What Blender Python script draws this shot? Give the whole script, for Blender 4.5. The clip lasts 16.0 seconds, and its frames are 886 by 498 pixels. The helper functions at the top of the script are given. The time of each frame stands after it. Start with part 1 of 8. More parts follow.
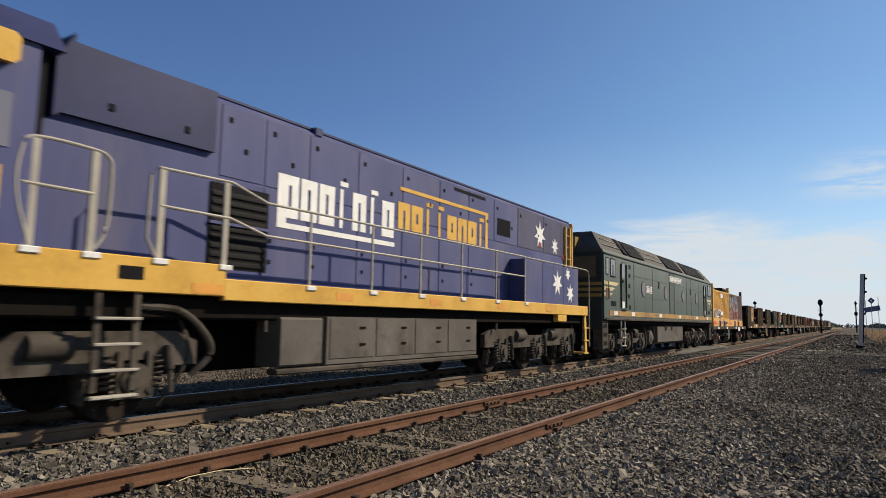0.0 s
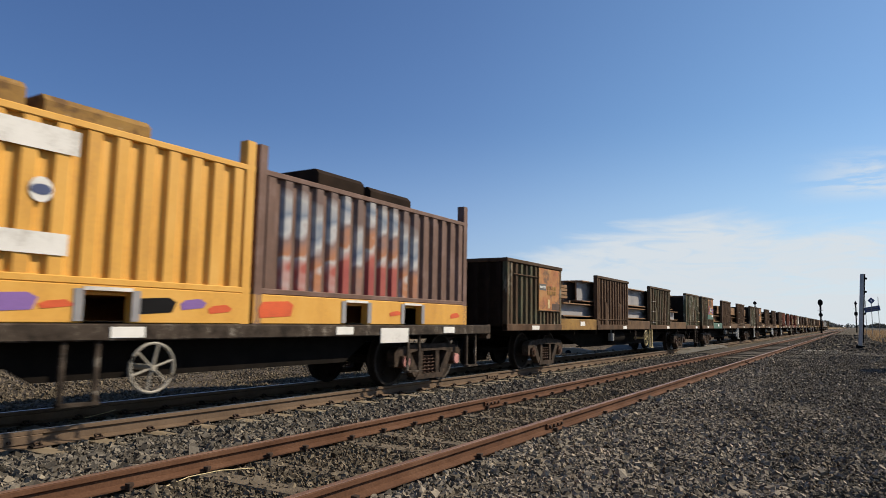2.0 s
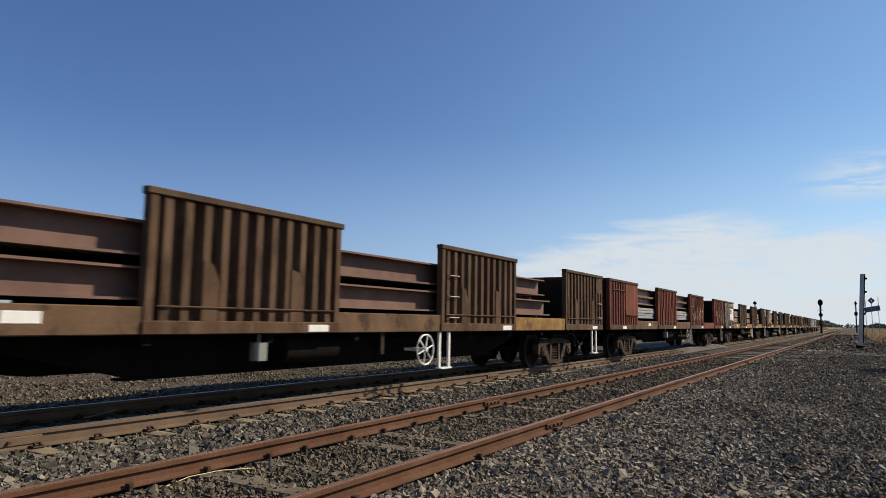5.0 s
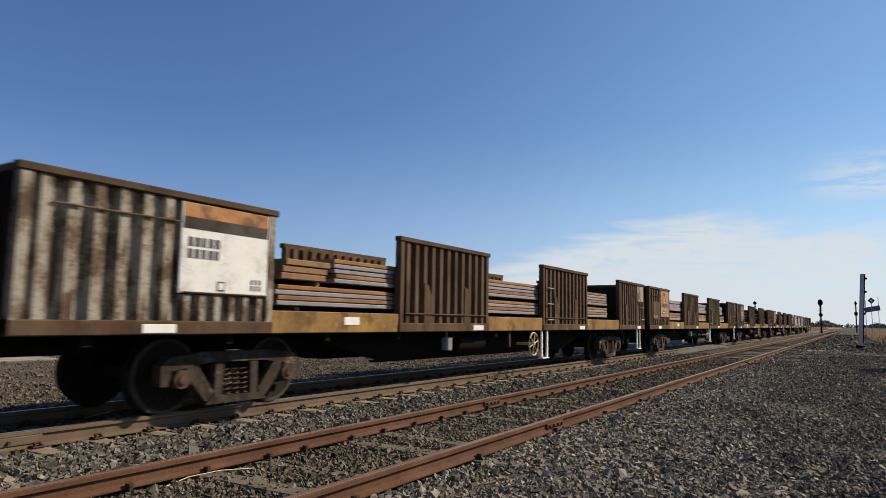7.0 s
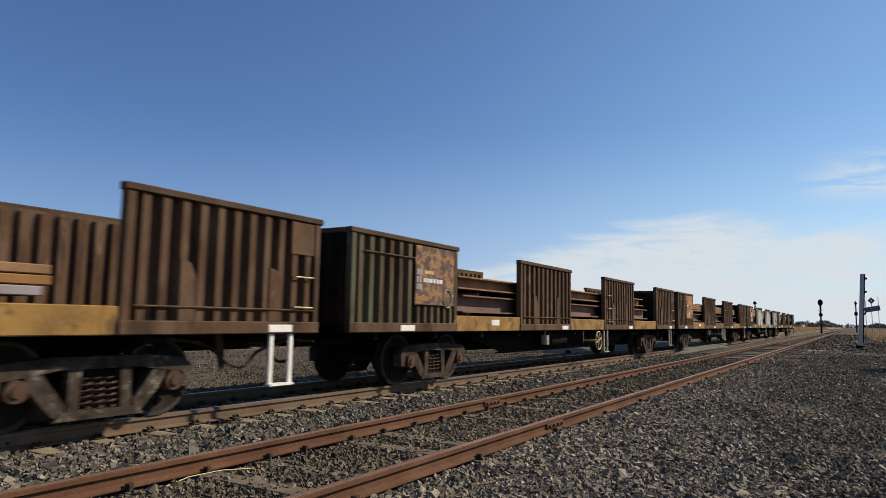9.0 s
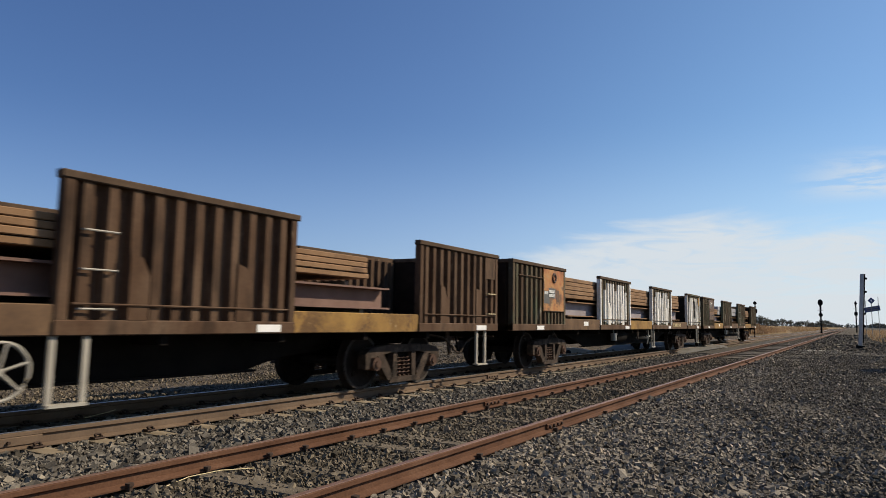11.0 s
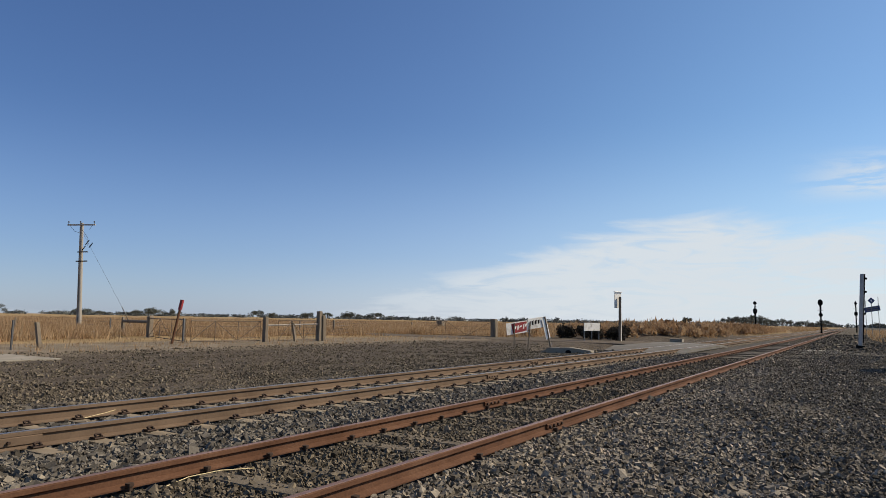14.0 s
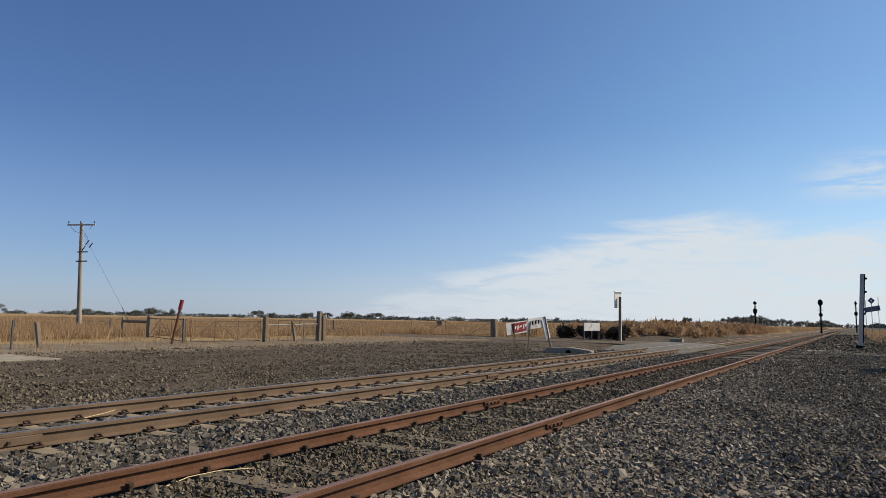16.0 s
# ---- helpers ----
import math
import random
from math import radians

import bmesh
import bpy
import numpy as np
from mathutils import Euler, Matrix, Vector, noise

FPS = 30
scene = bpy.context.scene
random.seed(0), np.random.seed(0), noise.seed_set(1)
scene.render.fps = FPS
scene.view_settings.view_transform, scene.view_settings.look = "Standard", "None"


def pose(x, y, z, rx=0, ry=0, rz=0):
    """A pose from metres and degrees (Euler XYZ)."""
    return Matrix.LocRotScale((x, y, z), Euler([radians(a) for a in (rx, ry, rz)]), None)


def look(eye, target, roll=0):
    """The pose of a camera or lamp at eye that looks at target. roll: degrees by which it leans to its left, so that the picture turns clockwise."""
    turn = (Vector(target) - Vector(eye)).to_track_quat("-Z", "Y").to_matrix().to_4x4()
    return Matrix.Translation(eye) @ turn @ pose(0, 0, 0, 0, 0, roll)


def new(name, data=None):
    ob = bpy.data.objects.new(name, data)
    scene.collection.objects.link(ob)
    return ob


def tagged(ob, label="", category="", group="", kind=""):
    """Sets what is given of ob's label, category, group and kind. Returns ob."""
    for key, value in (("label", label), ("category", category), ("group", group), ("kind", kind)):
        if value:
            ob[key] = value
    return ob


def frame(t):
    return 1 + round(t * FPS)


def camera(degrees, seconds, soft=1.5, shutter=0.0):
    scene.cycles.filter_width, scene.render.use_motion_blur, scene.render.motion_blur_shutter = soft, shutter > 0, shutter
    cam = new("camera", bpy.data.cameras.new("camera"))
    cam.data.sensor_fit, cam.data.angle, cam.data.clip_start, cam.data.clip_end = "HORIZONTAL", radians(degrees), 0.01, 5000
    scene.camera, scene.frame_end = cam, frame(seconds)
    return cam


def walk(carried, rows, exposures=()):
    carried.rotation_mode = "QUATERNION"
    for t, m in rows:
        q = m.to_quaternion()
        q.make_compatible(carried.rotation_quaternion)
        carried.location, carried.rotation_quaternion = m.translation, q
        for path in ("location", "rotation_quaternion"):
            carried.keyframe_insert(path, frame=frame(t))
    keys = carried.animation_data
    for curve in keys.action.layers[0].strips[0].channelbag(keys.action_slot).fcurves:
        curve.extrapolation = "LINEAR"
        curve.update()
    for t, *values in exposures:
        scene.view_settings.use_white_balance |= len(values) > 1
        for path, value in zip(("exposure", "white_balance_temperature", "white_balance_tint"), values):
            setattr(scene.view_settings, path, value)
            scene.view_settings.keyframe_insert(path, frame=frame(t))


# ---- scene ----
cam = camera(67.542, 16.0, soft=0.88, shutter=0.09)
EYE = (0.0, 0.0, 1.370)
VIEW = look(EYE, (-10.4620, 16.9118, 3.5000), 0.974)
walk(cam, [(0.0, VIEW), (16.0, VIEW)])

# ---- light and sky ----
SUN_AZ, SUN_EL = radians(40.5), radians(37.0)
SUN_DIR = Vector((math.sin(SUN_AZ) * math.cos(SUN_EL), math.cos(SUN_AZ) * math.cos(SUN_EL), math.sin(SUN_EL)))
scene.view_settings.exposure = 0.35
lamp = new("sun", bpy.data.lights.new("sun", "SUN"))
lamp.data.energy, lamp.data.angle, lamp.data.color = 4.7, radians(0.5), (1.0, 0.86, 0.66)
lamp.matrix_world = look(SUN_DIR * 100, (0, 0, 0))


def make_world():
    world = bpy.data.worlds.new("sky")
    scene.world = world
    world.use_nodes = True
    nt = world.node_tree
    nodes, link = nt.nodes, nt.links.new
    nodes.clear()
    out = nodes.new("ShaderNodeOutputWorld")
    bg = nodes.new("ShaderNodeBackground")
    bg.inputs["Strength"].default_value = 0.072
    sky = nodes.new("ShaderNodeTexSky")
    sky.sky_type = "NISHITA"
    sky.sun_disc = False
    sky.sun_elevation, sky.sun_rotation = SUN_EL, SUN_AZ
    sky.altitude, sky.air_density, sky.dust_density, sky.ozone_density = 100, 1.1, 0.35, 6.0
    # thin cirrus low over the horizon, thickest ahead along the line
    co = nodes.new("ShaderNodeTexCoord")
    sep = nodes.new("ShaderNodeSeparateXYZ")
    link(co.outputs["Generated"], sep.inputs[0])
    flat = nodes.new("ShaderNodeMapping")
    flat.inputs["Scale"].default_value = (2.2, 2.2, 13.0)
    flat.inputs["Rotation"].default_value = (0.0, radians(9), 0.0)
    link(co.outputs["Generated"], flat.inputs[0])
    no = nodes.new("ShaderNodeTexNoise")
    no.inputs["Scale"].default_value, no.inputs["Detail"].default_value, no.inputs["Roughness"].default_value = 2.3, 8.0, 0.62
    no.inputs["Distortion"].default_value = 0.5
    link(flat.outputs[0], no.inputs["Vector"])

    def ramp(src, lo, hi, a=0.0, b=1.0):
        m = nodes.new("ShaderNodeMapRange")
        m.interpolation_type = "SMOOTHSTEP"
        m.inputs[1].default_value, m.inputs[2].default_value = lo, hi
        m.inputs[3].default_value, m.inputs[4].default_value = a, b
        link(src, m.inputs[0])
        return m.outputs[0]

    def math_node(op, a, b):
        m = nodes.new("ShaderNodeMath")
        m.operation = op
        for i, v in enumerate((a, b)):
            if isinstance(v, float):
                m.inputs[i].default_value = v
            else:
                link(v, m.inputs[i])
        return m.outputs[0]
    # azimuth measure: larger towards the far end of the line
    az = math_node("ADD", math_node("MULTIPLY", sep.outputs[0], 0.9), math_node("MULTIPLY", sep.outputs[1], 0.25))
    # the bank's upper edge climbs towards the far end of the line, torn by the noise
    top = math_node("ADD", math_node("SUBTRACT", ramp(az, -0.52, 0.08, 0.012, 0.150), ramp(az, 0.08, 0.22, 0.0, 0.020)), math_node("MULTIPLY", math_node("SUBTRACT", no.outputs[0], 0.5), 0.10))
    streak = nodes.new("ShaderNodeTexNoise")
    streak.inputs["Scale"].default_value, streak.inputs["Detail"].default_value, streak.inputs["Roughness"].default_value = 4.2, 9.0, 0.6
    streak.inputs["Distortion"].default_value = 1.1
    link(flat.outputs[0], streak.inputs["Vector"])
    bank = ramp(math_node("SUBTRACT", top, sep.outputs[2]), -0.010, 0.032)
    wisp = math_node("MULTIPLY", math_node("MULTIPLY", ramp(sep.outputs[2], 0.155, 0.180), ramp(sep.outputs[2], 0.190, 0.235, 1.0, 0.0)), math_node("MULTIPLY", ramp(az, 0.17, 0.28), ramp(no.outputs[0], 0.42, 0.56)))
    cloud = math_node("MAXIMUM", math_node("MULTIPLY", bank, ramp(streak.outputs[0], 0.30, 0.56, 0.45, 1.0)), math_node("MULTIPLY", wisp, 0.8))
    haze = math_node("MULTIPLY", ramp(sep.outputs[2], -0.02, 0.30, 0.9, 0.0), ramp(az, -0.75, 0.1, 0.30, 0.62))
    veil = nodes.new("ShaderNodeMix")
    veil.data_type = "RGBA"
    link(haze, veil.inputs["Factor"])
    blue = nodes.new("ShaderNodeMix")
    blue.data_type, blue.blend_type = "RGBA", "MULTIPLY"
    blue.inputs["Factor"].default_value = 1.0
    link(sky.outputs[0], blue.inputs["A"])
    blue.inputs["B"].default_value = (0.92, 0.99, 1.06, 1)
    link(blue.outputs["Result"], veil.inputs["A"])
    veil.inputs["B"].default_value = (5.4, 7.1, 9.9, 1)
    # the sky brightens and pales towards the sun's side
    side = nodes.new("ShaderNodeValToRGB")
    els = side.color_ramp.elements
    els.new(0.5)
    for e, (p, c) in zip(els, ((0.0, (0.45, 0.455, 0.515)), (0.5, (0.52, 0.505, 0.525)), (1.0, (0.61, 0.595, 0.555)))):
        e.position, e.color = p, (*c, 1)
    link(ramp(az, -0.72, 0.28), side.inputs[0])
    tint = nodes.new("ShaderNodeMix")
    tint.data_type, tint.blend_type = "RGBA", "MULTIPLY"
    tint.inputs["Factor"].default_value = 1.0
    double = nodes.new("ShaderNodeVectorMath")
    double.operation = "SCALE"
    double.inputs["Scale"].default_value = 2.0
    link(side.outputs[0], double.inputs[0])
    link(veil.outputs["Result"], tint.inputs["A"])
    link(double.outputs[0], tint.inputs["B"])
    low = math_node("MULTIPLY", ramp(sep.outputs[2], 0.0, 0.10, 0.70, 0.0), ramp(az, -0.6, 0.10, 0.12, 1.0))
    cover = math_node("MAXIMUM", math_node("MULTIPLY", cloud, ramp(az, -0.60, -0.05, 0.25, 0.93)), low)
    mix = nodes.new("ShaderNodeMix")
    mix.data_type = "RGBA"
    link(cover, mix.inputs["Factor"])
    link(tint.outputs["Result"], mix.inputs["A"])
    mix.inputs["B"].default_value = (7.5, 8.05, 8.5, 1)
    link(mix.outputs["Result"], bg.inputs[0])
    link(bg.outputs[0], out.inputs[0])


make_world()


# ---- materials ----
def surface(name, tones, scale=3.0, fine=40.0, rough=0.7, metal=0.0, bump=0.15, streak=1.0, fine_amount=0.25, coords="Object", rough_var=0.15, bump_scale=None, detail=6.0, per_piece=0.0, spots=(), spec=None):
    """Procedural surface: tones are (position, colour) stops picked by large and fine noise; streak stretches the pattern upright."""
    m = bpy.data.materials.new(name)
    m.use_nodes = True
    nt = m.node_tree
    nodes, link = nt.nodes, nt.links.new
    bsdf = nodes["Principled BSDF"]
    co = nodes.new("ShaderNodeTexCoord")
    info = nodes.new("ShaderNodeObjectInfo")
    shift = nodes.new("ShaderNodeVectorMath")
    shift.operation = "MULTIPLY_ADD"
    shift.inputs[1].default_value = (37.0, 53.0, 29.0)
    comb = nodes.new("ShaderNodeCombineXYZ")
    for i in range(3):
        link(info.outputs["Random"], comb.inputs[i])
    link(comb.outputs[0], shift.inputs[0])
    link(co.outputs[coords], shift.inputs[2])
    mp = nodes.new("ShaderNodeMapping")
    mp.inputs["Scale"].default_value = (1.0, 1.0, 1.0 / streak)
    link(shift.outputs[0], mp.inputs[0])
    big = nodes.new("ShaderNodeTexNoise")
    big.inputs["Scale"].default_value, big.inputs["Detail"].default_value, big.inputs["Roughness"].default_value = scale, detail, 0.62
    link(mp.outputs[0], big.inputs["Vector"])
    small = nodes.new("ShaderNodeTexNoise")
    small.inputs["Scale"].default_value, small.inputs["Detail"].default_value = fine, 4.0
    link(shift.outputs[0], small.inputs["Vector"])
    mixv = nodes.new("ShaderNodeMix")
    mixv.inputs["Factor"].default_value = fine_amount
    link(big.outputs[0], mixv.inputs["A"])
    link(small.outputs[0], mixv.inputs["B"])
    value = mixv.outputs["Result"]
    if per_piece:
        geo = nodes.new("ShaderNodeNewGeometry")
        add = nodes.new("ShaderNodeMath")
        add.operation = "MULTIPLY_ADD"
        add.inputs[1].default_value, add.inputs[2].default_value = per_piece, -per_piece / 2
        link(geo.outputs["Random Per Island"], add.inputs[0])
        s = nodes.new("ShaderNodeMath")
        link(add.outputs[0], s.inputs[0])
        link(value, s.inputs[1])
        value = s.outputs[0]
    ramp = nodes.new("ShaderNodeValToRGB")
    els = ramp.color_ramp.elements
    while len(els) < len(tones):
        els.new(0.5)
    for e, (p, c) in zip(els, tones):
        e.position, e.color = p, (*c, 1)
    link(value, ramp.inputs[0])
    colour = ramp.outputs[0]
    for k, (tone, size, lo, hi, amount) in enumerate(spots):
        # flaked paint, grime or bare patches with a ragged edge of their own
        off = nodes.new("ShaderNodeVectorMath")
        off.inputs[1].default_value = (7.3 * k + 3.1, 11.7 * k, 5.9 * k)
        link(mp.outputs[0], off.inputs[0])
        sn = nodes.new("ShaderNodeTexNoise")
        sn.inputs["Scale"].default_value, sn.inputs["Detail"].default_value, sn.inputs["Roughness"].default_value = size, 7.0, 0.66
        link(off.outputs[0], sn.inputs["Vector"])
        cut = nodes.new("ShaderNodeMapRange")
        cut.inputs[1].default_value, cut.inputs[2].default_value, cut.inputs[4].default_value = lo, hi, amount
        link(sn.outputs[0], cut.inputs[0])
        over = nodes.new("ShaderNodeMix")
        over.data_type = "RGBA"
        link(cut.outputs[0], over.inputs["Factor"])
        link(colour, over.inputs["A"])
        over.inputs["B"].default_value = (*tone, 1)
        colour = over.outputs["Result"]
    link(colour, bsdf.inputs["Base Color"])
    r = nodes.new("ShaderNodeMapRange")
    r.inputs[1].default_value, r.inputs[2].default_value = 0.3, 0.7
    r.inputs[3].default_value, r.inputs[4].default_value = max(0.02, rough - rough_var), min(1.0, rough + rough_var)
    link(small.outputs[0], r.inputs[0])
    link(r.outputs[0], bsdf.inputs["Roughness"])
    bsdf.inputs["Specular IOR Level"].default_value = 0.12 if rough >= 0.9 else (0.3 if rough >= 0.6 else 0.5)
    if spec is not None:
        bsdf.inputs["Specular IOR Level"].default_value = spec
    bsdf.inputs["Metallic"].default_value = metal
    if bump:
        b = nodes.new("ShaderNodeBump")
        b.inputs["Strength"].default_value, b.inputs["Distance"].default_value = bump, 0.02
        if bump_scale:
            bn = nodes.new("ShaderNodeTexNoise")
            bn.inputs["Scale"].default_value, bn.inputs["Detail"].default_value = bump_scale, 5.0
            link(shift.outputs[0], bn.inputs["Vector"])
            link(bn.outputs[0], b.inputs["Height"])
        else:
            link(mixv.outputs["Result"], b.inputs["Height"])
        link(b.outputs[0], bsdf.inputs["Normal"])
    return m


def plain(name, colour, rough=0.6, metal=0.0):
    c = Vector(colour)
    return surface(name, ((0.35, tuple(c * 0.72)), (0.65, tuple(c * 1.12))), scale=2.0, fine=60, rough=rough, metal=metal, bump=0.05, fine_amount=0.4)


M = {}
M["rail_rust"] = surface("rail_rust", ((0.3, (0.055, 0.026, 0.015)), (0.55, (0.108, 0.054, 0.032)), (0.75, (0.165, 0.095, 0.060))), scale=1.5, fine=55, rough=0.85, bump=0.2, fine_amount=0.4, spec=0.1)
M["rail_side"] = surface("rail_side", ((0.3, (0.085, 0.058, 0.040)), (0.6, (0.160, 0.113, 0.078)), (0.8, (0.22, 0.168, 0.122))), scale=1.2, fine=50, rough=0.85, bump=0.15, spec=0.1)
M["rail_shine"] = surface("rail_shine", ((0.3, (0.22, 0.19, 0.165)), (0.7, (0.42, 0.38, 0.34))), scale=1.0, fine=30, rough=0.36, metal=0.8, bump=0.02, rough_var=0.08)
M["rail_dull"] = surface("rail_dull", ((0.3, (0.13, 0.072, 0.048)), (0.7, (0.26, 0.155, 0.110))), scale=1.0, fine=30, rough=0.5, metal=0.25, bump=0.04, rough_var=0.1)
M["sleeper_concrete"] = surface("sleeper_concrete", ((0.3, (0.15, 0.118, 0.080)), (0.7, (0.31, 0.255, 0.185))), scale=4, fine=60, rough=0.9, bump=0.25)
M["sleeper_wood"] = surface("sleeper_wood", ((0.3, (0.070, 0.058, 0.044)), (0.7, (0.19, 0.158, 0.118))), scale=5, fine=80, rough=0.9, bump=0.5, fine_amount=0.5)
M["clip"] = plain("clip", (0.055, 0.034, 0.024), 0.8, 0.1)
M["ballast"] = surface("ballast", ((0.25, (0.020, 0.018, 0.015)), (0.5, (0.055, 0.048, 0.039)), (0.75, (0.120, 0.104, 0.082))), scale=9, fine=26, rough=0.95, bump=1.0, fine_amount=0.6, bump_scale=24)
M["stone"] = surface("stone", ((0.2, (0.044, 0.038, 0.030)), (0.5, (0.104, 0.092, 0.076)), (0.72, (0.168, 0.150, 0.124)), (0.9, (0.28, 0.24, 0.18))), scale=3, fine=70, rough=0.95, bump=0.35, per_piece=0.60, fine_amount=0.3)
M["stone_yard"] = surface("stone_yard", ((0.2, (0.064, 0.054, 0.041)), (0.5, (0.158, 0.136, 0.106)), (0.72, (0.245, 0.212, 0.166)), (0.9, (0.40, 0.33, 0.24))), scale=3, fine=70, rough=0.95, bump=0.35, per_piece=0.62, fine_amount=0.3)
M["stone_brown"] = surface("stone_brown", ((0.2, (0.048, 0.040, 0.029)), (0.5, (0.112, 0.093, 0.067)), (0.75, (0.20, 0.165, 0.118))), scale=3, fine=70, rough=0.95, bump=0.3, per_piece=0.5)
M["dirt"] = surface("dirt", ((0.3, (0.055, 0.044, 0.034)), (0.55, (0.115, 0.092, 0.068)), (0.75, (0.18, 0.145, 0.105))), scale=1.6, fine=22, rough=0.95, bump=0.8, fine_amount=0.5, bump_scale=18)
M["grass"] = surface("grass", ((0.2, (0.21, 0.125, 0.062)), (0.5, (0.37, 0.250, 0.140)), (0.8, (0.52, 0.385, 0.235))), scale=0.12, fine=1.2, rough=1.0, bump=0, per_piece=0.5)
def translucent(m, amount):
    nodes, link = m.node_tree.nodes, m.node_tree.links.new
    b = nodes["Principled BSDF"]
    src = b.inputs["Base Color"].links[0].from_socket
    t = nodes.new("ShaderNodeBsdfTranslucent")
    mx = nodes.new("ShaderNodeMixShader")
    mx.inputs[0].default_value = amount
    link(src, t.inputs["Color"])
    link(b.outputs[0], mx.inputs[1])
    link(t.outputs[0], mx.inputs[2])
    link(mx.outputs[0], nodes["Material Output"].inputs["Surface"])


M["dead_grass"] = surface("dead_grass", ((0.2, (0.18, 0.105, 0.058)), (0.5, (0.32, 0.205, 0.115)), (0.8, (0.45, 0.32, 0.19))), scale=0.3, fine=2.0, rough=1.0, bump=0, per_piece=0.5)
translucent(M["grass"], 0.35)
translucent(M["dead_grass"], 0.3)
M["mast_grey"] = plain("mast_grey", (0.38, 0.385, 0.39), 0.6)
M["asphalt"] = surface("asphalt", ((0.3, (0.105, 0.098, 0.086)), (0.7, (0.18, 0.168, 0.148))), scale=1.5, fine=50, rough=0.95, bump=0.3, spots=(((0.085, 0.074, 0.060), 1.1, 0.50, 0.64, 0.7),))
M["concrete"] = surface("concrete", ((0.3, (0.19, 0.17, 0.135)), (0.7, (0.32, 0.29, 0.235))), scale=1.5, fine=40, rough=0.9, bump=0.2)
M["post_wood"] = surface("post_wood", ((0.3, (0.10, 0.080, 0.060)), (0.7, (0.27, 0.225, 0.172))), scale=5, fine=50, streak=6, rough=0.9, bump=0.5, spec=0.1)
M["pole_wood"] = surface("pole_wood", ((0.3, (0.20, 0.185, 0.16)), (0.7, (0.38, 0.355, 0.32))), scale=3, fine=50, streak=8, rough=0.9, bump=0.3)
M["galv"] = plain("galv", (0.24, 0.245, 0.24), 0.6, 0.3)
M["wire"] = plain("wire", (0.10, 0.10, 0.10), 0.6, 0.5)
M["white"] = surface("white", ((0.3, (0.62, 0.61, 0.57)), (0.7, (0.82, 0.81, 0.78))), scale=4, fine=50, rough=0.55, bump=0.04)
M["red"] = surface("red", ((0.3, (0.17, 0.018, 0.02)), (0.7, (0.32, 0.035, 0.04))), scale=4, fine=50, rough=0.6, bump=0.04)
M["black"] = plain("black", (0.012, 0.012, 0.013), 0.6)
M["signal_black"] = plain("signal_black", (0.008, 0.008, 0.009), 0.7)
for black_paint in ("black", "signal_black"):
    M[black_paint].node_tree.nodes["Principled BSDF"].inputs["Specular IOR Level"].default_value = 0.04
M["sign_blue"] = plain("sign_blue", (0.03, 0.05, 0.14), 0.5)
# both leaf colours are lifted for distance haze, the far one paler and bluer
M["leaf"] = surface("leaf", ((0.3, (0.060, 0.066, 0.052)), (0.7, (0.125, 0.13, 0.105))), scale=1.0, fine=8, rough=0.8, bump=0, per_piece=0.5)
M["leaf_haze_tint"] = surface("leaf_haze_tint", ((0.3, (0.085, 0.095, 0.095)), (0.7, (0.135, 0.145, 0.14))), scale=0.1, fine=1, rough=0.9, bump=0, per_piece=0.4)
M["bark"] = plain("bark", (0.16, 0.13, 0.10), 0.9)
M["bush"] = surface("bush", ((0.3, (0.030, 0.024, 0.017)), (0.7, (0.080, 0.064, 0.045))), scale=2.0, fine=12, rough=0.9, bump=0, per_piece=0.5)

# train
M["stone_dark"] = surface("stone_dark", ((0.2, (0.045, 0.039, 0.029)), (0.5, (0.098, 0.084, 0.063)), (0.8, (0.175, 0.150, 0.112))), scale=3, fine=70, rough=0.95, bump=0.3, per_piece=0.55)
M["gate_steel"] = plain("gate_steel", (0.15, 0.115, 0.085), 0.8)
M["cabinet_grey"] = surface("cabinet_grey", ((0.3, (0.22, 0.22, 0.21)), (0.7, (0.32, 0.32, 0.31))), scale=2, fine=40, rough=0.6, bump=0.05)
# body green darkened for the shaded leading nose
M["g_nose_shade"] = plain("g_nose_shade", (0.022, 0.028, 0.018), 0.7)
# amber reflection of the leading windscreen, painted as a flat colour
M["nose_glass_reflection"] = plain("nose_glass_reflection", (0.085, 0.062, 0.016), 0.5)
# near-black: the deep shade below the frames is put into this colour
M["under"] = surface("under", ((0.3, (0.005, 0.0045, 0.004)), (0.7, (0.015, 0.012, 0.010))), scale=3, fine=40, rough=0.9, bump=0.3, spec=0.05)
M["bogie"] = surface("bogie", ((0.3, (0.020, 0.015, 0.012)), (0.55, (0.062, 0.044, 0.033)), (0.75, (0.150, 0.112, 0.086))), scale=4, fine=30, rough=0.85, bump=0.4, spec=0.12, spots=(((0.012, 0.010, 0.008), 5.0, 0.48, 0.62, 0.8),))
M["bogie_pale"] = surface("bogie_pale", ((0.35, (0.024, 0.018, 0.014)), (0.56, (0.065, 0.050, 0.039)), (0.68, (0.26, 0.235, 0.20))), scale=5, fine=30, rough=0.85, bump=0.3, spec=0.12, spots=(((0.014, 0.011, 0.009), 4.0, 0.50, 0.64, 0.8),))
M["wagon_camo"] = surface("wagon_camo", ((0.33, (0.05, 0.028, 0.018)), (0.44, (0.10, 0.062, 0.038)), (0.50, (0.24, 0.20, 0.15)), (0.58, (0.34, 0.31, 0.25)), (0.66, (0.13, 0.085, 0.055))), scale=2.6, fine=26, streak=1.4, rough=0.85, bump=0.2)
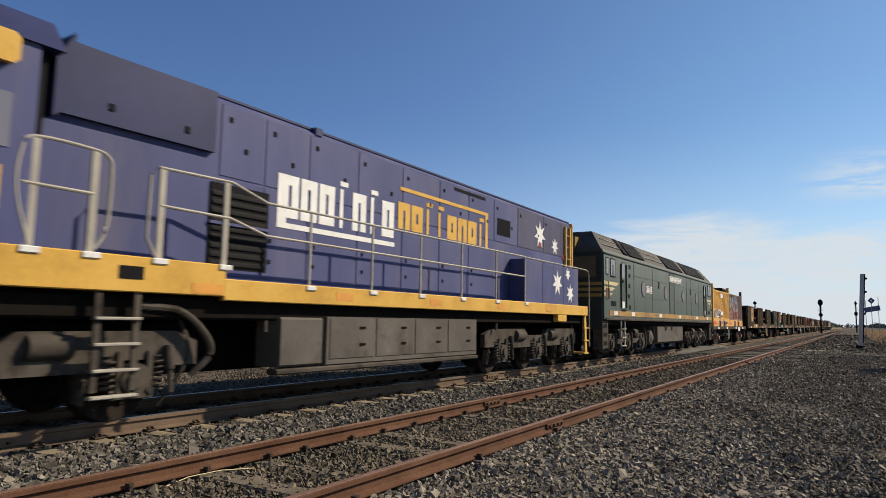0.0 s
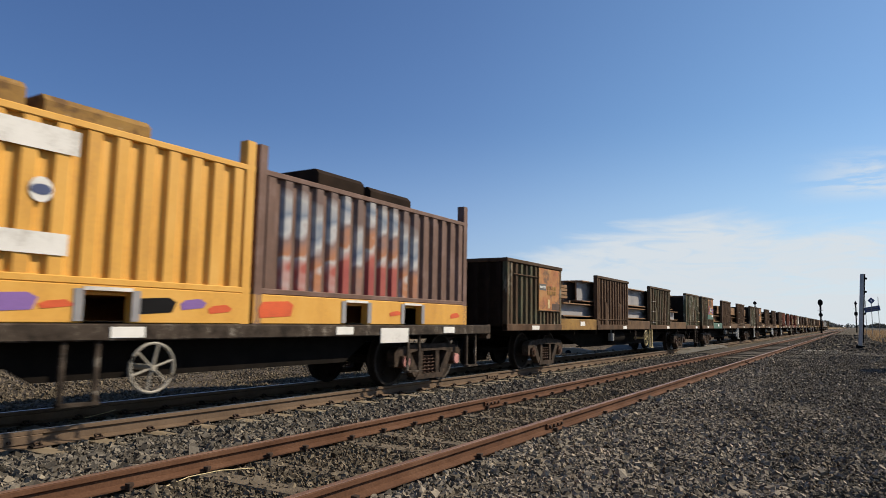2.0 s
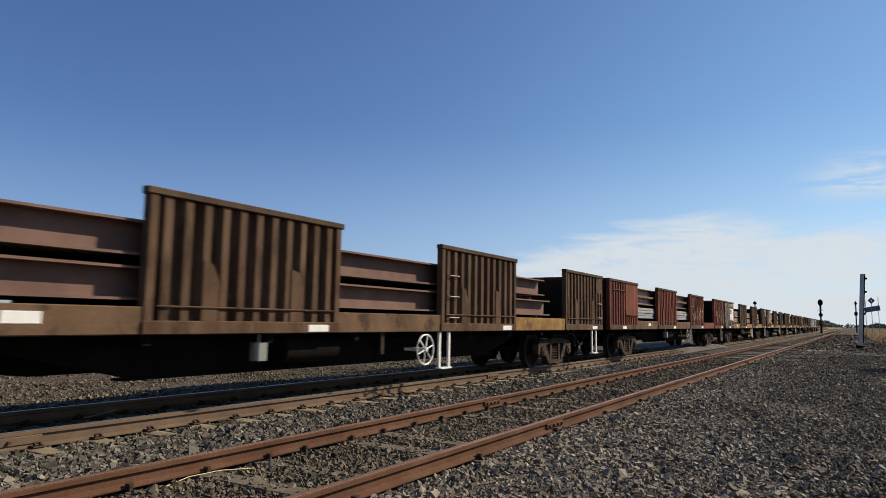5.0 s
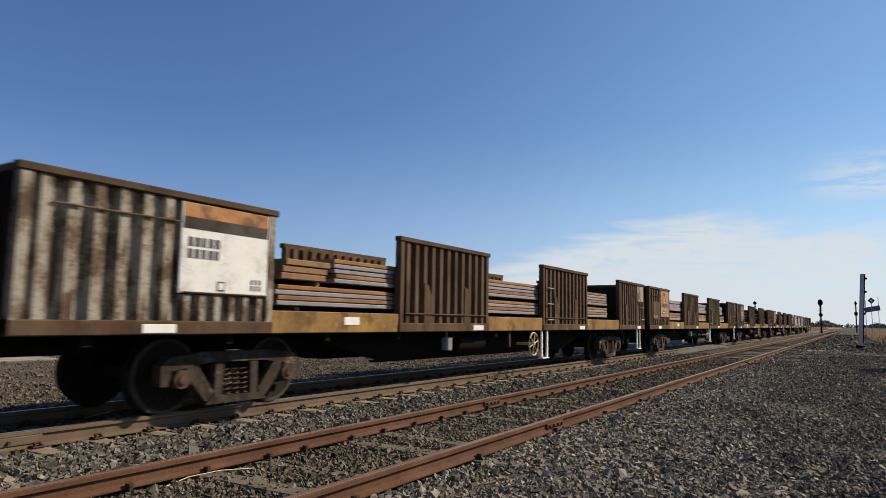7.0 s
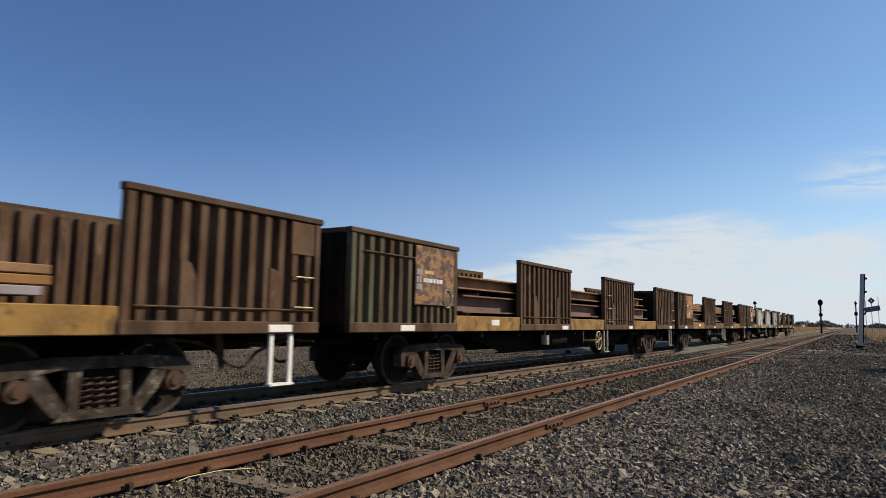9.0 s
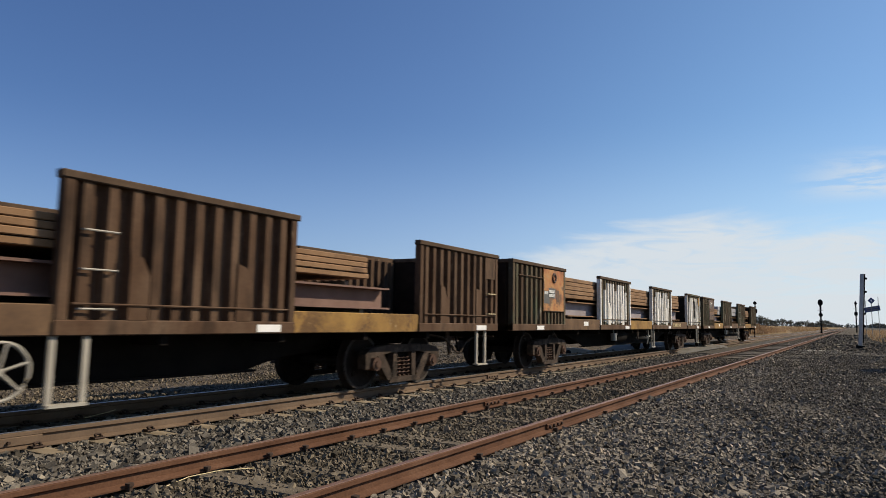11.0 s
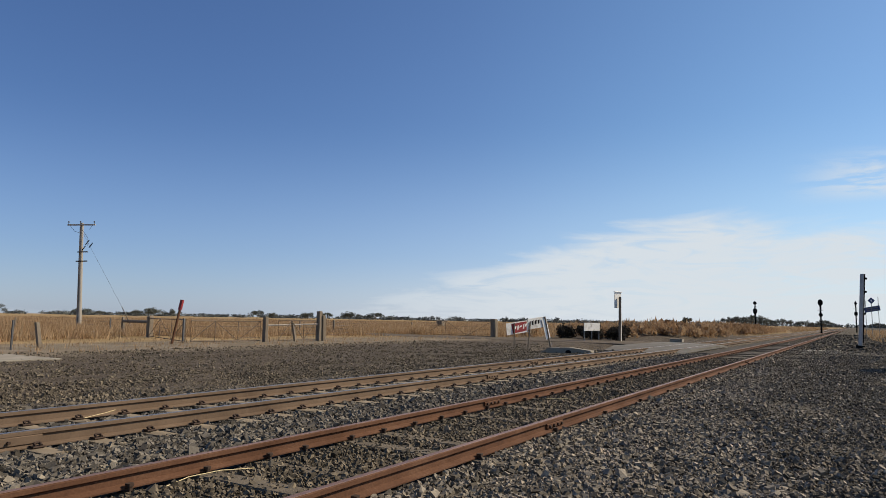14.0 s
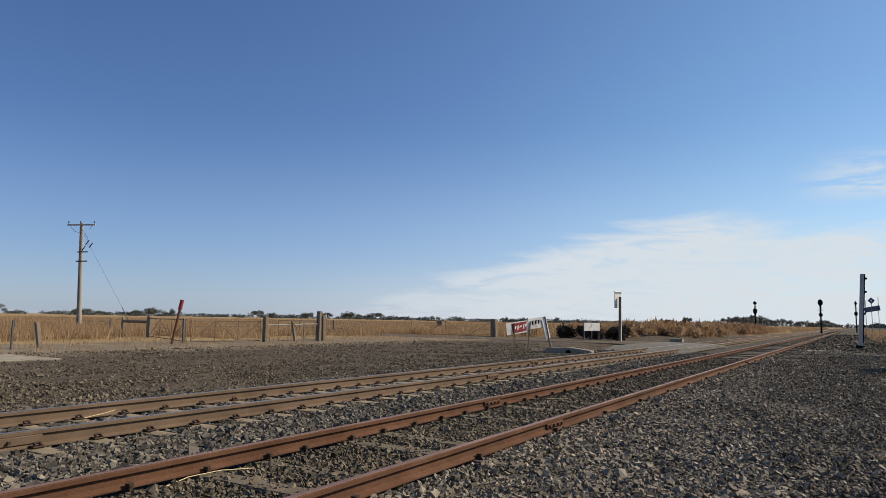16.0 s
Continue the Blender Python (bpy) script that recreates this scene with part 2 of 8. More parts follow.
M["bogie_rust"] = surface("bogie_rust", ((0.3, (0.034, 0.020, 0.014)), (0.7, (0.115, 0.068, 0.050))), scale=5, fine=30, rough=0.85, bump=0.3, spec=0.12)
M["wheel"] = surface("wheel", ((0.3, (0.010, 0.008, 0.007)), (0.7, (0.032, 0.024, 0.019))), scale=6, fine=40, rough=0.8, bump=0.2, spec=0.08)
M["wagon"] = surface("wagon", ((0.25, (0.034, 0.018, 0.011)), (0.45, (0.082, 0.047, 0.028)), (0.62, (0.122, 0.078, 0.050)), (0.78, (0.175, 0.125, 0.085))), scale=1.8, fine=28, streak=2.5, rough=0.88, bump=0.25, spec=0.12, spots=(((0.018, 0.012, 0.009), 2.2, 0.50, 0.68, 0.75), ((0.24, 0.165, 0.105), 3.6, 0.62, 0.70, 0.6)))
M["wagon_green"] = surface("wagon_green", ((0.25, (0.036, 0.022, 0.015)), (0.45, (0.080, 0.050, 0.030)), (0.57, (0.095, 0.080, 0.050)), (0.68, (0.092, 0.105, 0.064)), (0.8, (0.180, 0.150, 0.105))), scale=1.6, fine=25, streak=3, rough=0.88, bump=0.25, spec=0.12, spots=(((0.018, 0.013, 0.010), 2.2, 0.52, 0.68, 0.7), ((0.085, 0.115, 0.072), 1.1, 0.55, 0.63, 0.6), ((0.30, 0.27, 0.21), 2.6, 0.60, 0.66, 0.65)))
M["wagon_chipped"] = surface("wagon_chipped", ((0.25, (0.040, 0.025, 0.016)), (0.45, (0.085, 0.055, 0.034)), (0.60, (0.105, 0.092, 0.058)), (0.8, (0.170, 0.140, 0.098))), scale=1.6, fine=25, streak=2.5, rough=0.88, bump=0.25, spec=0.12, spots=(((0.080, 0.105, 0.064), 1.2, 0.50, 0.58, 0.7), ((0.40, 0.37, 0.30), 3.2, 0.54, 0.60, 0.8), ((0.016, 0.012, 0.009), 3.0, 0.58, 0.70, 0.7)))
M["plate_tan"] = surface("plate_tan", ((0.25, (0.12, 0.065, 0.036)), (0.45, (0.34, 0.185, 0.095)), (0.6, (0.44, 0.26, 0.15)), (0.78, (0.30, 0.21, 0.13))), scale=2.4, fine=22, rough=0.8, bump=0.1, spec=0.12, spots=(((0.07, 0.045, 0.032), 3.0, 0.57, 0.62, 0.85),))
M["top_rail"] = surface("top_rail", ((0.3, (0.040, 0.026, 0.018)), (0.7, (0.110, 0.075, 0.050))), scale=1.6, fine=25, rough=0.9, bump=0.2, spec=0.08)
M["wagon_red"] = surface("wagon_red", ((0.28, (0.045, 0.020, 0.014)), (0.45, (0.110, 0.038, 0.026)), (0.58, (0.190, 0.056, 0.034)), (0.72, (0.24, 0.090, 0.054))), scale=1.8, fine=25, streak=3, rough=0.85, bump=0.25, spec=0.12, spots=(((0.020, 0.014, 0.011), 2.4, 0.52, 0.68, 0.75),))
M["wagon_white"] = surface("wagon_white", ((0.30, (0.10, 0.075, 0.055)), (0.40, (0.45, 0.42, 0.37)), (0.55, (0.70, 0.68, 0.63)), (0.8, (0.80, 0.79, 0.75))), scale=1.3, fine=25, streak=2, rough=0.7, bump=0.15)
# darker than the wagon sides: shade of the sunless ends put into the colour
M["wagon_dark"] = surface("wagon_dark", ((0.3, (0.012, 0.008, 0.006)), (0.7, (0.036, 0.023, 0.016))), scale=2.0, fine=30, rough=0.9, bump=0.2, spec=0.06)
M["sill_yellow"] = surface("sill_yellow", ((0.3, (0.095, 0.055, 0.027)), (0.5, (0.245, 0.142, 0.048)), (0.7, (0.345, 0.208, 0.062))), scale=1.6, fine=25, rough=0.8, bump=0.15, spec=0.12, spots=(((0.085, 0.048, 0.028), 2.4, 0.54, 0.62, 0.7), ((0.36, 0.27, 0.15), 5.0, 0.62, 0.68, 0.6)))
M["sill_brown"] = surface("sill_brown", ((0.3, (0.060, 0.036, 0.024)), (0.6, (0.145, 0.090, 0.052)), (0.8, (0.220, 0.148, 0.082))), scale=1.8, fine=25, rough=0.85, bump=0.2, spec=0.12, spots=(((0.035, 0.022, 0.016), 2.4, 0.54, 0.64, 0.7), ((0.25, 0.15, 0.06), 2.0, 0.60, 0.68, 0.6)))
M["teal"] = surface("teal", ((0.3, (0.035, 0.075, 0.06)), (0.7, (0.065, 0.165, 0.13))), scale=2.0, fine=30, rough=0.7, bump=0.15)
M["plate_orange"] = surface("plate_orange", ((0.25, (0.085, 0.038, 0.021)), (0.42, (0.272, 0.102, 0.038)), (0.55, (0.391, 0.187, 0.064)), (0.72, (0.289, 0.204, 0.102))), scale=3.0, fine=22, rough=0.75, bump=0.1, spots=(((0.10, 0.062, 0.040), 2.0, 0.53, 0.58, 0.85), ((0.38, 0.12, 0.055), 2.6, 0.60, 0.64, 0.7)))
M["plate_dark"] = surface("plate_dark", ((0.3, (0.036, 0.024, 0.020)), (0.5, (0.085, 0.053, 0.042)), (0.66, (0.145, 0.090, 0.056)), (0.8, (0.264, 0.176, 0.104))), scale=3.5, fine=25, rough=0.8, bump=0.1, spots=(((0.21, 0.12, 0.075), 1.8, 0.56, 0.60, 0.7),))
M["plate_white"] = surface("plate_white", ((0.28, (0.30, 0.27, 0.24)), (0.5, (0.66, 0.65, 0.62)), (0.8, (0.78, 0.77, 0.74))), scale=2.5, fine=30, rough=0.65, bump=0.05)
M["steel_grey"] = surface("steel_grey", ((0.3, (0.199, 0.195, 0.204)), (0.6, (0.314, 0.309, 0.318)), (0.8, (0.399, 0.389, 0.389))), scale=1.2, fine=14, rough=0.6, bump=0.05, metal=0.1)
M["steel_lilac"] = surface("steel_lilac", ((0.3, (0.175, 0.152, 0.164)), (0.7, (0.305, 0.272, 0.288))), scale=1.2, fine=14, rough=0.65, bump=0.05, metal=0.1, spots=(((0.15, 0.10, 0.075), 1.6, 0.60, 0.70, 0.6),))
M["steel_brown"] = surface("steel_brown", ((0.3, (0.150, 0.084, 0.042)), (0.6, (0.260, 0.155, 0.084)), (0.8, (0.320, 0.205, 0.120))), scale=1.4, fine=18, rough=0.8, bump=0.08, spec=0.15, spots=(((0.10, 0.060, 0.042), 1.8, 0.56, 0.68, 0.6),))
M["steel_maroon"] = surface("steel_maroon", ((0.3, (0.096, 0.052, 0.040)), (0.7, (0.200, 0.120, 0.092))), scale=1.4, fine=18, rough=0.75, bump=0.08)
M["steel_rust"] = surface("steel_rust", ((0.3, (0.153, 0.068, 0.021)), (0.7, (0.340, 0.170, 0.051))), scale=2, fine=20, rough=0.8, bump=0.08)
M["nr_blue"] = surface("nr_blue", ((0.25, (0.042, 0.049, 0.122)), (0.5, (0.064, 0.072, 0.172)), (0.75, (0.102, 0.107, 0.215))), scale=0.7, fine=40, streak=5, rough=0.62, bump=0.0, fine_amount=0.10, spots=(((0.115, 0.108, 0.150), 0.9, 0.52, 0.70, 0.65), ((0.024, 0.024, 0.045), 3.4, 0.62, 0.74, 0.55)), spec=0.22, rough_var=0.05)
M["nr_blue_dark"] = surface("nr_blue_dark", ((0.3, (0.014, 0.019, 0.062)), (0.7, (0.030, 0.036, 0.105))), scale=0.8, fine=30, rough=0.6, bump=0.0, fine_amount=0.1, spec=0.22, rough_var=0.05)
M["nr_blue_faded"] = surface("nr_blue_faded", ((0.25, (0.052, 0.052, 0.095)), (0.5, (0.080, 0.078, 0.128)), (0.75, (0.115, 0.110, 0.160))), scale=0.8, fine=40, streak=3, rough=0.7, bump=0.0, fine_amount=0.12, spec=0.15, rough_var=0.05, spots=(((0.040, 0.036, 0.055), 1.6, 0.54, 0.70, 0.6),))
M["tank_grey"] = surface("tank_grey", ((0.3, (0.062, 0.054, 0.046)), (0.6, (0.120, 0.108, 0.094)), (0.8, (0.20, 0.185, 0.165))), scale=0.9, fine=20, rough=0.8, bump=0.05, spec=0.15, spots=(((0.045, 0.036, 0.028), 1.3, 0.54, 0.66, 0.7),))
M["nr_yellow"] = surface("nr_yellow", ((0.25, (0.360, 0.190, 0.030)), (0.5, (0.580, 0.335, 0.055)), (0.75, (0.660, 0.410, 0.095))), scale=1.2, fine=18, rough=0.65, bump=0.02)
M["nr_orange"] = plain("nr_orange", (0.62, 0.27, 0.035), 0.55)
M["loco_grey"] = surface("loco_grey", ((0.3, (0.034, 0.028, 0.023)), (0.6, (0.088, 0.075, 0.062)), (0.8, (0.150, 0.130, 0.108))), scale=1.6, fine=20, rough=0.85, bump=0.1, spec=0.12, spots=(((0.018, 0.015, 0.012), 3.0, 0.52, 0.66, 0.7),))
M["rail_steel"] = plain("rail_steel", (0.36, 0.33, 0.275), 0.6)
M["g_green"] = surface("g_green", ((0.25, (0.034, 0.052, 0.043)), (0.5, (0.046, 0.068, 0.056)), (0.75, (0.066, 0.090, 0.075))), scale=0.5, fine=50, streak=4, rough=0.60, bump=0.0, fine_amount=0.10, spec=0.3, rough_var=0.06, spots=(((0.085, 0.080, 0.066), 1.2, 0.52, 0.70, 0.55), ((0.022, 0.028, 0.023), 2.2, 0.56, 0.72, 0.6), ((0.24, 0.23, 0.20), 7.0, 0.67, 0.72, 0.7)))
M["g_seam"] = plain("g_seam", (0.055, 0.060, 0.050), 0.6)
M["g_roof"] = surface("g_roof", ((0.3, (0.036, 0.032, 0.026)), (0.7, (0.072, 0.064, 0.054))), scale=1.5, fine=20, rough=0.75, bump=0.02, spec=0.2)
M["g_stripe"] = surface("g_stripe", ((0.25, (0.15, 0.085, 0.045)), (0.5, (0.33, 0.19, 0.05)), (0.75, (0.42, 0.27, 0.10))), scale=1.6, fine=20, rough=0.7, bump=0.05, spots=(((0.16, 0.10, 0.07), 1.4, 0.52, 0.60, 0.8),))
M["nose_mustard"] = plain("nose_mustard", (0.26, 0.165, 0.035), 0.7)
M["cream"] = plain("cream", (0.56, 0.45, 0.24), 0.6)
M["porthole"] = plain("porthole", (0.14, 0.12, 0.135), 0.5)
M["cont_yellow"] = surface("cont_yellow", ((0.25, (0.423, 0.202, 0.037)), (0.5, (0.626, 0.331, 0.060)), (0.75, (0.699, 0.405, 0.101))), scale=1.4, fine=25, streak=2, rough=0.6, bump=0.04)
M["cont_brown"] = surface("cont_brown", ((0.25, (0.080, 0.044, 0.032)), (0.5, (0.140, 0.080, 0.060)), (0.68, (0.208, 0.136, 0.120)), (0.8, (0.288, 0.240, 0.240))), scale=2.6, fine=20, streak=1.5, rough=0.7, bump=0.08)
M["scrawl"] = surface("scrawl", ((0.40, (0.060, 0.036, 0.028)), (0.50, (0.104, 0.060, 0.044)), (0.56, (0.320, 0.160, 0.056)), (0.62, (0.104, 0.064, 0.048)), (0.70, (0.280, 0.256, 0.224))), scale=5.5, fine=18, streak=0.9, rough=0.7, bump=0.05, fine_amount=0.15)
M["spray_red"] = plain("spray_red", (0.62, 0.10, 0.03), 0.6)
M["spray_orange"] = plain("spray_orange", (0.60, 0.21, 0.05), 0.6)
M["purple"] = plain("purple", (0.22, 0.12, 0.36), 0.7)
M["text_grey"] = plain("text_grey", (0.10, 0.10, 0.10), 0.7)
M["axle_pink"] = plain("axle_pink", (0.48, 0.22, 0.20), 0.7)
M["rim"] = surface("rim", ((0.3, (0.024, 0.019, 0.015)), (0.7, (0.080, 0.068, 0.058))), scale=5, fine=30, rough=0.7, bump=0.05, spec=0.15)
M["cont_end"] = surface("cont_end", ((0.3, (0.012, 0.014, 0.020)), (0.7, (0.030, 0.034, 0.048))), scale=1.8, fine=20, rough=0.7, bump=0.05, spots=(((0.17, 0.24, 0.36), 1.3, 0.52, 0.56, 0.7), ((0.012, 0.013, 0.018), 1.9, 0.55, 0.58, 0.9), ((0.36, 0.38, 0.40), 2.3, 0.62, 0.65, 0.7)))


def sprayed_piece(name):
    """Bubble lettering in spray paint: maroon at the foot, orange and pale grey-blue above, dark and white outlines."""
    m = surface(name, ((0.3, (0.10, 0.06, 0.05)), (0.7, (0.16, 0.10, 0.09))), rough=0.7, bump=0.03)
    nodes, link = m.node_tree.nodes, m.node_tree.links.new
    co = nodes.new("ShaderNodeTexCoord")
    info = nodes.new("ShaderNodeObjectInfo")
    warp = nodes.new("ShaderNodeTexNoise")
    warp.inputs["Scale"].default_value = 1.7
    link(co.outputs["Object"], warp.inputs["Vector"])
    sep = nodes.new("ShaderNodeSeparateXYZ")
    link(co.outputs["Object"], sep.inputs[0])
    h = nodes.new("ShaderNodeMapRange")
    h.inputs[1].default_value, h.inputs[2].default_value = 1.6, 3.1
    link(sep.outputs[2], h.inputs[0])
    mix = nodes.new("ShaderNodeMath")
    mix.operation = "MULTIPLY_ADD"
    mix.inputs[1].default_value = 0.55
    link(info.outputs["Random"], mix.inputs[0])
    link(h.outputs[0], mix.inputs[2])
    add = nodes.new("ShaderNodeMath")
    add.operation = "MULTIPLY_ADD"
    add.inputs[1].default_value = 0.9
    link(warp.outputs[0], add.inputs[0])
    link(mix.outputs[0], add.inputs[2])
    half = nodes.new("ShaderNodeMath")
    half.operation = "MULTIPLY_ADD"
    half.inputs[1].default_value, half.inputs[2].default_value = 0.62, -0.22
    link(add.outputs[0], half.inputs[0])
    cr = nodes.new("ShaderNodeValToRGB")
    els = cr.color_ramp.elements
    stops = ((0.0, (0.10, 0.060, 0.055)), (0.12, (0.26, 0.045, 0.045)), (0.30, (0.34, 0.085, 0.065)), (0.38, (0.42, 0.40, 0.39)), (0.42, (0.36, 0.15, 0.07)), (0.52, (0.20, 0.13, 0.12)), (0.58, (0.42, 0.42, 0.43)), (0.66, (0.15, 0.19, 0.25)), (0.76, (0.34, 0.34, 0.35)), (0.88, (0.13, 0.085, 0.075)))
    while len(els) < len(stops):
        els.new(0.5)
    for e, (p, c) in zip(els, stops):
        e.position, e.color = p, (*c, 1)
    link(half.outputs[0], cr.inputs[0])
    link(cr.outputs[0], nodes["Principled BSDF"].inputs["Base Color"])
    return m


M["graffiti"] = sprayed_piece("graffiti")


def glass(name, tint):
    m = bpy.data.materials.new(name)
    m.use_nodes = True
    b = m.node_tree.nodes["Principled BSDF"]
    b.inputs["Base Color"].default_value = (*tint, 1)
    b.inputs["Roughness"].default_value = 0.08
    b.inputs["Metallic"].default_value = 0.0
    b.inputs["Specular IOR Level"].default_value = 0.8
    return m


M["window"] = glass("window", (0.16, 0.15, 0.17))
M["window_dark"] = glass("window_dark", (0.015, 0.018, 0.025))


# ---- shape helpers ----
class Shape:
    """Collects vertices and faces of one mesh."""

    def __init__(self):
        self.v, self.f = [], []

    def add(self, verts, faces):
        n = len(self.v)
        self.v.extend(tuple(p) for p in verts)
        self.f.extend(tuple(i + n for i in f) for f in faces)
        return self

    def box(self, x0, x1, y0, y1, z0, z1):
        return self.add([(x, y, z) for x in (x0, x1) for y in (y0, y1) for z in (z0, z1)],
                        [(0, 1, 3, 2), (4, 6, 7, 5), (0, 4, 5, 1), (2, 3, 7, 6), (0, 2, 6, 4), (1, 5, 7, 3)])

    def cbox(self, x0, x1, y0, y1, z0, z1, c=0.02, axis="y"):
        """A box with its long edges chamfered, along the axis."""
        if axis == "y":
            a0, a1, b0, b1, lo, hi = x0, x1, z0, z1, y0, y1
        elif axis == "x":
            a0, a1, b0, b1, lo, hi = y0, y1, z0, z1, x0, x1
        else:
            a0, a1, b0, b1, lo, hi = x0, x1, y0, y1, z0, z1
        pts = [(a0 + c, b0), (a1 - c, b0), (a1, b0 + c), (a1, b1 - c), (a1 - c, b1), (a0 + c, b1), (a0, b1 - c), (a0, b0 + c)]
        return self.prism(pts, axis, lo, hi)

    def prism(self, pts, axis, lo, hi):
        """Extrudes a closed outline. axis y: outline in (x, z); x: in (y, z); z: in (x, y)."""
        area = sum(a[0] * b[1] - b[0] * a[1] for a, b in zip(pts, pts[1:] + pts[:1]))
        if area < 0:
            pts = pts[::-1]
        put = {"y": lambda a, b, t: (a, t, b), "x": lambda a, b, t: (t, a, b), "z": lambda a, b, t: (a, b, t)}[axis]
        n = len(pts)
        verts = [put(a, b, lo) for a, b in pts] + [put(a, b, hi) for a, b in pts]
        sides = [(i, (i + 1) % n, n + (i + 1) % n, n + i) for i in range(n)]
        caps = [tuple(range(n))[::-1], tuple(range(n, 2 * n))]
        faces = sides + caps
        if axis == "y":
            faces = [f[::-1] for f in faces]
        return self.add(verts, faces)

    def tube(self, pts, r, seg=8, closed=False, r1=None):
        """A round bar through the points."""
        pts = [Vector(p) for p in pts]
        n = len(pts)
        rings = []
        for i, p in enumerate(pts):
            a = pts[(i - 1) % n] if (i or closed) else p
            b = pts[(i + 1) % n] if (i < n - 1 or closed) else p
            d = (b - a).normalized()
            up = Vector((0, 0, 1)) if abs(d.z) < 0.95 else Vector((0, 1, 0))
            s = d.cross(up).normalized()
            w = s.cross(d)
            rr = r if r1 is None else r + (r1 - r) * i / (n - 1)
            rings.append([p + s * math.cos(2 * math.pi * k / seg) * rr + w * math.sin(2 * math.pi * k / seg) * rr for k in range(seg)])
        verts = [q for ring in rings for q in ring]
        faces = []
        for i in range(n if closed else n - 1):
            j = (i + 1) % n
            for k in range(seg):
                m = (k + 1) % seg
                faces.append((i * seg + k, j * seg + k, j * seg + m, i * seg + m))
        if not closed:
            faces.append(tuple(range(seg)))
            faces.append(tuple(range((n - 1) * seg, n * seg))[::-1])
        return self.add(verts, faces)

    def mesh(self, name):
        me = bpy.data.meshes.new(name)
        me.from_pydata(self.v, [], self.f)
        me.shade_smooth()
        me.set_sharp_from_angle(angle=radians(32))
        return me


def part(name, shape, material, parent=None, label="", at=None):
    me = shape if isinstance(shape, bpy.types.Mesh) else shape.mesh(name)
    ob = new(name, me)
    if not me.materials:
        me.materials.append(M[material])
    if parent is not None:
        ob.parent = parent
    if at is not None:
        ob.matrix_basis = at if isinstance(at, Matrix) else Matrix.Translation(at)
    if label:
        ob["label"] = label
    return ob


def bend(pts, steps=6):
    """A smooth run through the given points."""
    p = [Vector(q) for q in pts]
    p = [p[0] * 2 - p[1]] + p + [p[-1] * 2 - p[-2]]
    out = []
    for i in range(1, len(p) - 2):
        a, b, c, d = p[i - 1:i + 3]
        for k in range(steps):
            t = k / steps
            out.append(0.5 * (2 * b + (c - a) * t + (2 * a - 5 * b + 4 * c - d) * t * t + (3 * b - a - 3 * c + d) * t ** 3))
    return out + [p[-2]]


def thing(name, label, category, group="", at=None):
    e = new(name)
    e.empty_display_size = 0.3
    if at is not None:
        e.matrix_basis = at if isinstance(at, Matrix) else Matrix.Translation(at)
    return tagged(e, label, category, group)


def ring(n, r, phase=0.0):
    return [(math.cos(2 * math.pi * i / n + phase) * r, math.sin(2 * math.pi * i / n + phase) * r) for i in range(n)]

# ---- ground and tracks ----
XM, XN = -8.01, -4.155      # track centres
RT_M, RT_N = 0.17, 0.15     # rail heads
MOVERS = []                 # (thing, distance along the line at 0 s)
SPEED = 20.0


def smooth(a, b, x):
    t = np.clip((x - a) / (b - a), 0, 1)
    return t * t * (3 - 2 * t)


def ground_height(x, y):
    """Height of the ground sheet: level yard, a shallow drain beyond the line, the field a little lower."""
    x, y = np.asarray(x, float), np.asarray(y, float)
    h = np.full(np.broadcast(x, y).shape, -0.06)
    h = h - 0.02 * smooth(-1.0, 3.0, x)
    h = h - 0.10 * smooth(-10.0, -13.0, x)
    drain = np.exp(-((x + 14.5) / 1.6) ** 2) * smooth(33, 37, y) * (1 - smooth(46, 50, y))
    h = h - 0.45 * drain
    bank = smooth(56, 74, y) * (1 - 0.6 * smooth(120, 170, y)) * smooth(-12.5, -16.5, x) * (1 - smooth(-24, -34, x))
    return h + 0.75 * bank


def axis_steps(points):
    out = []
    for (a, b, s) in points:
        out += list(np.arange(a, b, s))
    return np.array(out + [points[-1][1]])


def build_ground():
    xs = axis_steps([(-3000, -600, 300), (-600, -120, 40), (-120, -40, 5), (-40, 12, 0.5), (12, 60, 4), (60, 600, 60), (600, 3000, 300)])
    ys = axis_steps([(-1500, -100, 140), (-100, 0, 5), (0, 90, 0.6), (90, 200, 5), (200, 800, 50), (800, 4200, 340)])
    gx, gy = np.meshgrid(xs, ys)
    z = ground_height(gx, gy)
    for i in range(0, len(ys)):
        if -2 < ys[i] < 90:
            for j in range(len(xs)):
                if -40 < xs[j] < 12:
                    z[i, j] += 0.035 * noise.noise((xs[j] * 0.6, ys[i] * 0.6, 0)) + 0.02 * noise.noise((xs[j] * 1.9, ys[i] * 1.9, 4))
    nx, ny = len(xs), len(ys)
    verts = np.stack([gx, gy, z], -1).reshape(-1, 3)
    idx = np.arange(nx * ny).reshape(ny, nx)
    faces = np.stack([idx[:-1, :-1], idx[:-1, 1:], idx[1:, 1:], idx[1:, :-1]], -1).reshape(-1, 4)
    me = bpy.data.meshes.new("ground")
    me.from_pydata(verts.tolist(), [], faces.tolist())
    me.shade_smooth()
    g = new("ground", me)
    me.materials.append(ground_material())
    return tagged(g, "flat ground of grey gravel, brown dirt and dry straw field", "ground", kind="structure")


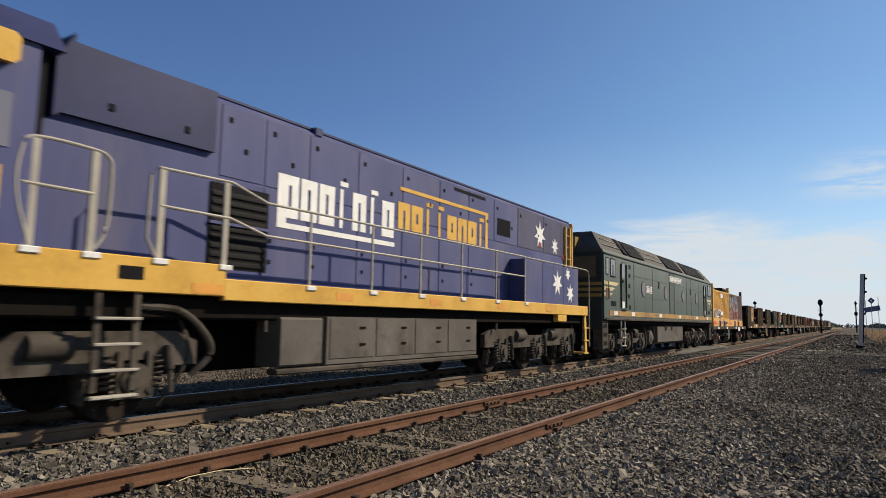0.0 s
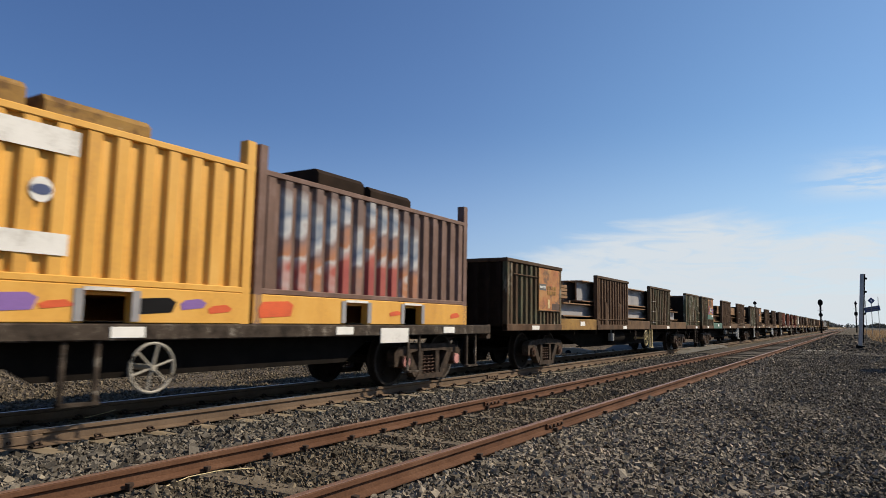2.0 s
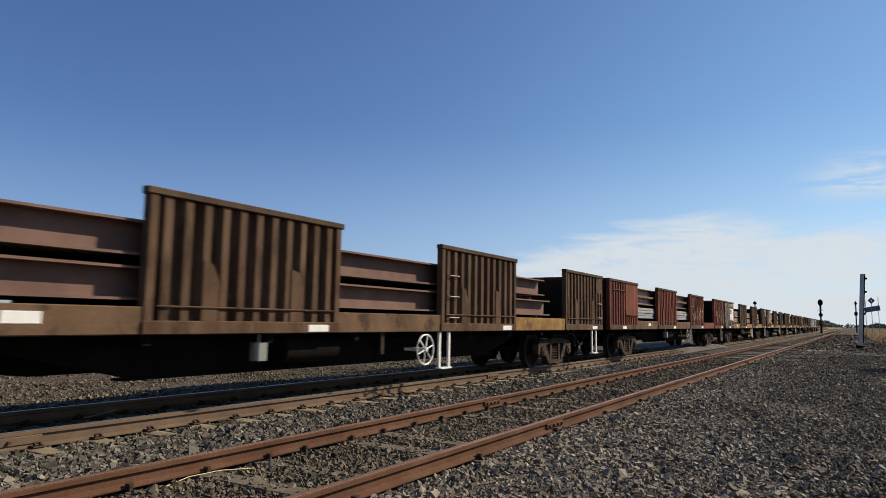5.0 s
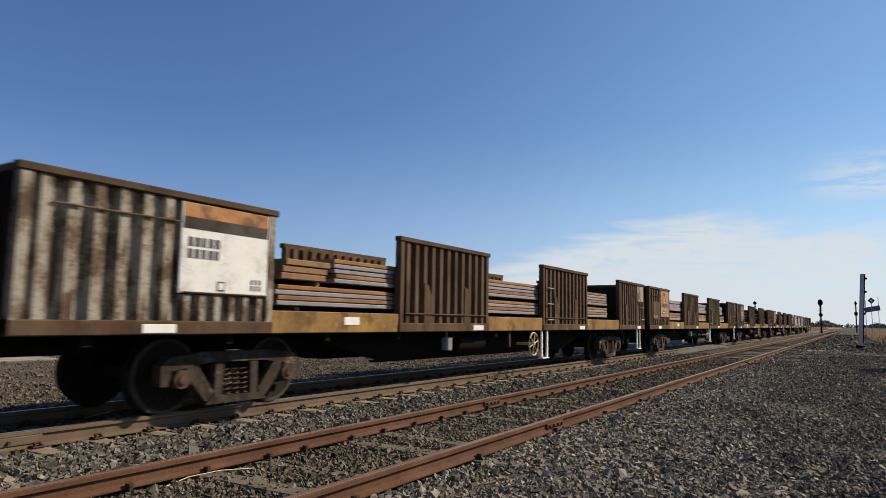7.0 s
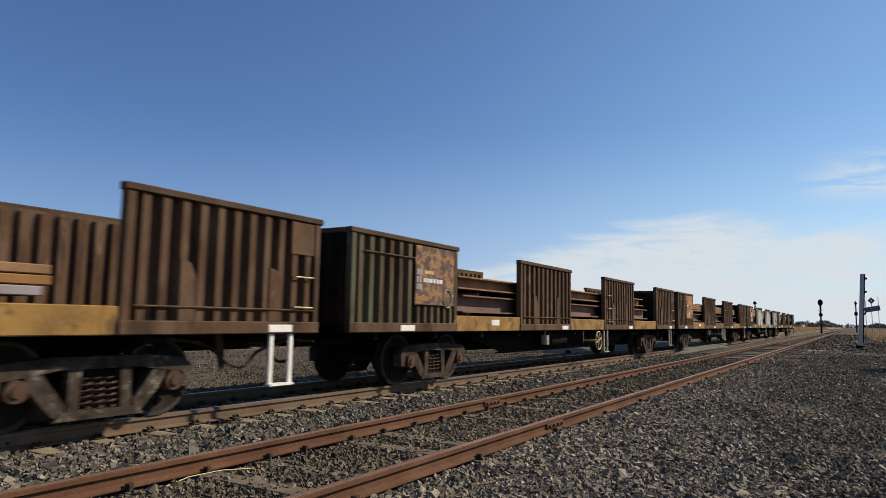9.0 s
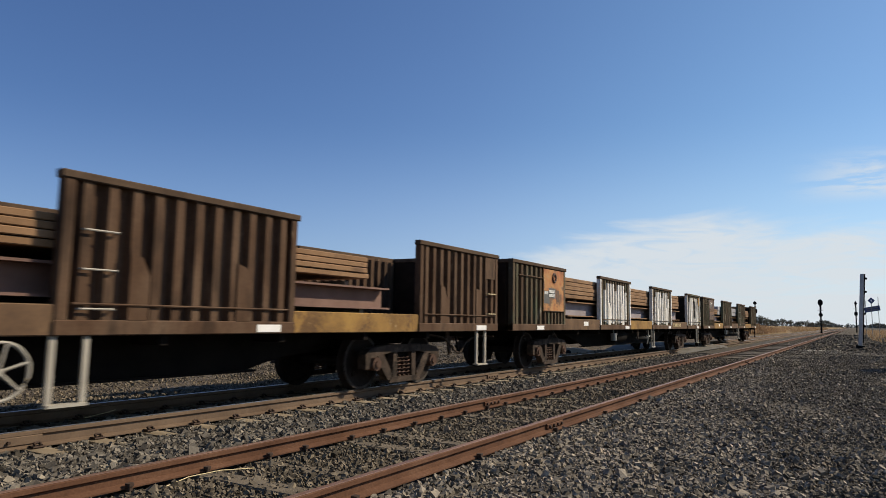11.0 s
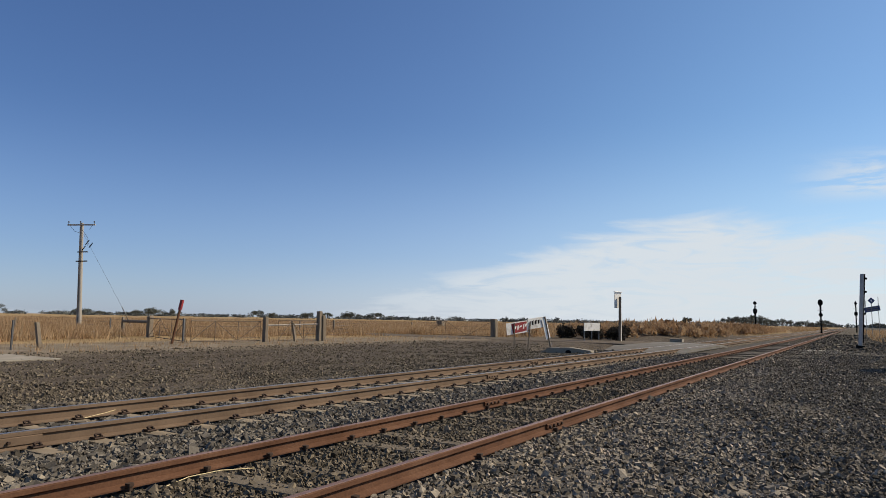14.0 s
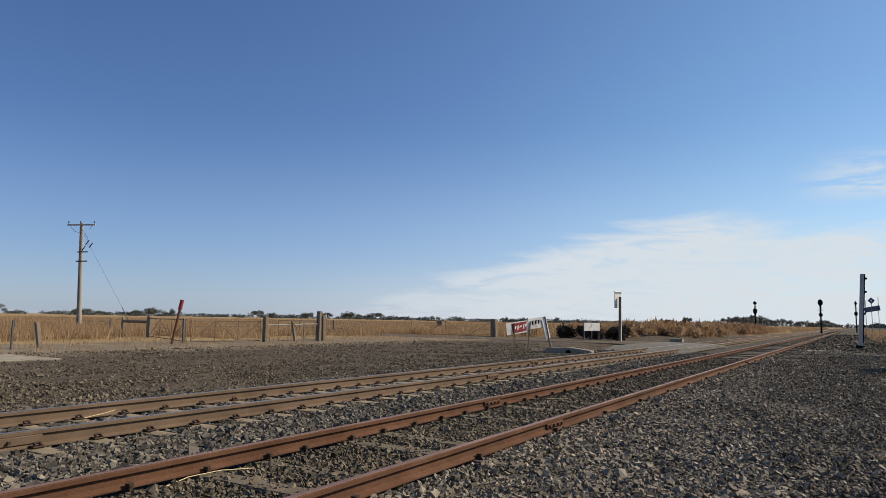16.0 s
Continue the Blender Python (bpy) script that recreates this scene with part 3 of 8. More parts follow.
def ground_material():
    """Gravel near the tracks, brown dirt on the cess, straw-coloured field beyond."""
    m = bpy.data.materials.new("ground")
    m.use_nodes = True
    nt = m.node_tree
    nodes, link = nt.nodes, nt.links.new
    bsdf = nodes["Principled BSDF"]
    bsdf.inputs["Roughness"].default_value = 0.95
    bsdf.inputs["Specular IOR Level"].default_value = 0.1
    co = nodes.new("ShaderNodeTexCoord")
    sep = nodes.new("ShaderNodeSeparateXYZ")
    link(co.outputs["Object"], sep.inputs[0])

    def tex(scale, detail=5.0, rough=0.6):
        n = nodes.new("ShaderNodeTexNoise")
        n.inputs["Scale"].default_value, n.inputs["Detail"].default_value, n.inputs["Roughness"].default_value = scale, detail, rough
        link(co.outputs["Object"], n.inputs["Vector"])
        return n.outputs[0]

    def colours(src, stops):
        r = nodes.new("ShaderNodeValToRGB")
        e = r.color_ramp.elements
        while len(e) < len(stops):
            e.new(0.5)
        for el, (p, c) in zip(e, stops):
            el.position, el.color = p, (*c, 1)
        link(src, r.inputs[0])
        return r.outputs[0]

    def step(src, lo, hi):
        r = nodes.new("ShaderNodeMapRange")
        r.inputs[1].default_value, r.inputs[2].default_value = lo, hi
        link(src, r.inputs[0])
        return r.outputs[0]

    def op(kind, a, b):
        n = nodes.new("ShaderNodeMath")
        n.operation = kind
        for i, v in enumerate((a, b)):
            if isinstance(v, (int, float)):
                n.inputs[i].default_value = v
            else:
                link(v, n.inputs[i])
        return n.outputs[0]

    def mix(f, a, b):
        n = nodes.new("ShaderNodeMix")
        n.data_type = "RGBA"
        link(f, n.inputs["Factor"])
        link(a, n.inputs["A"])
        link(b, n.inputs["B"])
        return n.outputs["Result"]
    vor = nodes.new("ShaderNodeTexVoronoi")
    vor.inputs["Scale"].default_value = 17.0
    link(co.outputs["Object"], vor.inputs["Vector"])
    sepc = nodes.new("ShaderNodeSeparateColor")
    link(vor.outputs["Color"], sepc.inputs[0])
    gravel = colours(sepc.outputs[0], ((0.0, (0.022, 0.019, 0.016)), (0.55, (0.066, 0.058, 0.048)), (0.85, (0.140, 0.124, 0.102)), (1.0, (0.28, 0.245, 0.20))))
    dark = colours(tex(0.5), ((0.3, (0.060, 0.049, 0.037)), (0.7, (0.14, 0.115, 0.088))))
    gravel = mix(op("MULTIPLY", step(tex(0.35), 0.35, 0.7), 0.65), gravel, dark)
    dirt = colours(tex(1.2), ((0.3, (0.046, 0.036, 0.026)), (0.5, (0.086, 0.068, 0.050)), (0.7, (0.14, 0.112, 0.082))))
    dirt = mix(op("MULTIPLY", step(tex(14.0), 0.4, 0.7), 0.5), dirt, gravel)
    track = colours(tex(0.6), ((0.3, (0.145, 0.115, 0.080)), (0.7, (0.25, 0.205, 0.148))))
    straw = colours(tex(0.12), ((0.3, (0.20, 0.135, 0.062)), (0.7, (0.36, 0.26, 0.135))))
    soil = colours(tex(2.0), ((0.3, (0.042, 0.035, 0.025)), (0.5, (0.074, 0.062, 0.045)), (0.7, (0.120, 0.102, 0.074))))
    soil = mix(op("MULTIPLY", step(tex(9.0), 0.45, 0.7), 0.5), soil, gravel)
    lane = op("ADD", op("ADD", sep.outputs[0], op("MULTIPLY", sep.outputs[1], 0.08)), op("MULTIPLY", op("SUBTRACT", tex(0.8), 0.5), 2.0))
    gravel = mix(step(lane, -0.7, 0.4), gravel, soil)
    wob = op("MULTIPLY", op("SUBTRACT", tex(0.25), 0.5), 5.0)
    x = op("ADD", sep.outputs[0], wob)
    c = mix(step(x, -9.5, -12.5), gravel, dirt)
    c = mix(step(x, -23.5, -26.5), c, track)
    c = mix(step(x, -33.0, -36.0), c, straw)
    far = step(op("ADD", sep.outputs[1], op("MULTIPLY", wob, 3.0)), 95.0, 130.0)
    c = mix(op("MULTIPLY", op("MULTIPLY", far, 0.75), step(sep.outputs[0], -10.5, -13.0)), c, straw)
    link(c, bsdf.inputs["Base Color"])
    b = nodes.new("ShaderNodeBump")
    b.inputs["Strength"].default_value, b.inputs["Distance"].default_value = 0.9, 0.04
    link(op("ADD", vor.outputs["Distance"], tex(30.0)), b.inputs["Height"])
    link(b.outputs[0], bsdf.inputs["Normal"])
    return m


def rail_outline(w=0.070, h=0.17, foot=0.146):
    """Right half then left half of a flat-bottomed rail, head top at 0."""
    half = [(0.0, -h), (foot / 2, -h), (foot / 2, -h + 0.012), (0.012, -h + 0.032), (0.0085, -0.055), (w / 2, -0.040), (w / 2, -0.008), (w / 2 - 0.010, 0.0)]
    return half + [(-a, b) for a, b in half[::-1] if a > 0]


def track(name, xc, gauge, top, h, side, head, label):
    base = thing(name, label, "railway track", "tracks")
    base["kind"] = "structure"
    ys = [-60.0, 1500.0]
    for s in (-1, 1):
        o = Shape()
        o.prism([(a + xc + s * gauge / 2, b + top) for a, b in rail_outline(h=h)], "y", ys[0], ys[1])
        part("rail", o, side, base)
        o = Shape()
        o.prism([(xc + s * gauge / 2 + a, top + b) for a, b in ((-0.030, 0.0005), (0.030, 0.0005), (0.026, 0.003), (-0.026, 0.003))], "y", ys[0], ys[1])
        part("rail_head", o, head, base, "worn running surface of the rail")
    return base


def ballast_bed():
    """The raised stone beds of both tracks as one long strip across, lumpy in height."""
    xs = np.concatenate([np.arange(XM - 2.6, XN + 1.5, 0.12)])
    ys = np.concatenate([np.arange(-6, 40, 0.25), np.arange(40, 120, 1.0), np.arange(120, 1500, 40.0)])
    gx, gy = np.meshgrid(xs, ys)
    z = np.full(gx.shape, -0.045)
    z = z - 0.25 * smooth(XM - 1.7, XM - 2.6, gx) - 0.25 * smooth(XN + 1.05, XN + 1.45, gx)
    near = gy < 45
    for i, j in zip(*np.nonzero(near)):
        z[i, j] += 0.022 * noise.noise((gx[i, j] * 2.5, gy[i, j] * 2.5, 1.0)) + 0.010 * noise.noise((gx[i, j] * 7, gy[i, j] * 7, 2.0))
    nx, ny = len(xs), len(ys)
    idx = np.arange(nx * ny).reshape(ny, nx)
    faces = np.stack([idx[:-1, :-1], idx[:-1, 1:], idx[1:, 1:], idx[1:, :-1]], -1).reshape(-1, 4)
    me = bpy.data.meshes.new("ballast_bed")
    me.from_pydata(np.stack([gx, gy, z], -1).reshape(-1, 3).tolist(), [], faces.tolist())
    me.shade_smooth()
    me.materials.append(M["ballast"])
    ob = new("ballast_bed", me)
    return tagged(ob, "bed of crushed grey-blue ballast under both tracks", "ballast", kind="structure")


ground = build_ground()
bed = ballast_bed()
main_track = track("main_track", XM, 1.505, RT_M, 0.17, "rail_side", "rail_shine", "main line of polished rails on concrete sleepers")
side_track = track("side_track", XN, 1.67, RT_N, 0.145, "rail_rust", "rail_dull", "rusty second track on old timber sleepers")


# ---- train: shared pieces ----
def wheel_mesh(r):
    s = Shape()
    prof = [(0.0, 0.09), (0.02, 0.10), (0.03, r * 0.45), (0.01, r * 0.86), (-0.005, r * 0.93), (-0.005, r), (0.11, r), (0.135, r + 0.028), (0.15, r + 0.02), (0.15, r * 0.86), (0.10, r * 0.80), (0.09, r * 0.35), (0.10, 0.0)]
    n = 28
    verts, faces = [], []
    for a, rr in prof:
        for y, z in ring(n, rr):
            verts.append((-a, y, z))
    for i in range(len(prof) - 1):
        for k in range(n):
            m = (k + 1) % n
            faces.append((i * n + k, i * n + m, (i + 1) * n + m, (i + 1) * n + k))
    faces.append(tuple(range(n))[::-1])
    s.add(verts, faces)
    for k in range(4):  # shallow bosses on the web
        a = math.pi / 2 * k + 0.4
        cy, cz = math.cos(a) * r * 0.62, math.sin(a) * r * 0.62
        s.box(-0.02, 0.018, cy - 0.03, cy + 0.03, cz - 0.03, cz + 0.03)
    return s


def wheelset_mesh(r):
    w = wheel_mesh(r)
    s = Shape()
    s.add([(x + 0.80, y, z) for x, y, z in w.v], w.f)
    s.add([(-x - 0.80, y, z) for x, y, z in w.v], [f[::-1] for f in w.f])
    s.tube([(-1.05, 0, 0), (1.05, 0, 0)], 0.075, 10)
    return s.mesh("wheelset")


WHEELS = {}
SPINNERS = []     # (wheelset, radius, place along the line at 0 s)


def coil(x, y, z0, z1, r=0.07, turns=5, wire=0.016):
    pts = []
    for i in range(turns * 10 + 1):
        a = 2 * math.pi * i / 10
        pts.append((x + math.cos(a) * r, y + math.sin(a) * r, z0 + (z1 - z0) * i / (turns * 10)))
    return Shape().tube(pts, wire, 5)


def freight_bogie(parent, yc, r=0.46, base=1.75, u0=0.0, tone="bogie"):
    """Three-piece freight bogie: cast side frames, bolster, springs, wheelsets."""
    key = ("freight", tone)
    b = part("bogie", Shape().cbox(-1.0, 1.0, yc - 0.20, yc + 0.20, 0.44, 0.74, 0.04, "x"), "under", parent, "cast steel freight bogie")
    h = base / 2
    if key not in WHEELS:
        s = Shape()
        # upper chord with dropped ends, diagonals, bottom shelf, columns, pedestal jaws
        s.prism([(-h - 0.26, 0.36), (-h - 0.27, 0.60), (-h - 0.16, 0.70), (-0.55, 0.75), (0.55, 0.75), (h + 0.16, 0.70), (h + 0.27, 0.60), (h + 0.26, 0.36), (h + 0.15, 0.36), (h + 0.13, 0.54), (h - 0.18, 0.58), (0.46, 0.62), (-0.46, 0.62), (-h + 0.18, 0.58), (-h - 0.13, 0.54), (-h - 0.15, 0.36)], "x", -0.085, 0.085)
        for d in (-1, 1):
            s.prism([(d * (h - 0.24), 0.60), (d * (h - 0.08), 0.60), (d * (h - 0.12), 0.44), (d * 0.50, 0.15), (d * 0.40, 0.12), (d * 0.38, 0.26)], "x", -0.08, 0.08)
            s.prism([(d * 0.22, 0.64), (d * 0.34, 0.64), (d * 0.36, 0.14), (d * 0.24, 0.14)], "x", -0.075, 0.075)
        s.prism([(-0.50, 0.10), (0.50, 0.10), (0.42, 0.19), (-0.42, 0.19)], "x", -0.10, 0.10)
        WHEELS[key] = s.mesh("side_frame")
        WHEELS[key].materials.append(M[tone])
        sp = Shape()
        for dy in (-0.14, 0.0, 0.14):
            c = coil(0, dy, 0.20, 0.52, 0.06, 5, 0.014)
            sp.add(c.v, c.f)
        WHEELS["springs"] = sp.mesh("spring_nest")
        WHEELS["springs"].materials.append(M["bogie_rust"])
        ax = Shape()
        ax.prism([(a, b + 0.44) for a, b in ring(12, 0.115)], "x", -0.12, 0.13)
        ax.prism([(a, b + 0.44) for a, b in ring(10, 0.06)], "x", 0.13, 0.155)
        WHEELS["axle_box"] = ax.mesh("axle_box")
        WHEELS["axle_box"].materials.append(M["bogie_rust"])
        w = wheelset_mesh(r)
        w.materials.append(M["wheel"])
        WHEELS["wheelset"] = w
    for sx in (-1, 1):
        turn = Matrix.Identity(4) if sx > 0 else Matrix.Rotation(math.pi, 4, "Z")
        part("side_frame", WHEELS[key], tone, b, at=Matrix.Translation((sx * 1.02, yc, 0)) @ turn)
        part("spring_nest", WHEELS["springs"], "bogie_rust", b, at=Matrix.Translation((sx * 1.02, yc, 0)) @ turn)
        for d in (-1, 1):
            part("axle_box", WHEELS["axle_box"], "bogie_rust", b, at=Matrix.Translation((sx * 1.02, yc + d * h, 0)) @ turn)
    if "rim" not in WHEELS:
        rr = Shape()
        n = 32
        verts = [(0.808, a, c) for a, c in ring(n, r)] + [(0.808, a, c) for a, c in ring(n, r * 0.90)]
        verts += [(0.79, a, c) for a, c in ring(n, r)] + [(0.79, a, c) for a, c in ring(n, r * 0.90)]
        rr.add(verts, [(k, (k + 1) % n, n + (k + 1) % n, n + k) for k in range(n)] + [(2 * n + k, 2 * n + (k + 1) % n, (k + 1) % n, k) for k in range(n)] + [(n + k, n + (k + 1) % n, 3 * n + (k + 1) % n, 3 * n + k) for k in range(n)])
        WHEELS["rim"] = rr.mesh("wheel_rim")
        WHEELS["rim"].materials.append(M["rim"])
    for d in (-1, 1):
        part("wheel_rim", WHEELS["rim"], "rim", b, at=(0, yc + d * h, r))
        w = part("wheelset", WHEELS["wheelset"], "wheel", b, at=(0, yc + d * h, r))
        SPINNERS.append((w, r, u0 + yc + d * h, (0, yc + d * h, r)))
    return b


def coupler(parent, y, d, z=0.88):
    s = Shape()
    s.cbox(-0.08, 0.08, min(y, y + d * 0.32), max(y, y + d * 0.32), z - 0.09, z + 0.09, 0.02, "y")
    s.cbox(-0.16, 0.12, min(y + d * 0.28, y + d * 0.46), max(y + d * 0.28, y + d * 0.46), z - 0.15, z + 0.15, 0.04, "z")
    part("coupler", s, "bogie_rust", parent)
    h = Shape()
    h.tube(bend([(0.35, y, z + 0.02), (0.36, y + d * 0.12, z - 0.05), (0.34, y + d * 0.26, z - 0.32), (0.22, y + d * 0.36, z - 0.38), (0.10, y + d * 0.42, z - 0.26)]), 0.022, 7)
    part("brake_hose", h, "black", parent)


def bars(parent, x, y0, y1, z0, z1, material, rows=1, cols=5, seed=1, name="lettering", fill=0.72):
    """Marks that stand for writing: upright blocks of letter size on a side that faces +x."""
    rnd = random.Random(seed)
    rh = (z1 - z0) / rows
    cw = (y1 - y0) / cols
    for i in range(rows):
        for k in range(cols):
            w = cw * (fill + 0.15 * (rnd.random() - 0.5))
            part(name, Shape().box(x, x + 0.006, y0 + k * cw, y0 + k * cw + w, z0 + i * rh + rh * 0.12, z0 + (i + 1) * rh - rh * 0.12), material, parent)


# ---- open steel wagons ----
WL, PANEL, GAP = 21.75, 3.25, 2.9167
Z_SILL0, Z_SILL1, Z_TOP, XW = 0.98, 1.14, 2.63, 1.42
SHARED = {}


def rib_mesh(pitch, z1):
    """One pressed upright rib: sloped sides, flat crown, proud of the sheet behind."""
    w, t = pitch * 0.31, pitch * 0.19
    return Shape().prism([(-0.086, -w), (-0.086, w), (0.0, t), (0.0, -t)], "z", Z_SILL1 - 0.02, z1)


def panel_ribs(panel, tone, y_from, y_to, n, z1=Z_TOP - 0.08):
    pitch = (y_to - y_from) / n
    for i in range(n):
        t = tone
        if tone == "wagon_white":
            t = "wagon_green"
            if i not in (0, n - 1):
                k = (i * 7) % 4
                lo, hi = Z_SILL1 + (0.03, 0.06, 0.04, 0.09)[k], z1 - (0.10, 0.05, 0.14, 0.07)[(k + i) % 4] - (0.22 if i == 1 or i == n - 2 else 0.0)
                w, c = pitch * 0.31, pitch * 0.19
                coat = shared(("paint_coat", round(pitch, 3), k, (k + i) % 4, z1), lambda: Shape().prism([(-0.060, -w * 0.88), (-0.060, w * 0.88), (0.003, c), (0.003, -c)], "z", lo, hi), "wagon_white")
                part("paint_coat", coat, "wagon_white", panel, at=(0, y_from + (i + 0.5) * pitch, 0))
        me = shared(("rib", t, round(pitch, 3), z1), lambda: rib_mesh(pitch, z1), t)
        part("rib", me, t, panel, at=(0, y_from + (i + 0.5) * pitch, 0))


def shared(key, make, material):
    if key not in SHARED:
        me = make().mesh(key[0])
        me.materials.append(M[material])
        SHARED[key] = me
    return SHARED[key]


def side_panel(wagon, y0, sx, tone, style, plate="plate_orange"):
    """One side panel with its sheet, ribs, posts, top rail, rod and gussets. Local x = 0 is the rib crown."""
    def sheet():
        s = Shape()
        s.box(-0.105, -0.085, 0.05, PANEL - 0.05, Z_SILL1 - 0.05, Z_TOP - 0.05)
        for a in (0.0, PANEL - 0.12):
            s.cbox(-0.11, 0.012, a, a + 0.12, Z_SILL0 + 0.02, Z_TOP - 0.06, 0.012, "z")
        return s

    def rail():
        s = Shape()
        s.cbox(-0.10, 0.03, -0.03, PANEL + 0.03, Z_TOP - 0.085, Z_TOP, 0.012, "y")
        return s

    def bottom():
        s = Shape()
        s.cbox(-0.10, 0.02, 0.0, PANEL, Z_SILL0, Z_SILL1, 0.012, "y")
        return s
    turn = Matrix.Translation((sx * XW, y0, 0)) @ (Matrix.Identity(4) if sx > 0 else Matrix.Translation((0, PANEL, 0)) @ Matrix.Rotation(math.pi, 4, "Z"))
    base_tone = tone
    p = part("side_panel", shared(("side_panel", style, base_tone), sheet, base_tone), base_tone, wagon, at=turn)
    part("top_rail", shared(("top_rail", "wagon"), rail, "top_rail"), "top_rail", p)
    part("bottom_rail", shared(("bottom_rail", "wagon"), bottom, "wagon"), "wagon", p)
    if sx < 0:
        me = shared(("rib", "inner", tone), lambda: Shape().prism([(-0.108, -0.085), (-0.108, 0.085), (-0.165, 0.05), (-0.165, -0.05)], "z", Z_SILL1, Z_TOP - 0.1), tone)
        for i in range(12):
            part("rib", me, tone, p, at=(0, 0.22 + i * (PANEL - 0.44) / 11, 0))
    if style == "front":
        panel_ribs(p, tone, 0.12, 1.76, 6)
        panel_ribs(p, tone, 1.80, PANEL - 0.12, 6, 1.45)
    else:
        panel_ribs(p, tone, 0.12, PANEL - 0.12, 11)
    if sx < 0:
        return p

    def rod():
        return Shape().tube([(0.02, 0.15, 1.30), (0.02, PANEL - 0.15, 1.30)], 0.014, 6)
    if style != "front":
        part("tie_rod", shared(("tie_rod", "w"), rod, "wagon"), "wagon", p)
        for f in (0.27, 0.72):
            def gusset():
                return Shape().prism([(-0.12, Z_SILL1), (0.12, Z_SILL1), (0.12, 1.62), (0.02, 1.82), (-0.12, 1.86)], "x", 0.002, 0.016)
            part("gusset", shared(("gusset", tone), gusset, tone), tone, p, at=(0, PANEL * f, 0))
    else:
        part("door_plate", Shape().cbox(-0.02, 0.008, 1.78, PANEL - 0.12, 1.46, Z_TOP - 0.10, 0.006, "z"), plate, p, "patchy painted steel plate")
        part("tie_rod", Shape().tube([(0.02, 0.30, 2.28), (0.02, 1.75, 2.28)], 0.014, 6), "wagon", p)
        part("tie_rod", Shape().tube([(0.02, 1.82, 1.47), (0.02, PANEL - 0.15, 1.47)], 0.012, 6), "wagon", p)
    return p


def patch(parent, x, y0, y1, z0, z1, material, name="paint_patch"):
    return part(name, Shape().box(x, x + 0.003, y0, y1, z0, z1), material, parent)


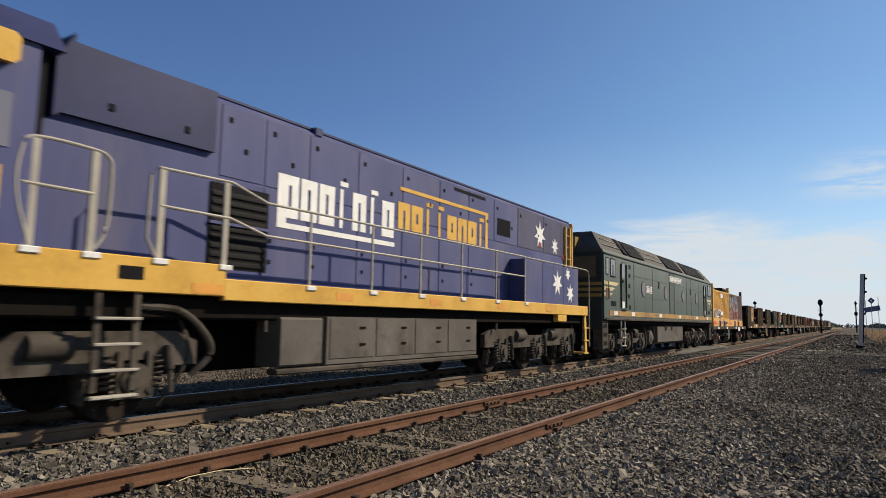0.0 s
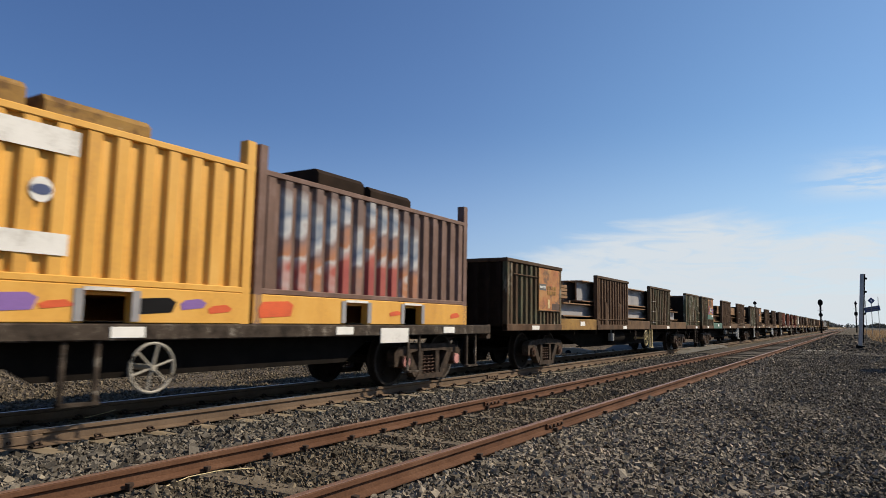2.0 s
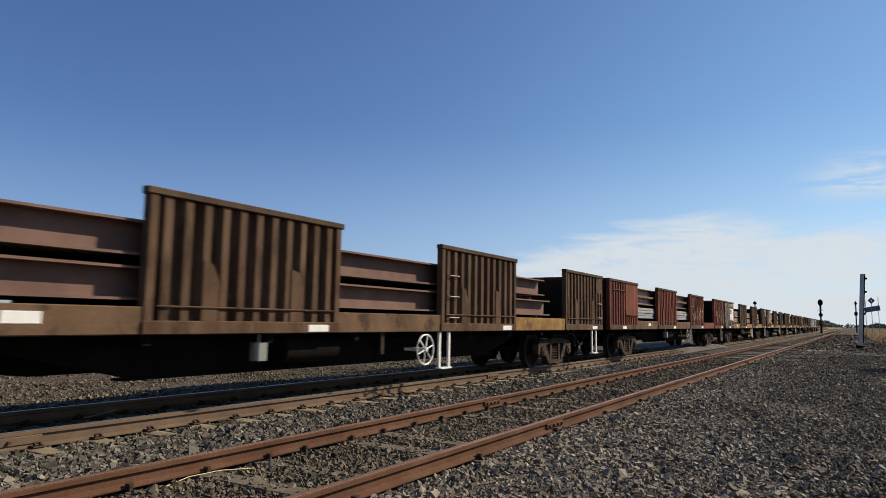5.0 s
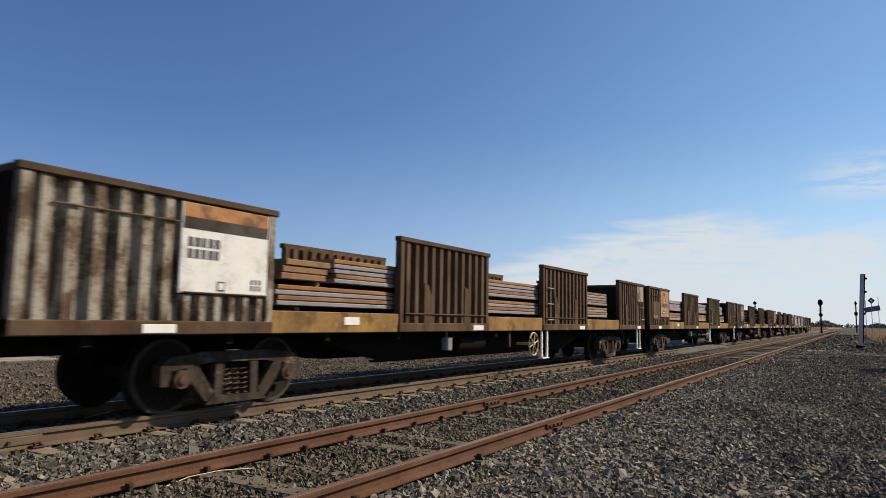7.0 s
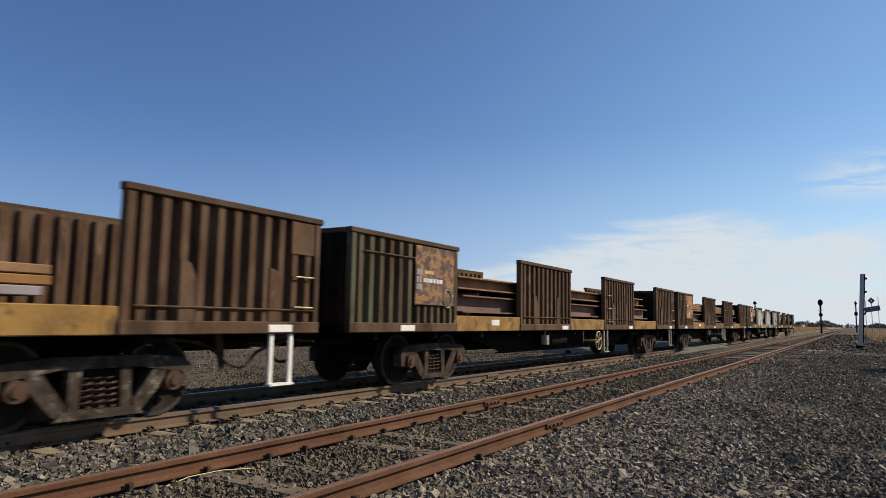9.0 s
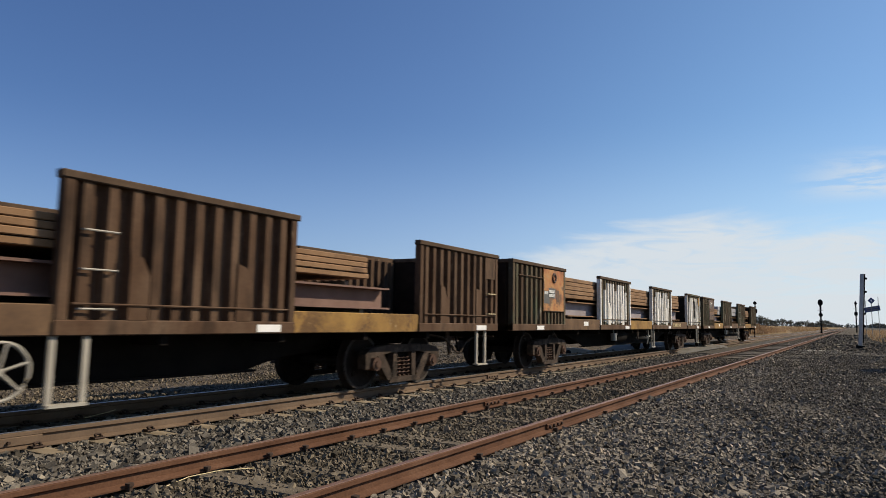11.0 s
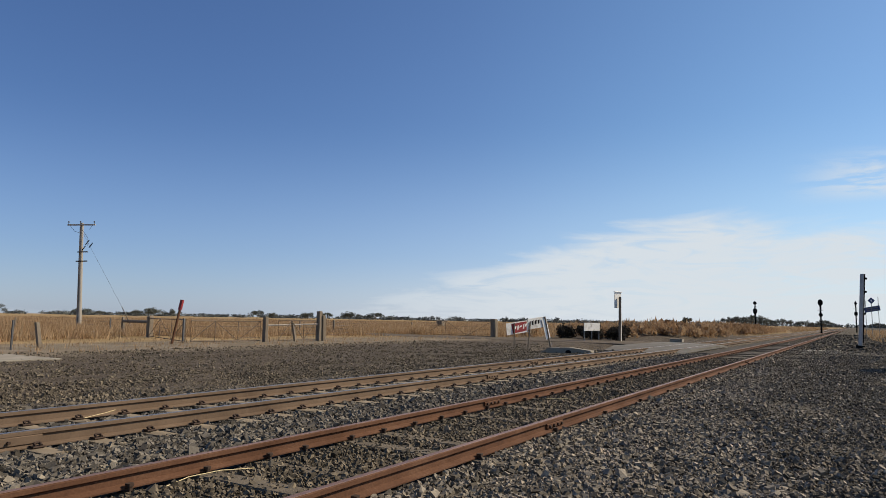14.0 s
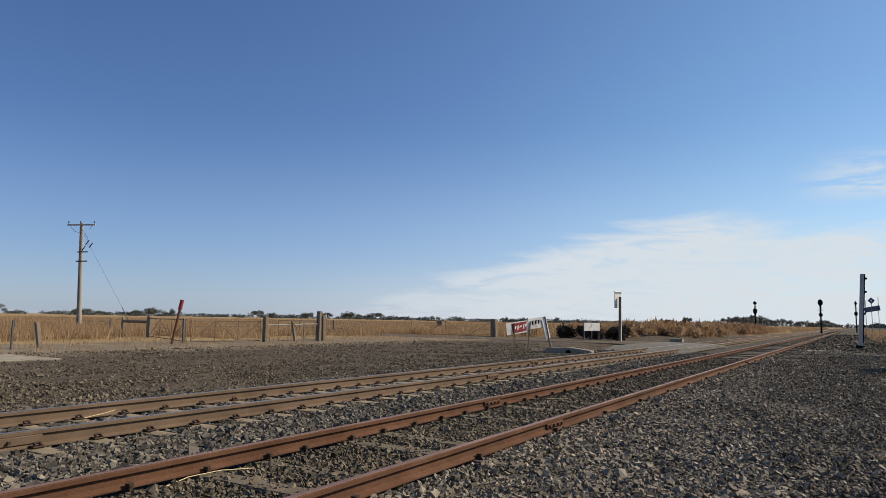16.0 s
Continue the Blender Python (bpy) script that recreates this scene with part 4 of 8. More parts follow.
def plate_details(p, kind):
    """Markings on the front plate; writing that cannot be read is drawn as bars."""
    x, a, b = 0.0085, 1.80, PANEL - 0.14
    if kind == "rust":
        patch(p, x, a, a + 0.42, 1.98, 2.14, "text_grey")
        bars(p, x + 0.004, a + 0.04, a + 0.38, 2.02, 2.10, "plate_white", 1, 5, 2)
        bars(p, x, a + 0.5, b - 0.2, 1.86, 2.12, "sill_yellow", 2, 4, 3)
        patch(p, x, a + 0.55, a + 0.65, 1.54, 1.76, "cream")
        patch(p, x, a + 0.8, b, 1.5, 1.66, "plate_dark")
    elif kind == "teal":
        patch(p, x, a - 0.28, b, 1.47, 1.72, "teal")
        patch(p, x, a + 0.25, a + 0.95, 2.16, 2.46, "sill_brown")
        patch(p, x, a + 0.48, a + 0.92, 1.84, 2.12, "text_grey")
        bars(p, x + 0.004, a + 0.52, a + 0.86, 1.86, 2.10, "plate_white", 2, 6, 7)
        part("ring_mark", Shape().tube([(x + 0.006, a + 0.22 + c, 2.02 + d) for c, d in ring(18, 0.17)], 0.012, 5, closed=True), "purple", p)
        bars(p, x, a + 0.02, a + 0.34, 1.76, 1.86, "purple", 1, 2, 1)
        bars(p, x, a + 0.98, b, 1.78, 2.06, "purple", 2, 2, 1)
        patch(p, x + 0.004, a + 0.60, a + 0.68, 1.56, 1.72, "plate_white")
        patch(p, x + 0.004, a + 0.88, b - 0.02, 1.60, 1.70, "plate_white")
    elif kind == "white":
        patch(p, x, a, b, 2.36, 2.53, "plate_orange")
        patch(p, x, a, b, 2.22, 2.36, "loco_grey")
        bars(p, x, a + 0.08, a + 0.56, 1.86, 2.14, "text_grey", 2, 5, 9)
        bars(p, x, b - 0.26, b - 0.06, 1.52, 1.68, "text_grey", 2, 3, 4, fill=0.5)
        patch(p, x, a + 0.52, a + 0.64, 1.50, 1.62, "text_grey")
        patch(p, x + 0.0035, a + 0.54, a + 0.62, 1.52, 1.60, "plate_white")
    elif kind == "tan":
        part("paint_mark", Shape().prism([(a + 0.22, 2.06), (a + 0.32, 2.06), (a + 0.42, 2.34), (a + 0.60, 2.34), (a + 0.74, 2.10), (a + 0.82, 2.10), (a + 0.66, 2.44), (a + 0.36, 2.44)], "x", x, x + 0.003), "plate_dark", p)
        patch(p, x, a + 0.1, b - 0.05, 1.86, 2.02, "plate_dark")
        patch(p, x, a + 0.2, a + 0.74, 1.58, 1.72, "text_grey")
        bars(p, x + 0.004, a + 0.24, a + 0.66, 1.63, 1.68, "plate_white", 1, 7, 3)
        part("patch_plate", Shape().cbox(0.001, 0.014, 0.60, 1.52, 1.36, 2.06, 0.004, "z"), "wagon_green", p, "welded repair plate over the ribs")
        bars(p, 0.016, 0.62, 1.30, 1.40, 1.54, "steel_rust", 1, 2, 3)
    elif kind == "scrawl":
        bars(p, x, a + 0.28, a + 0.60, 2.02, 2.10, "cream", 1, 4, 2)
        bars(p, x, a + 0.24, a + 0.90, 1.86, 1.96, "plate_white", 1, 6, 2)
        bars(p, x, a + 0.02, a + 0.20, 1.72, 2.12, "steel_grey", 3, 2, 2)
        patch(p, x, a + 0.06, a + 0.40, 1.54, 1.62, "steel_rust")
        part("paint_loop", Shape().tube([(0.016, b - 0.24 + c * 0.9, 1.60 + d) for c, d in ring(16, 0.17)], 0.014, 5, closed=True), "steel_grey", p)
    elif kind == "orange_text":
        patch(p, x, a + 0.0, a + 0.36, 1.66, 1.98, "text_grey")
        patch(p, x, a + 0.30, a + 0.76, 1.80, 2.06, "text_grey")
        bars(p, x + 0.004, a + 0.02, a + 0.26, 1.88, 1.98, "plate_white", 1, 4, 2)
        bars(p, x + 0.004, a + 0.32, a + 0.68, 1.82, 2.02, "plate_white", 2, 5, 2)
        part("ring_mark", Shape().tube([(x + 0.006, a + 0.66 + c, 2.33 + d) for c, d in ring(14, 0.11)], 0.03, 5, closed=True), "plate_dark", p)
        patch(p, x, a + 0.80, a + 1.0, 1.72, 2.02, "plate_dark")
    elif kind == "brown_mark":
        for dy, dz, ty, tz in ((0.12, 2.12, 0.22, 0.28), (0.20, 2.38, 0.16, -0.26), (0.40, 2.14, 0.26, 0.24), (0.44, 2.36, 0.22, -0.20), (0.56, 2.30, 0.10, 0.06)):
            part("paint_mark", Shape().tube([(x + 0.002, a + dy, dz), (x + 0.002, a + dy + ty * 0.5, dz + tz * 0.62), (x + 0.002, a + dy + ty, dz + tz)], 0.022, 4), "rail_steel", p)
        patch(p, x, a + 0.02, b - 0.10, 1.74, 2.06, "scrawl")
        bars(p, x + 0.004, a + 0.05, b - 0.2, 1.86, 2.04, "sill_brown", 2, 3, 2)
        bars(p, x, b - 0.52, b - 0.02, 1.66, 1.74, "text_grey", 1, 5, 2)


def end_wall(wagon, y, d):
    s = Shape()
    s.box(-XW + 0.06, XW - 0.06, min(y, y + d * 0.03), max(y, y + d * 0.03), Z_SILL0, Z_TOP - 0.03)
    # wall and ribs take the dark tone that stands in for end shade
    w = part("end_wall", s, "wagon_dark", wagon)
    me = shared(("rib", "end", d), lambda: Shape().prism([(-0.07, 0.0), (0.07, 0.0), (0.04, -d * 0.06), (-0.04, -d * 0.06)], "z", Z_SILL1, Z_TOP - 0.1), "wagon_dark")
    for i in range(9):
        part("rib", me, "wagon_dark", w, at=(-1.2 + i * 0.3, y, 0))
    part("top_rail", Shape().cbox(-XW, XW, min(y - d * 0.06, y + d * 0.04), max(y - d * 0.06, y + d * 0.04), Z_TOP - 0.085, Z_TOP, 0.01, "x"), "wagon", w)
    return w


def stirrup(parent, y, tone, w=0.34, z0=0.32):
    s = Shape()
    for a in (0, w):
        s.box(XW - 0.06, XW - 0.02, y + a - 0.03, y + a + 0.03, z0, Z_SILL0)
    s.box(XW - 0.10, XW + 0.02, y - 0.03, y + w + 0.03, z0 - 0.03, z0)
    part("step", s, tone, parent, "steel step stirrup")


def handwheel(parent, y, z, tone, spokes=6, r=0.27):
    s = Shape()
    x = XW - 0.05
    if spokes == 6:
        s.tube([(x, y + a, z + b) for a, b in ring(24, r)], 0.017, 6, closed=True)
    for k in range(spokes):
        a = 2 * math.pi * k / spokes + 0.3
        s.tube([(x, y, z), (x, y + math.cos(a) * r, z + math.sin(a) * r)], 0.014, 5)
    s.tube([(x - 0.45, y, z), (x + 0.03, y, z)], 0.035, 8)
    part("handwheel", s, tone, parent, "spoked brake handwheel")


def rungs(parent, y, zs, tone, w=0.36):
    for z in zs:
        part("rung", Shape().tube([(0.0, y, z), (0.05, y, z), (0.05, y + w, z), (0.0, y + w, z)], 0.012, 6), tone, parent)


def wagon_shell(u0, label, tone, plate, sill, extra):
    w = thing("steel_wagon", label, "freight wagon", "steel wagons of the train", at=(XM, u0, RT_M))
    MOVERS.append((w, u0, (XM, 0.0, RT_M)))
    s = Shape()
    # frame members below the floor carry their shade in the near-black colour
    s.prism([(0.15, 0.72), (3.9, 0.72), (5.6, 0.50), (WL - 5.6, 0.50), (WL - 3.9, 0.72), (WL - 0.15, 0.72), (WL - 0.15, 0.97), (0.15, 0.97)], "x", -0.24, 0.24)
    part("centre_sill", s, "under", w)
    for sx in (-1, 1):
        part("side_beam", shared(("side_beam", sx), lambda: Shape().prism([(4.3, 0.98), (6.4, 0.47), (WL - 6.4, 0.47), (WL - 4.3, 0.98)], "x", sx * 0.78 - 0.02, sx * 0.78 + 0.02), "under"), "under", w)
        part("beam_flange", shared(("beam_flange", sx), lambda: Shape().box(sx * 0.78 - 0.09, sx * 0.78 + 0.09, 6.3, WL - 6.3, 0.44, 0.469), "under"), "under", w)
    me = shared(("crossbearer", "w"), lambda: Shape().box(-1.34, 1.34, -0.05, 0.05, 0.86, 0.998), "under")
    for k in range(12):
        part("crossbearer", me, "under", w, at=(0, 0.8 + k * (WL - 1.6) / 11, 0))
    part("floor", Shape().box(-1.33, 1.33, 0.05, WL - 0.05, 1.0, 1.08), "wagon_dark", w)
    for sx in (-1, 1):
        for k in range(4):
            y0 = k * (PANEL + GAP)
            side_panel(w, y0, sx, tone[k] if sx > 0 else "wagon", "front" if (k == 0 and sx > 0) else "plain", plate)
        for k in range(3):
            y0 = PANEL + k * (PANEL + GAP)
            p = part("sill_plate", Shape().cbox(sx * 1.36 - 0.05, sx * 1.36 + 0.05, y0 + 0.003, y0 + GAP - 0.003, Z_SILL0, 1.29, 0.012, "y"), sill[k], w)
    end_wall(w, 0.05, 1)
    end_wall(w, WL - 0.05, -1)
    for yc in (3.0, WL - 3.0):
        freight_bogie(w, yc, u0=u0, tone=extra.get("bogie", "bogie"))
    coupler(w, 0.1, -1)
    coupler(w, WL - 0.1, 1)
    # brake gear slung below the frame
    part("air_reservoir", Shape().tube([(1.02, 8.6, 0.74), (1.02, 9.7, 0.74)], 0.20, 14), "under", w)
    part("brake_valve", Shape().cbox(1.18, 1.34, 7.9, 8.12, 0.62, 0.86, 0.04, "z").tube([(1.26, 8.0, 0.86), (1.26, 8.0, 0.98)], 0.02, 6), "galv", w)
    part("bracket", Shape().box(1.30, 1.34, 10.6, 10.68, 0.62, 0.98), "bogie", w)
    for y in (1.35, 4.75, 8.75, 14.9, 20.8):
        part("reflector", Shape().cbox(XW + 0.0, XW + 0.026, y, y + 0.42, 1.0, 1.10, 0.004, "y") if extra.get("under", True) and y not in (4.75,) else
             Shape().cbox(1.41, 1.416, y, y + 0.36, 1.10, 1.22, 0.002, "y"), "white", w, "white reflective patch")
    step = extra.get("step", "rail_steel")
    handwheel(w, 11.9, 0.66, extra.get("wheel", "rail_steel"), extra.get("spokes", 6))
    stirrup(w, 12.35, step)
    stirrup(w, WL - 0.85, "bogie" if extra.get("last") else extra.get("end_step", step), 0.36)
    kids = [c for c in w.children if c.name.startswith("side_panel")][4:]
    rungs(kids[2], 0.22, (1.25, 1.65, 2.05), "rail_steel")
    # the end panel is a little shorter than the others
    short = 0.91 if extra.get("last") else 0.94
    kids[3].matrix_basis = Matrix.Translation((XW, WL - PANEL * short, 0)) @ Matrix.Diagonal((1, short, 1, 1))
    part("sill_plate", Shape().cbox(1.31, 1.41, WL - PANEL + 0.003, WL - PANEL * short - 0.003, Z_SILL0, 1.29, 0.012, "y"), sill[2], w)
    if not extra.get("last"):
        rungs(kids[3], PANEL - 0.55, (1.34, 1.76), "cream")
        if not extra.get("oval") and not extra.get("repair"):
            part("patch_plate", Shape().cbox(0.001, 0.012, PANEL - 0.62, PANEL - 0.14, 2.08, 2.53, 0.004, "z"), tone[3], kids[3], "plate welded over the rib ends")
    plate_details(kids[0], extra.get("plate", "rust"))
    if extra.get("marks"):
        for k in (2, 3):
            rnd = random.Random(40 + k)
            for i in range(6):
                c, d = 0.75 + i * 0.42, 1.72
                pts = [(0.008, c + rnd.uniform(-0.16, 0.16), d + rnd.uniform(-0.36, 0.36)) for _ in range(6)]
                part("graffiti", Shape().tube(pts, 0.016, 5), "cream", kids[k], "pale sprayed scribble")
    if extra.get("repair"):
        part("patch_plate", Shape().cbox(0.001, 0.012, PANEL - 0.95, PANEL - 0.14, 1.98, 2.52, 0.004, "z"), "wagon_camo", kids[3], "pale flaking repair plate")
    if extra.get("oval"):
        part("dark_oval", Shape().prism([(1.72 + 0.17 * max(-1.0, min(1.0, 1.35 * c)), 1.90 + 0.26 * d + 0.18 * (1 if d > 0 else -1)) for c, d in ring(24, 1.0, 0.13)], "x", 0.006, 0.010), "signal_black", kids[3])
        patch(kids[3], 0.004, PANEL - 0.56, PANEL - 0.16, 2.10, 2.52, "sill_yellow")
        part("rail_paint", Shape().box(0.031, 0.034, 0.0, PANEL, Z_TOP - 0.075, Z_TOP - 0.01), "wagon_green", kids[3])
        bars(w, 1.412, 15.9, 17.4, 1.06, 1.24, "cream", 1, 6, 3, "graffiti", 0.5)
    part("brake_rod", Shape().tube(bend([(1.05, WL - 2.2, 0.92), (1.12, WL - 1.7, 0.84), (1.15, WL - 1.35, 0.60), (1.12, WL - 1.05, 0.55), (1.10, WL - 0.80, 0.74), (1.05, WL - 0.2, 0.88)]), 0.022, 6), "bogie", w, "slack brake pipe hanging below the frame")
    part("brake_lever", Shape().prism([(WL - 1.5, 0.98), (WL - 1.38, 0.98), (WL - 1.30, 0.52), (WL - 1.38, 0.50)], "x", 1.02, 1.05), "bogie", w)
    part("uncoupling_bar", Shape().tube([(1.30, WL + 0.06, 0.86), (0.7, WL + 0.10, 0.86), (0.2, WL + 0.16, 0.80)], 0.018, 6), "bogie", w)
    part("grab_rail", Shape().tube([(1.30, WL + 0.02, 1.45), (1.30, WL + 0.10, 1.45), (1.30, WL + 0.10, 2.05), (1.30, WL + 0.02, 2.05)], 0.014, 6), "wagon", w)
    return w, kids


def i_section(s, xc, w, z0, h, y0, y1):
    t, f = 0.022, 0.03
    pts = [(xc - w, z0), (xc + w, z0), (xc + w, z0 + f), (xc + t, z0 + f), (xc + t, z0 + h - f), (xc + w, z0 + h - f), (xc + w, z0 + h), (xc - w, z0 + h), (xc - w, z0 + h - f), (xc - t, z0 + h - f), (xc - t, z0 + f), (xc - w, z0 + f)]
    s.prism(pts, "y", y0, y1)


def load(u0, tiers, label, group="steel loads"):
    """A stack of steel lying on timber bearers in a wagon. tiers: kind, y0, y1, z0, height, tone, count across, x shift."""
    rnd = random.Random(int(u0 * 7))
    b = thing("steel_stack", label, "steel stack", group, at=(XM, u0, RT_M))
    MOVERS.append((b, u0, (XM, 0.0, RT_M)))
    done = set()
    for kind, y0, y1, z0, h, tone, n, xs in tiers:
        for k in range(4):
            y = y0 + 0.5 + k * (y1 - y0 - 1.0) / 3
            key = (round(y, 1), round(z0, 2))
            if key not in done and z0 < 1.5:
                part("bearer", Shape().box(-1.15, 1.15, y - 0.05, y + 0.05, 1.08, z0), "post_wood", b)
                done.add(key)
        if kind == "beam":
            n *= 2
            half = 1.25 / n
            edge_tone = {"steel_grey": "steel_brown", "steel_lilac": "steel_brown"}.get(tone, tone)
            for k in range(n):
                s = Shape()
                j = rnd.uniform(-0.12, 0.12)
                i_section(s, -1.22 + xs + half * (2 * k + 1), half * 0.94, z0, h, y0 + j, y1 + j)
                me = s.mesh("beam")
                me.materials.append(M[tone])
                me.materials.append(M[edge_tone])
                # rusty flanges round the scaled web
                for face in me.polygons:
                    face.material_index = 0 if face.index in (3, 9) else 1
                part("beam", me, tone, b)
        elif kind == "tube":
            # hollow square sections, four high, their ends open
            rows, t = 4, 0.014
            lh, cw = h / 4, 2.48 / n
            for r in range(rows):
                for k in range(n):
                    e = rnd.uniform(-0.10, 0.10)
                    a0, a1 = -1.22 + k * cw + 0.004, -1.22 + (k + 1) * cw - 0.004
                    b0, b1 = z0 + r * lh + 0.004, z0 + (r + 1) * lh - 0.004
                    s = Shape()
                    for q in ((a0, a1, b0, b0 + t), (a0, a1, b1 - t, b1), (a0, a0 + t, b0 + t, b1 - t), (a1 - t, a1, b0 + t, b1 - t)):
                        s.box(q[0], q[1], y0 + e, y1 + e, q[2], q[3])
                    part("hollow_section", s, tone, b)
        else:
            layers = kind
            lh = h / layers
            for k in range(layers):
                s = Shape()
                j, e = rnd.uniform(-0.015, 0.015), rnd.uniform(-0.06, 0.06)
                c = 0.010
                s.cbox(-1.22 + xs + j, 1.27 + min(0, xs) + j, y0 + e, y1 + e, z0 + k * lh + 0.006, z0 + (k + 1) * lh - 0.004, c, "y")
                part("slab", s, tone if not isinstance(tone, tuple) else tone[k % len(tone)], b)
        if z0 + h < 1.95 and kind:
            for k in range(4):
                y = y0 + 0.9 + k * (y1 - y0 - 1.8) / 3
                part("bearer", Shape().box(-1.15, 1.15, y - 0.04, y + 0.04, z0 + h, z0 + h + 0.07), "post_wood", b)
    return b


FRONTS = (53.40, 75.91, 98.39, 120.87, 143.34, 165.85, 188.31, 210.83, 233.34, 255.86)
BR, GR = "wagon", "wagon_green"
SPECS = [
    dict(label="rust-brown open wagon with an orange rusted door plate", tone=(GR, BR, GR, "wagon_chipped"), plate="plate_orange", sill=("sill_yellow", "sill_brown", "sill_brown"), extra=dict(step="cream", end_step="bogie_pale", wheel="cream", plate="rust")),
    dict(label="brown open wagon with orange and teal painted plate", tone=(GR, BR, BR, "wagon_chipped"), plate="plate_orange", sill=("teal", "sill_brown", "sill_brown"), extra=dict(step="white", wheel="white", spokes=5, plate="teal")),
    dict(label="brown open steel wagon with an orange plate", tone=(BR, BR, BR, BR), plate="plate_orange", sill=("sill_brown", "sill_brown", "sill_yellow"), extra=dict(step="white", wheel="white")),
    dict(label="faded red open steel wagon with pale markings", tone=("wagon_red",) * 4, plate="wagon_red", sill=("sill_brown", "sill_brown", "wagon_red"), extra=dict(marks=True, plate="none", step="rail_steel", wheel="rail_steel")),
    dict(label="weathered brown open wagon with a large white plate", tone=("wagon_camo", BR, BR, BR), plate="plate_white", sill=("sill_yellow",) * 3, extra=dict(plate="white", step="white", wheel="cream", bogie="bogie_pale", repair=True)),
    dict(label="brown open wagon with tan patched plate and yellow sill", tone=(BR, BR, GR, BR), plate="plate_tan", sill=("sill_yellow",) * 3, extra=dict(plate="tan", step="white", wheel="white", spokes=5, bogie="bogie_pale")),
    dict(label="dark brown open wagon with a graffitied plate", tone=(GR, BR, BR, BR), plate="scrawl", sill=("sill_yellow",) * 3, extra=dict(plate="scrawl", step="rail_steel", wheel="cream")),
    dict(label="brown open steel wagon with a rusty plate", tone=(BR, BR, BR, BR), plate="plate_orange", sill=("sill_yellow", "sill_brown", "sill_yellow"), extra=dict()),
    dict(label="brown open wagon with white-painted graffitied side panels", tone=(GR, "wagon_white", "wagon_white", "wagon_white"), plate="plate_orange", sill=("sill_brown", "sill_yellow", "sill_brown"), extra=dict(oval=True, plate="orange_text", step="rail_steel", wheel="rail_steel", spokes=5)),
    dict(label="last brown open wagon of the train with yellow-brown sill", tone=(GR, GR, GR, GR), plate="plate_dark", sill=("sill_yellow", "sill_brown", "sill_yellow"), extra=dict(last=True, plate="brown_mark", step="rail_steel", wheel="rail_steel", spokes=5)),
]
LOADS = [
    ("grey rolled steel beams in two tiers on timber bearers", ((4, 3.4, 4.1, 1.84, 0.38, "steel_brown", 1, 0), ("beam", 3.7, 17.6, 1.36, 0.38, "steel_grey", 3, 0), ("beam", 5.4, 16.8, 1.81, 0.62, "steel_grey", 3, 0))),
    ("brown steel beams under stacked hollow steel sections", (("beam", 3.8, 17.8, 1.36, 0.36, "steel_brown", 3, 0), ("tube", 5.5, 17.4, 1.84, 0.46, "steel_brown", 6, 0))),
    ("dark maroon steel beams in two tiers", (("beam", 3.6, 17.9, 1.36, 0.38, "steel_maroon", 3, 0), ("beam", 4.6, 17.6, 1.86, 0.40, "steel_maroon", 3, 0))),
    ("grey steel beams over flat grey plates", ((4, 3.6, 14.6, 1.38, 0.40, "steel_grey", 1, 0), ("beam", 3.6, 16.6, 1.90, 0.29, "steel_lilac", 3, 0), ("beam", 3.6, 16.6, 2.20, 0.29, "steel_lilac", 3, 0))),
    ("stacked rusty and lilac-grey steel slabs", ((4, 3.5, 17.9, 1.36, 0.30, ("steel_lilac", "steel_brown", "steel_lilac", "steel_rust"), 1, 0), (3, 3.6, 4.5, 1.73, 0.30, "steel_brown", 1, 0), (5, 4.7, 17.9, 1.73, 0.38, ("steel_lilac", "steel_brown", "steel_lilac", "steel_lilac", "steel_rust"), 1, 0))),
    ("pale grey slabs stacked over brown slabs", ((3, 3.5, 18.0, 1.36, 0.32, ("steel_lilac", "steel_rust", "steel_brown"), 1, 0), (3, 3.4, 17.4, 1.77, 0.46, "steel_lilac", 1, 0))),
    ("red-brown steel beams in two tiers", (("beam", 3.7, 17.9, 1.36, 0.36, "steel_maroon", 3, 0), ("beam", 3.6, 17.4, 1.84, 0.26, "steel_brown", 3, 0))),
    ("brown steel slabs over maroon beams", (("beam", 3.7, 17.9, 1.36, 0.36, "steel_maroon", 3, 0), (4, 3.7, 17.4, 1.84, 0.36, "steel_brown", 1, 0))),
    ("tan slabs stacked over lilac-grey beams", (("beam", 3.9, 17.8, 1.36, 0.42, "steel_lilac", 3, 0), (5, 3.3, 17.6, 1.86, 0.58, "steel_brown", 1, 0))),
    ("grey and tan slabs over a dark beam", (("beam", 3.8, 18.1, 1.38, 0.30, "steel_lilac", 3, 0), (3, 3.7, 5.2, 1.80, 0.28, "steel_brown", 1, 0), (2, 5.3, 14.8, 1.78, 0.48, "steel_grey", 1, 0), (2, 15.0, 16.9, 1.78, 0.72, "steel_brown", 1, 0), (4, 17.1, 18.6, 1.78, 0.46, "steel_brown", 1, 0))),
]
for u, spec, (label, tiers) in zip(FRONTS, SPECS, LOADS):
    wagon_shell(u, **spec)
    load(u, tiers, label)


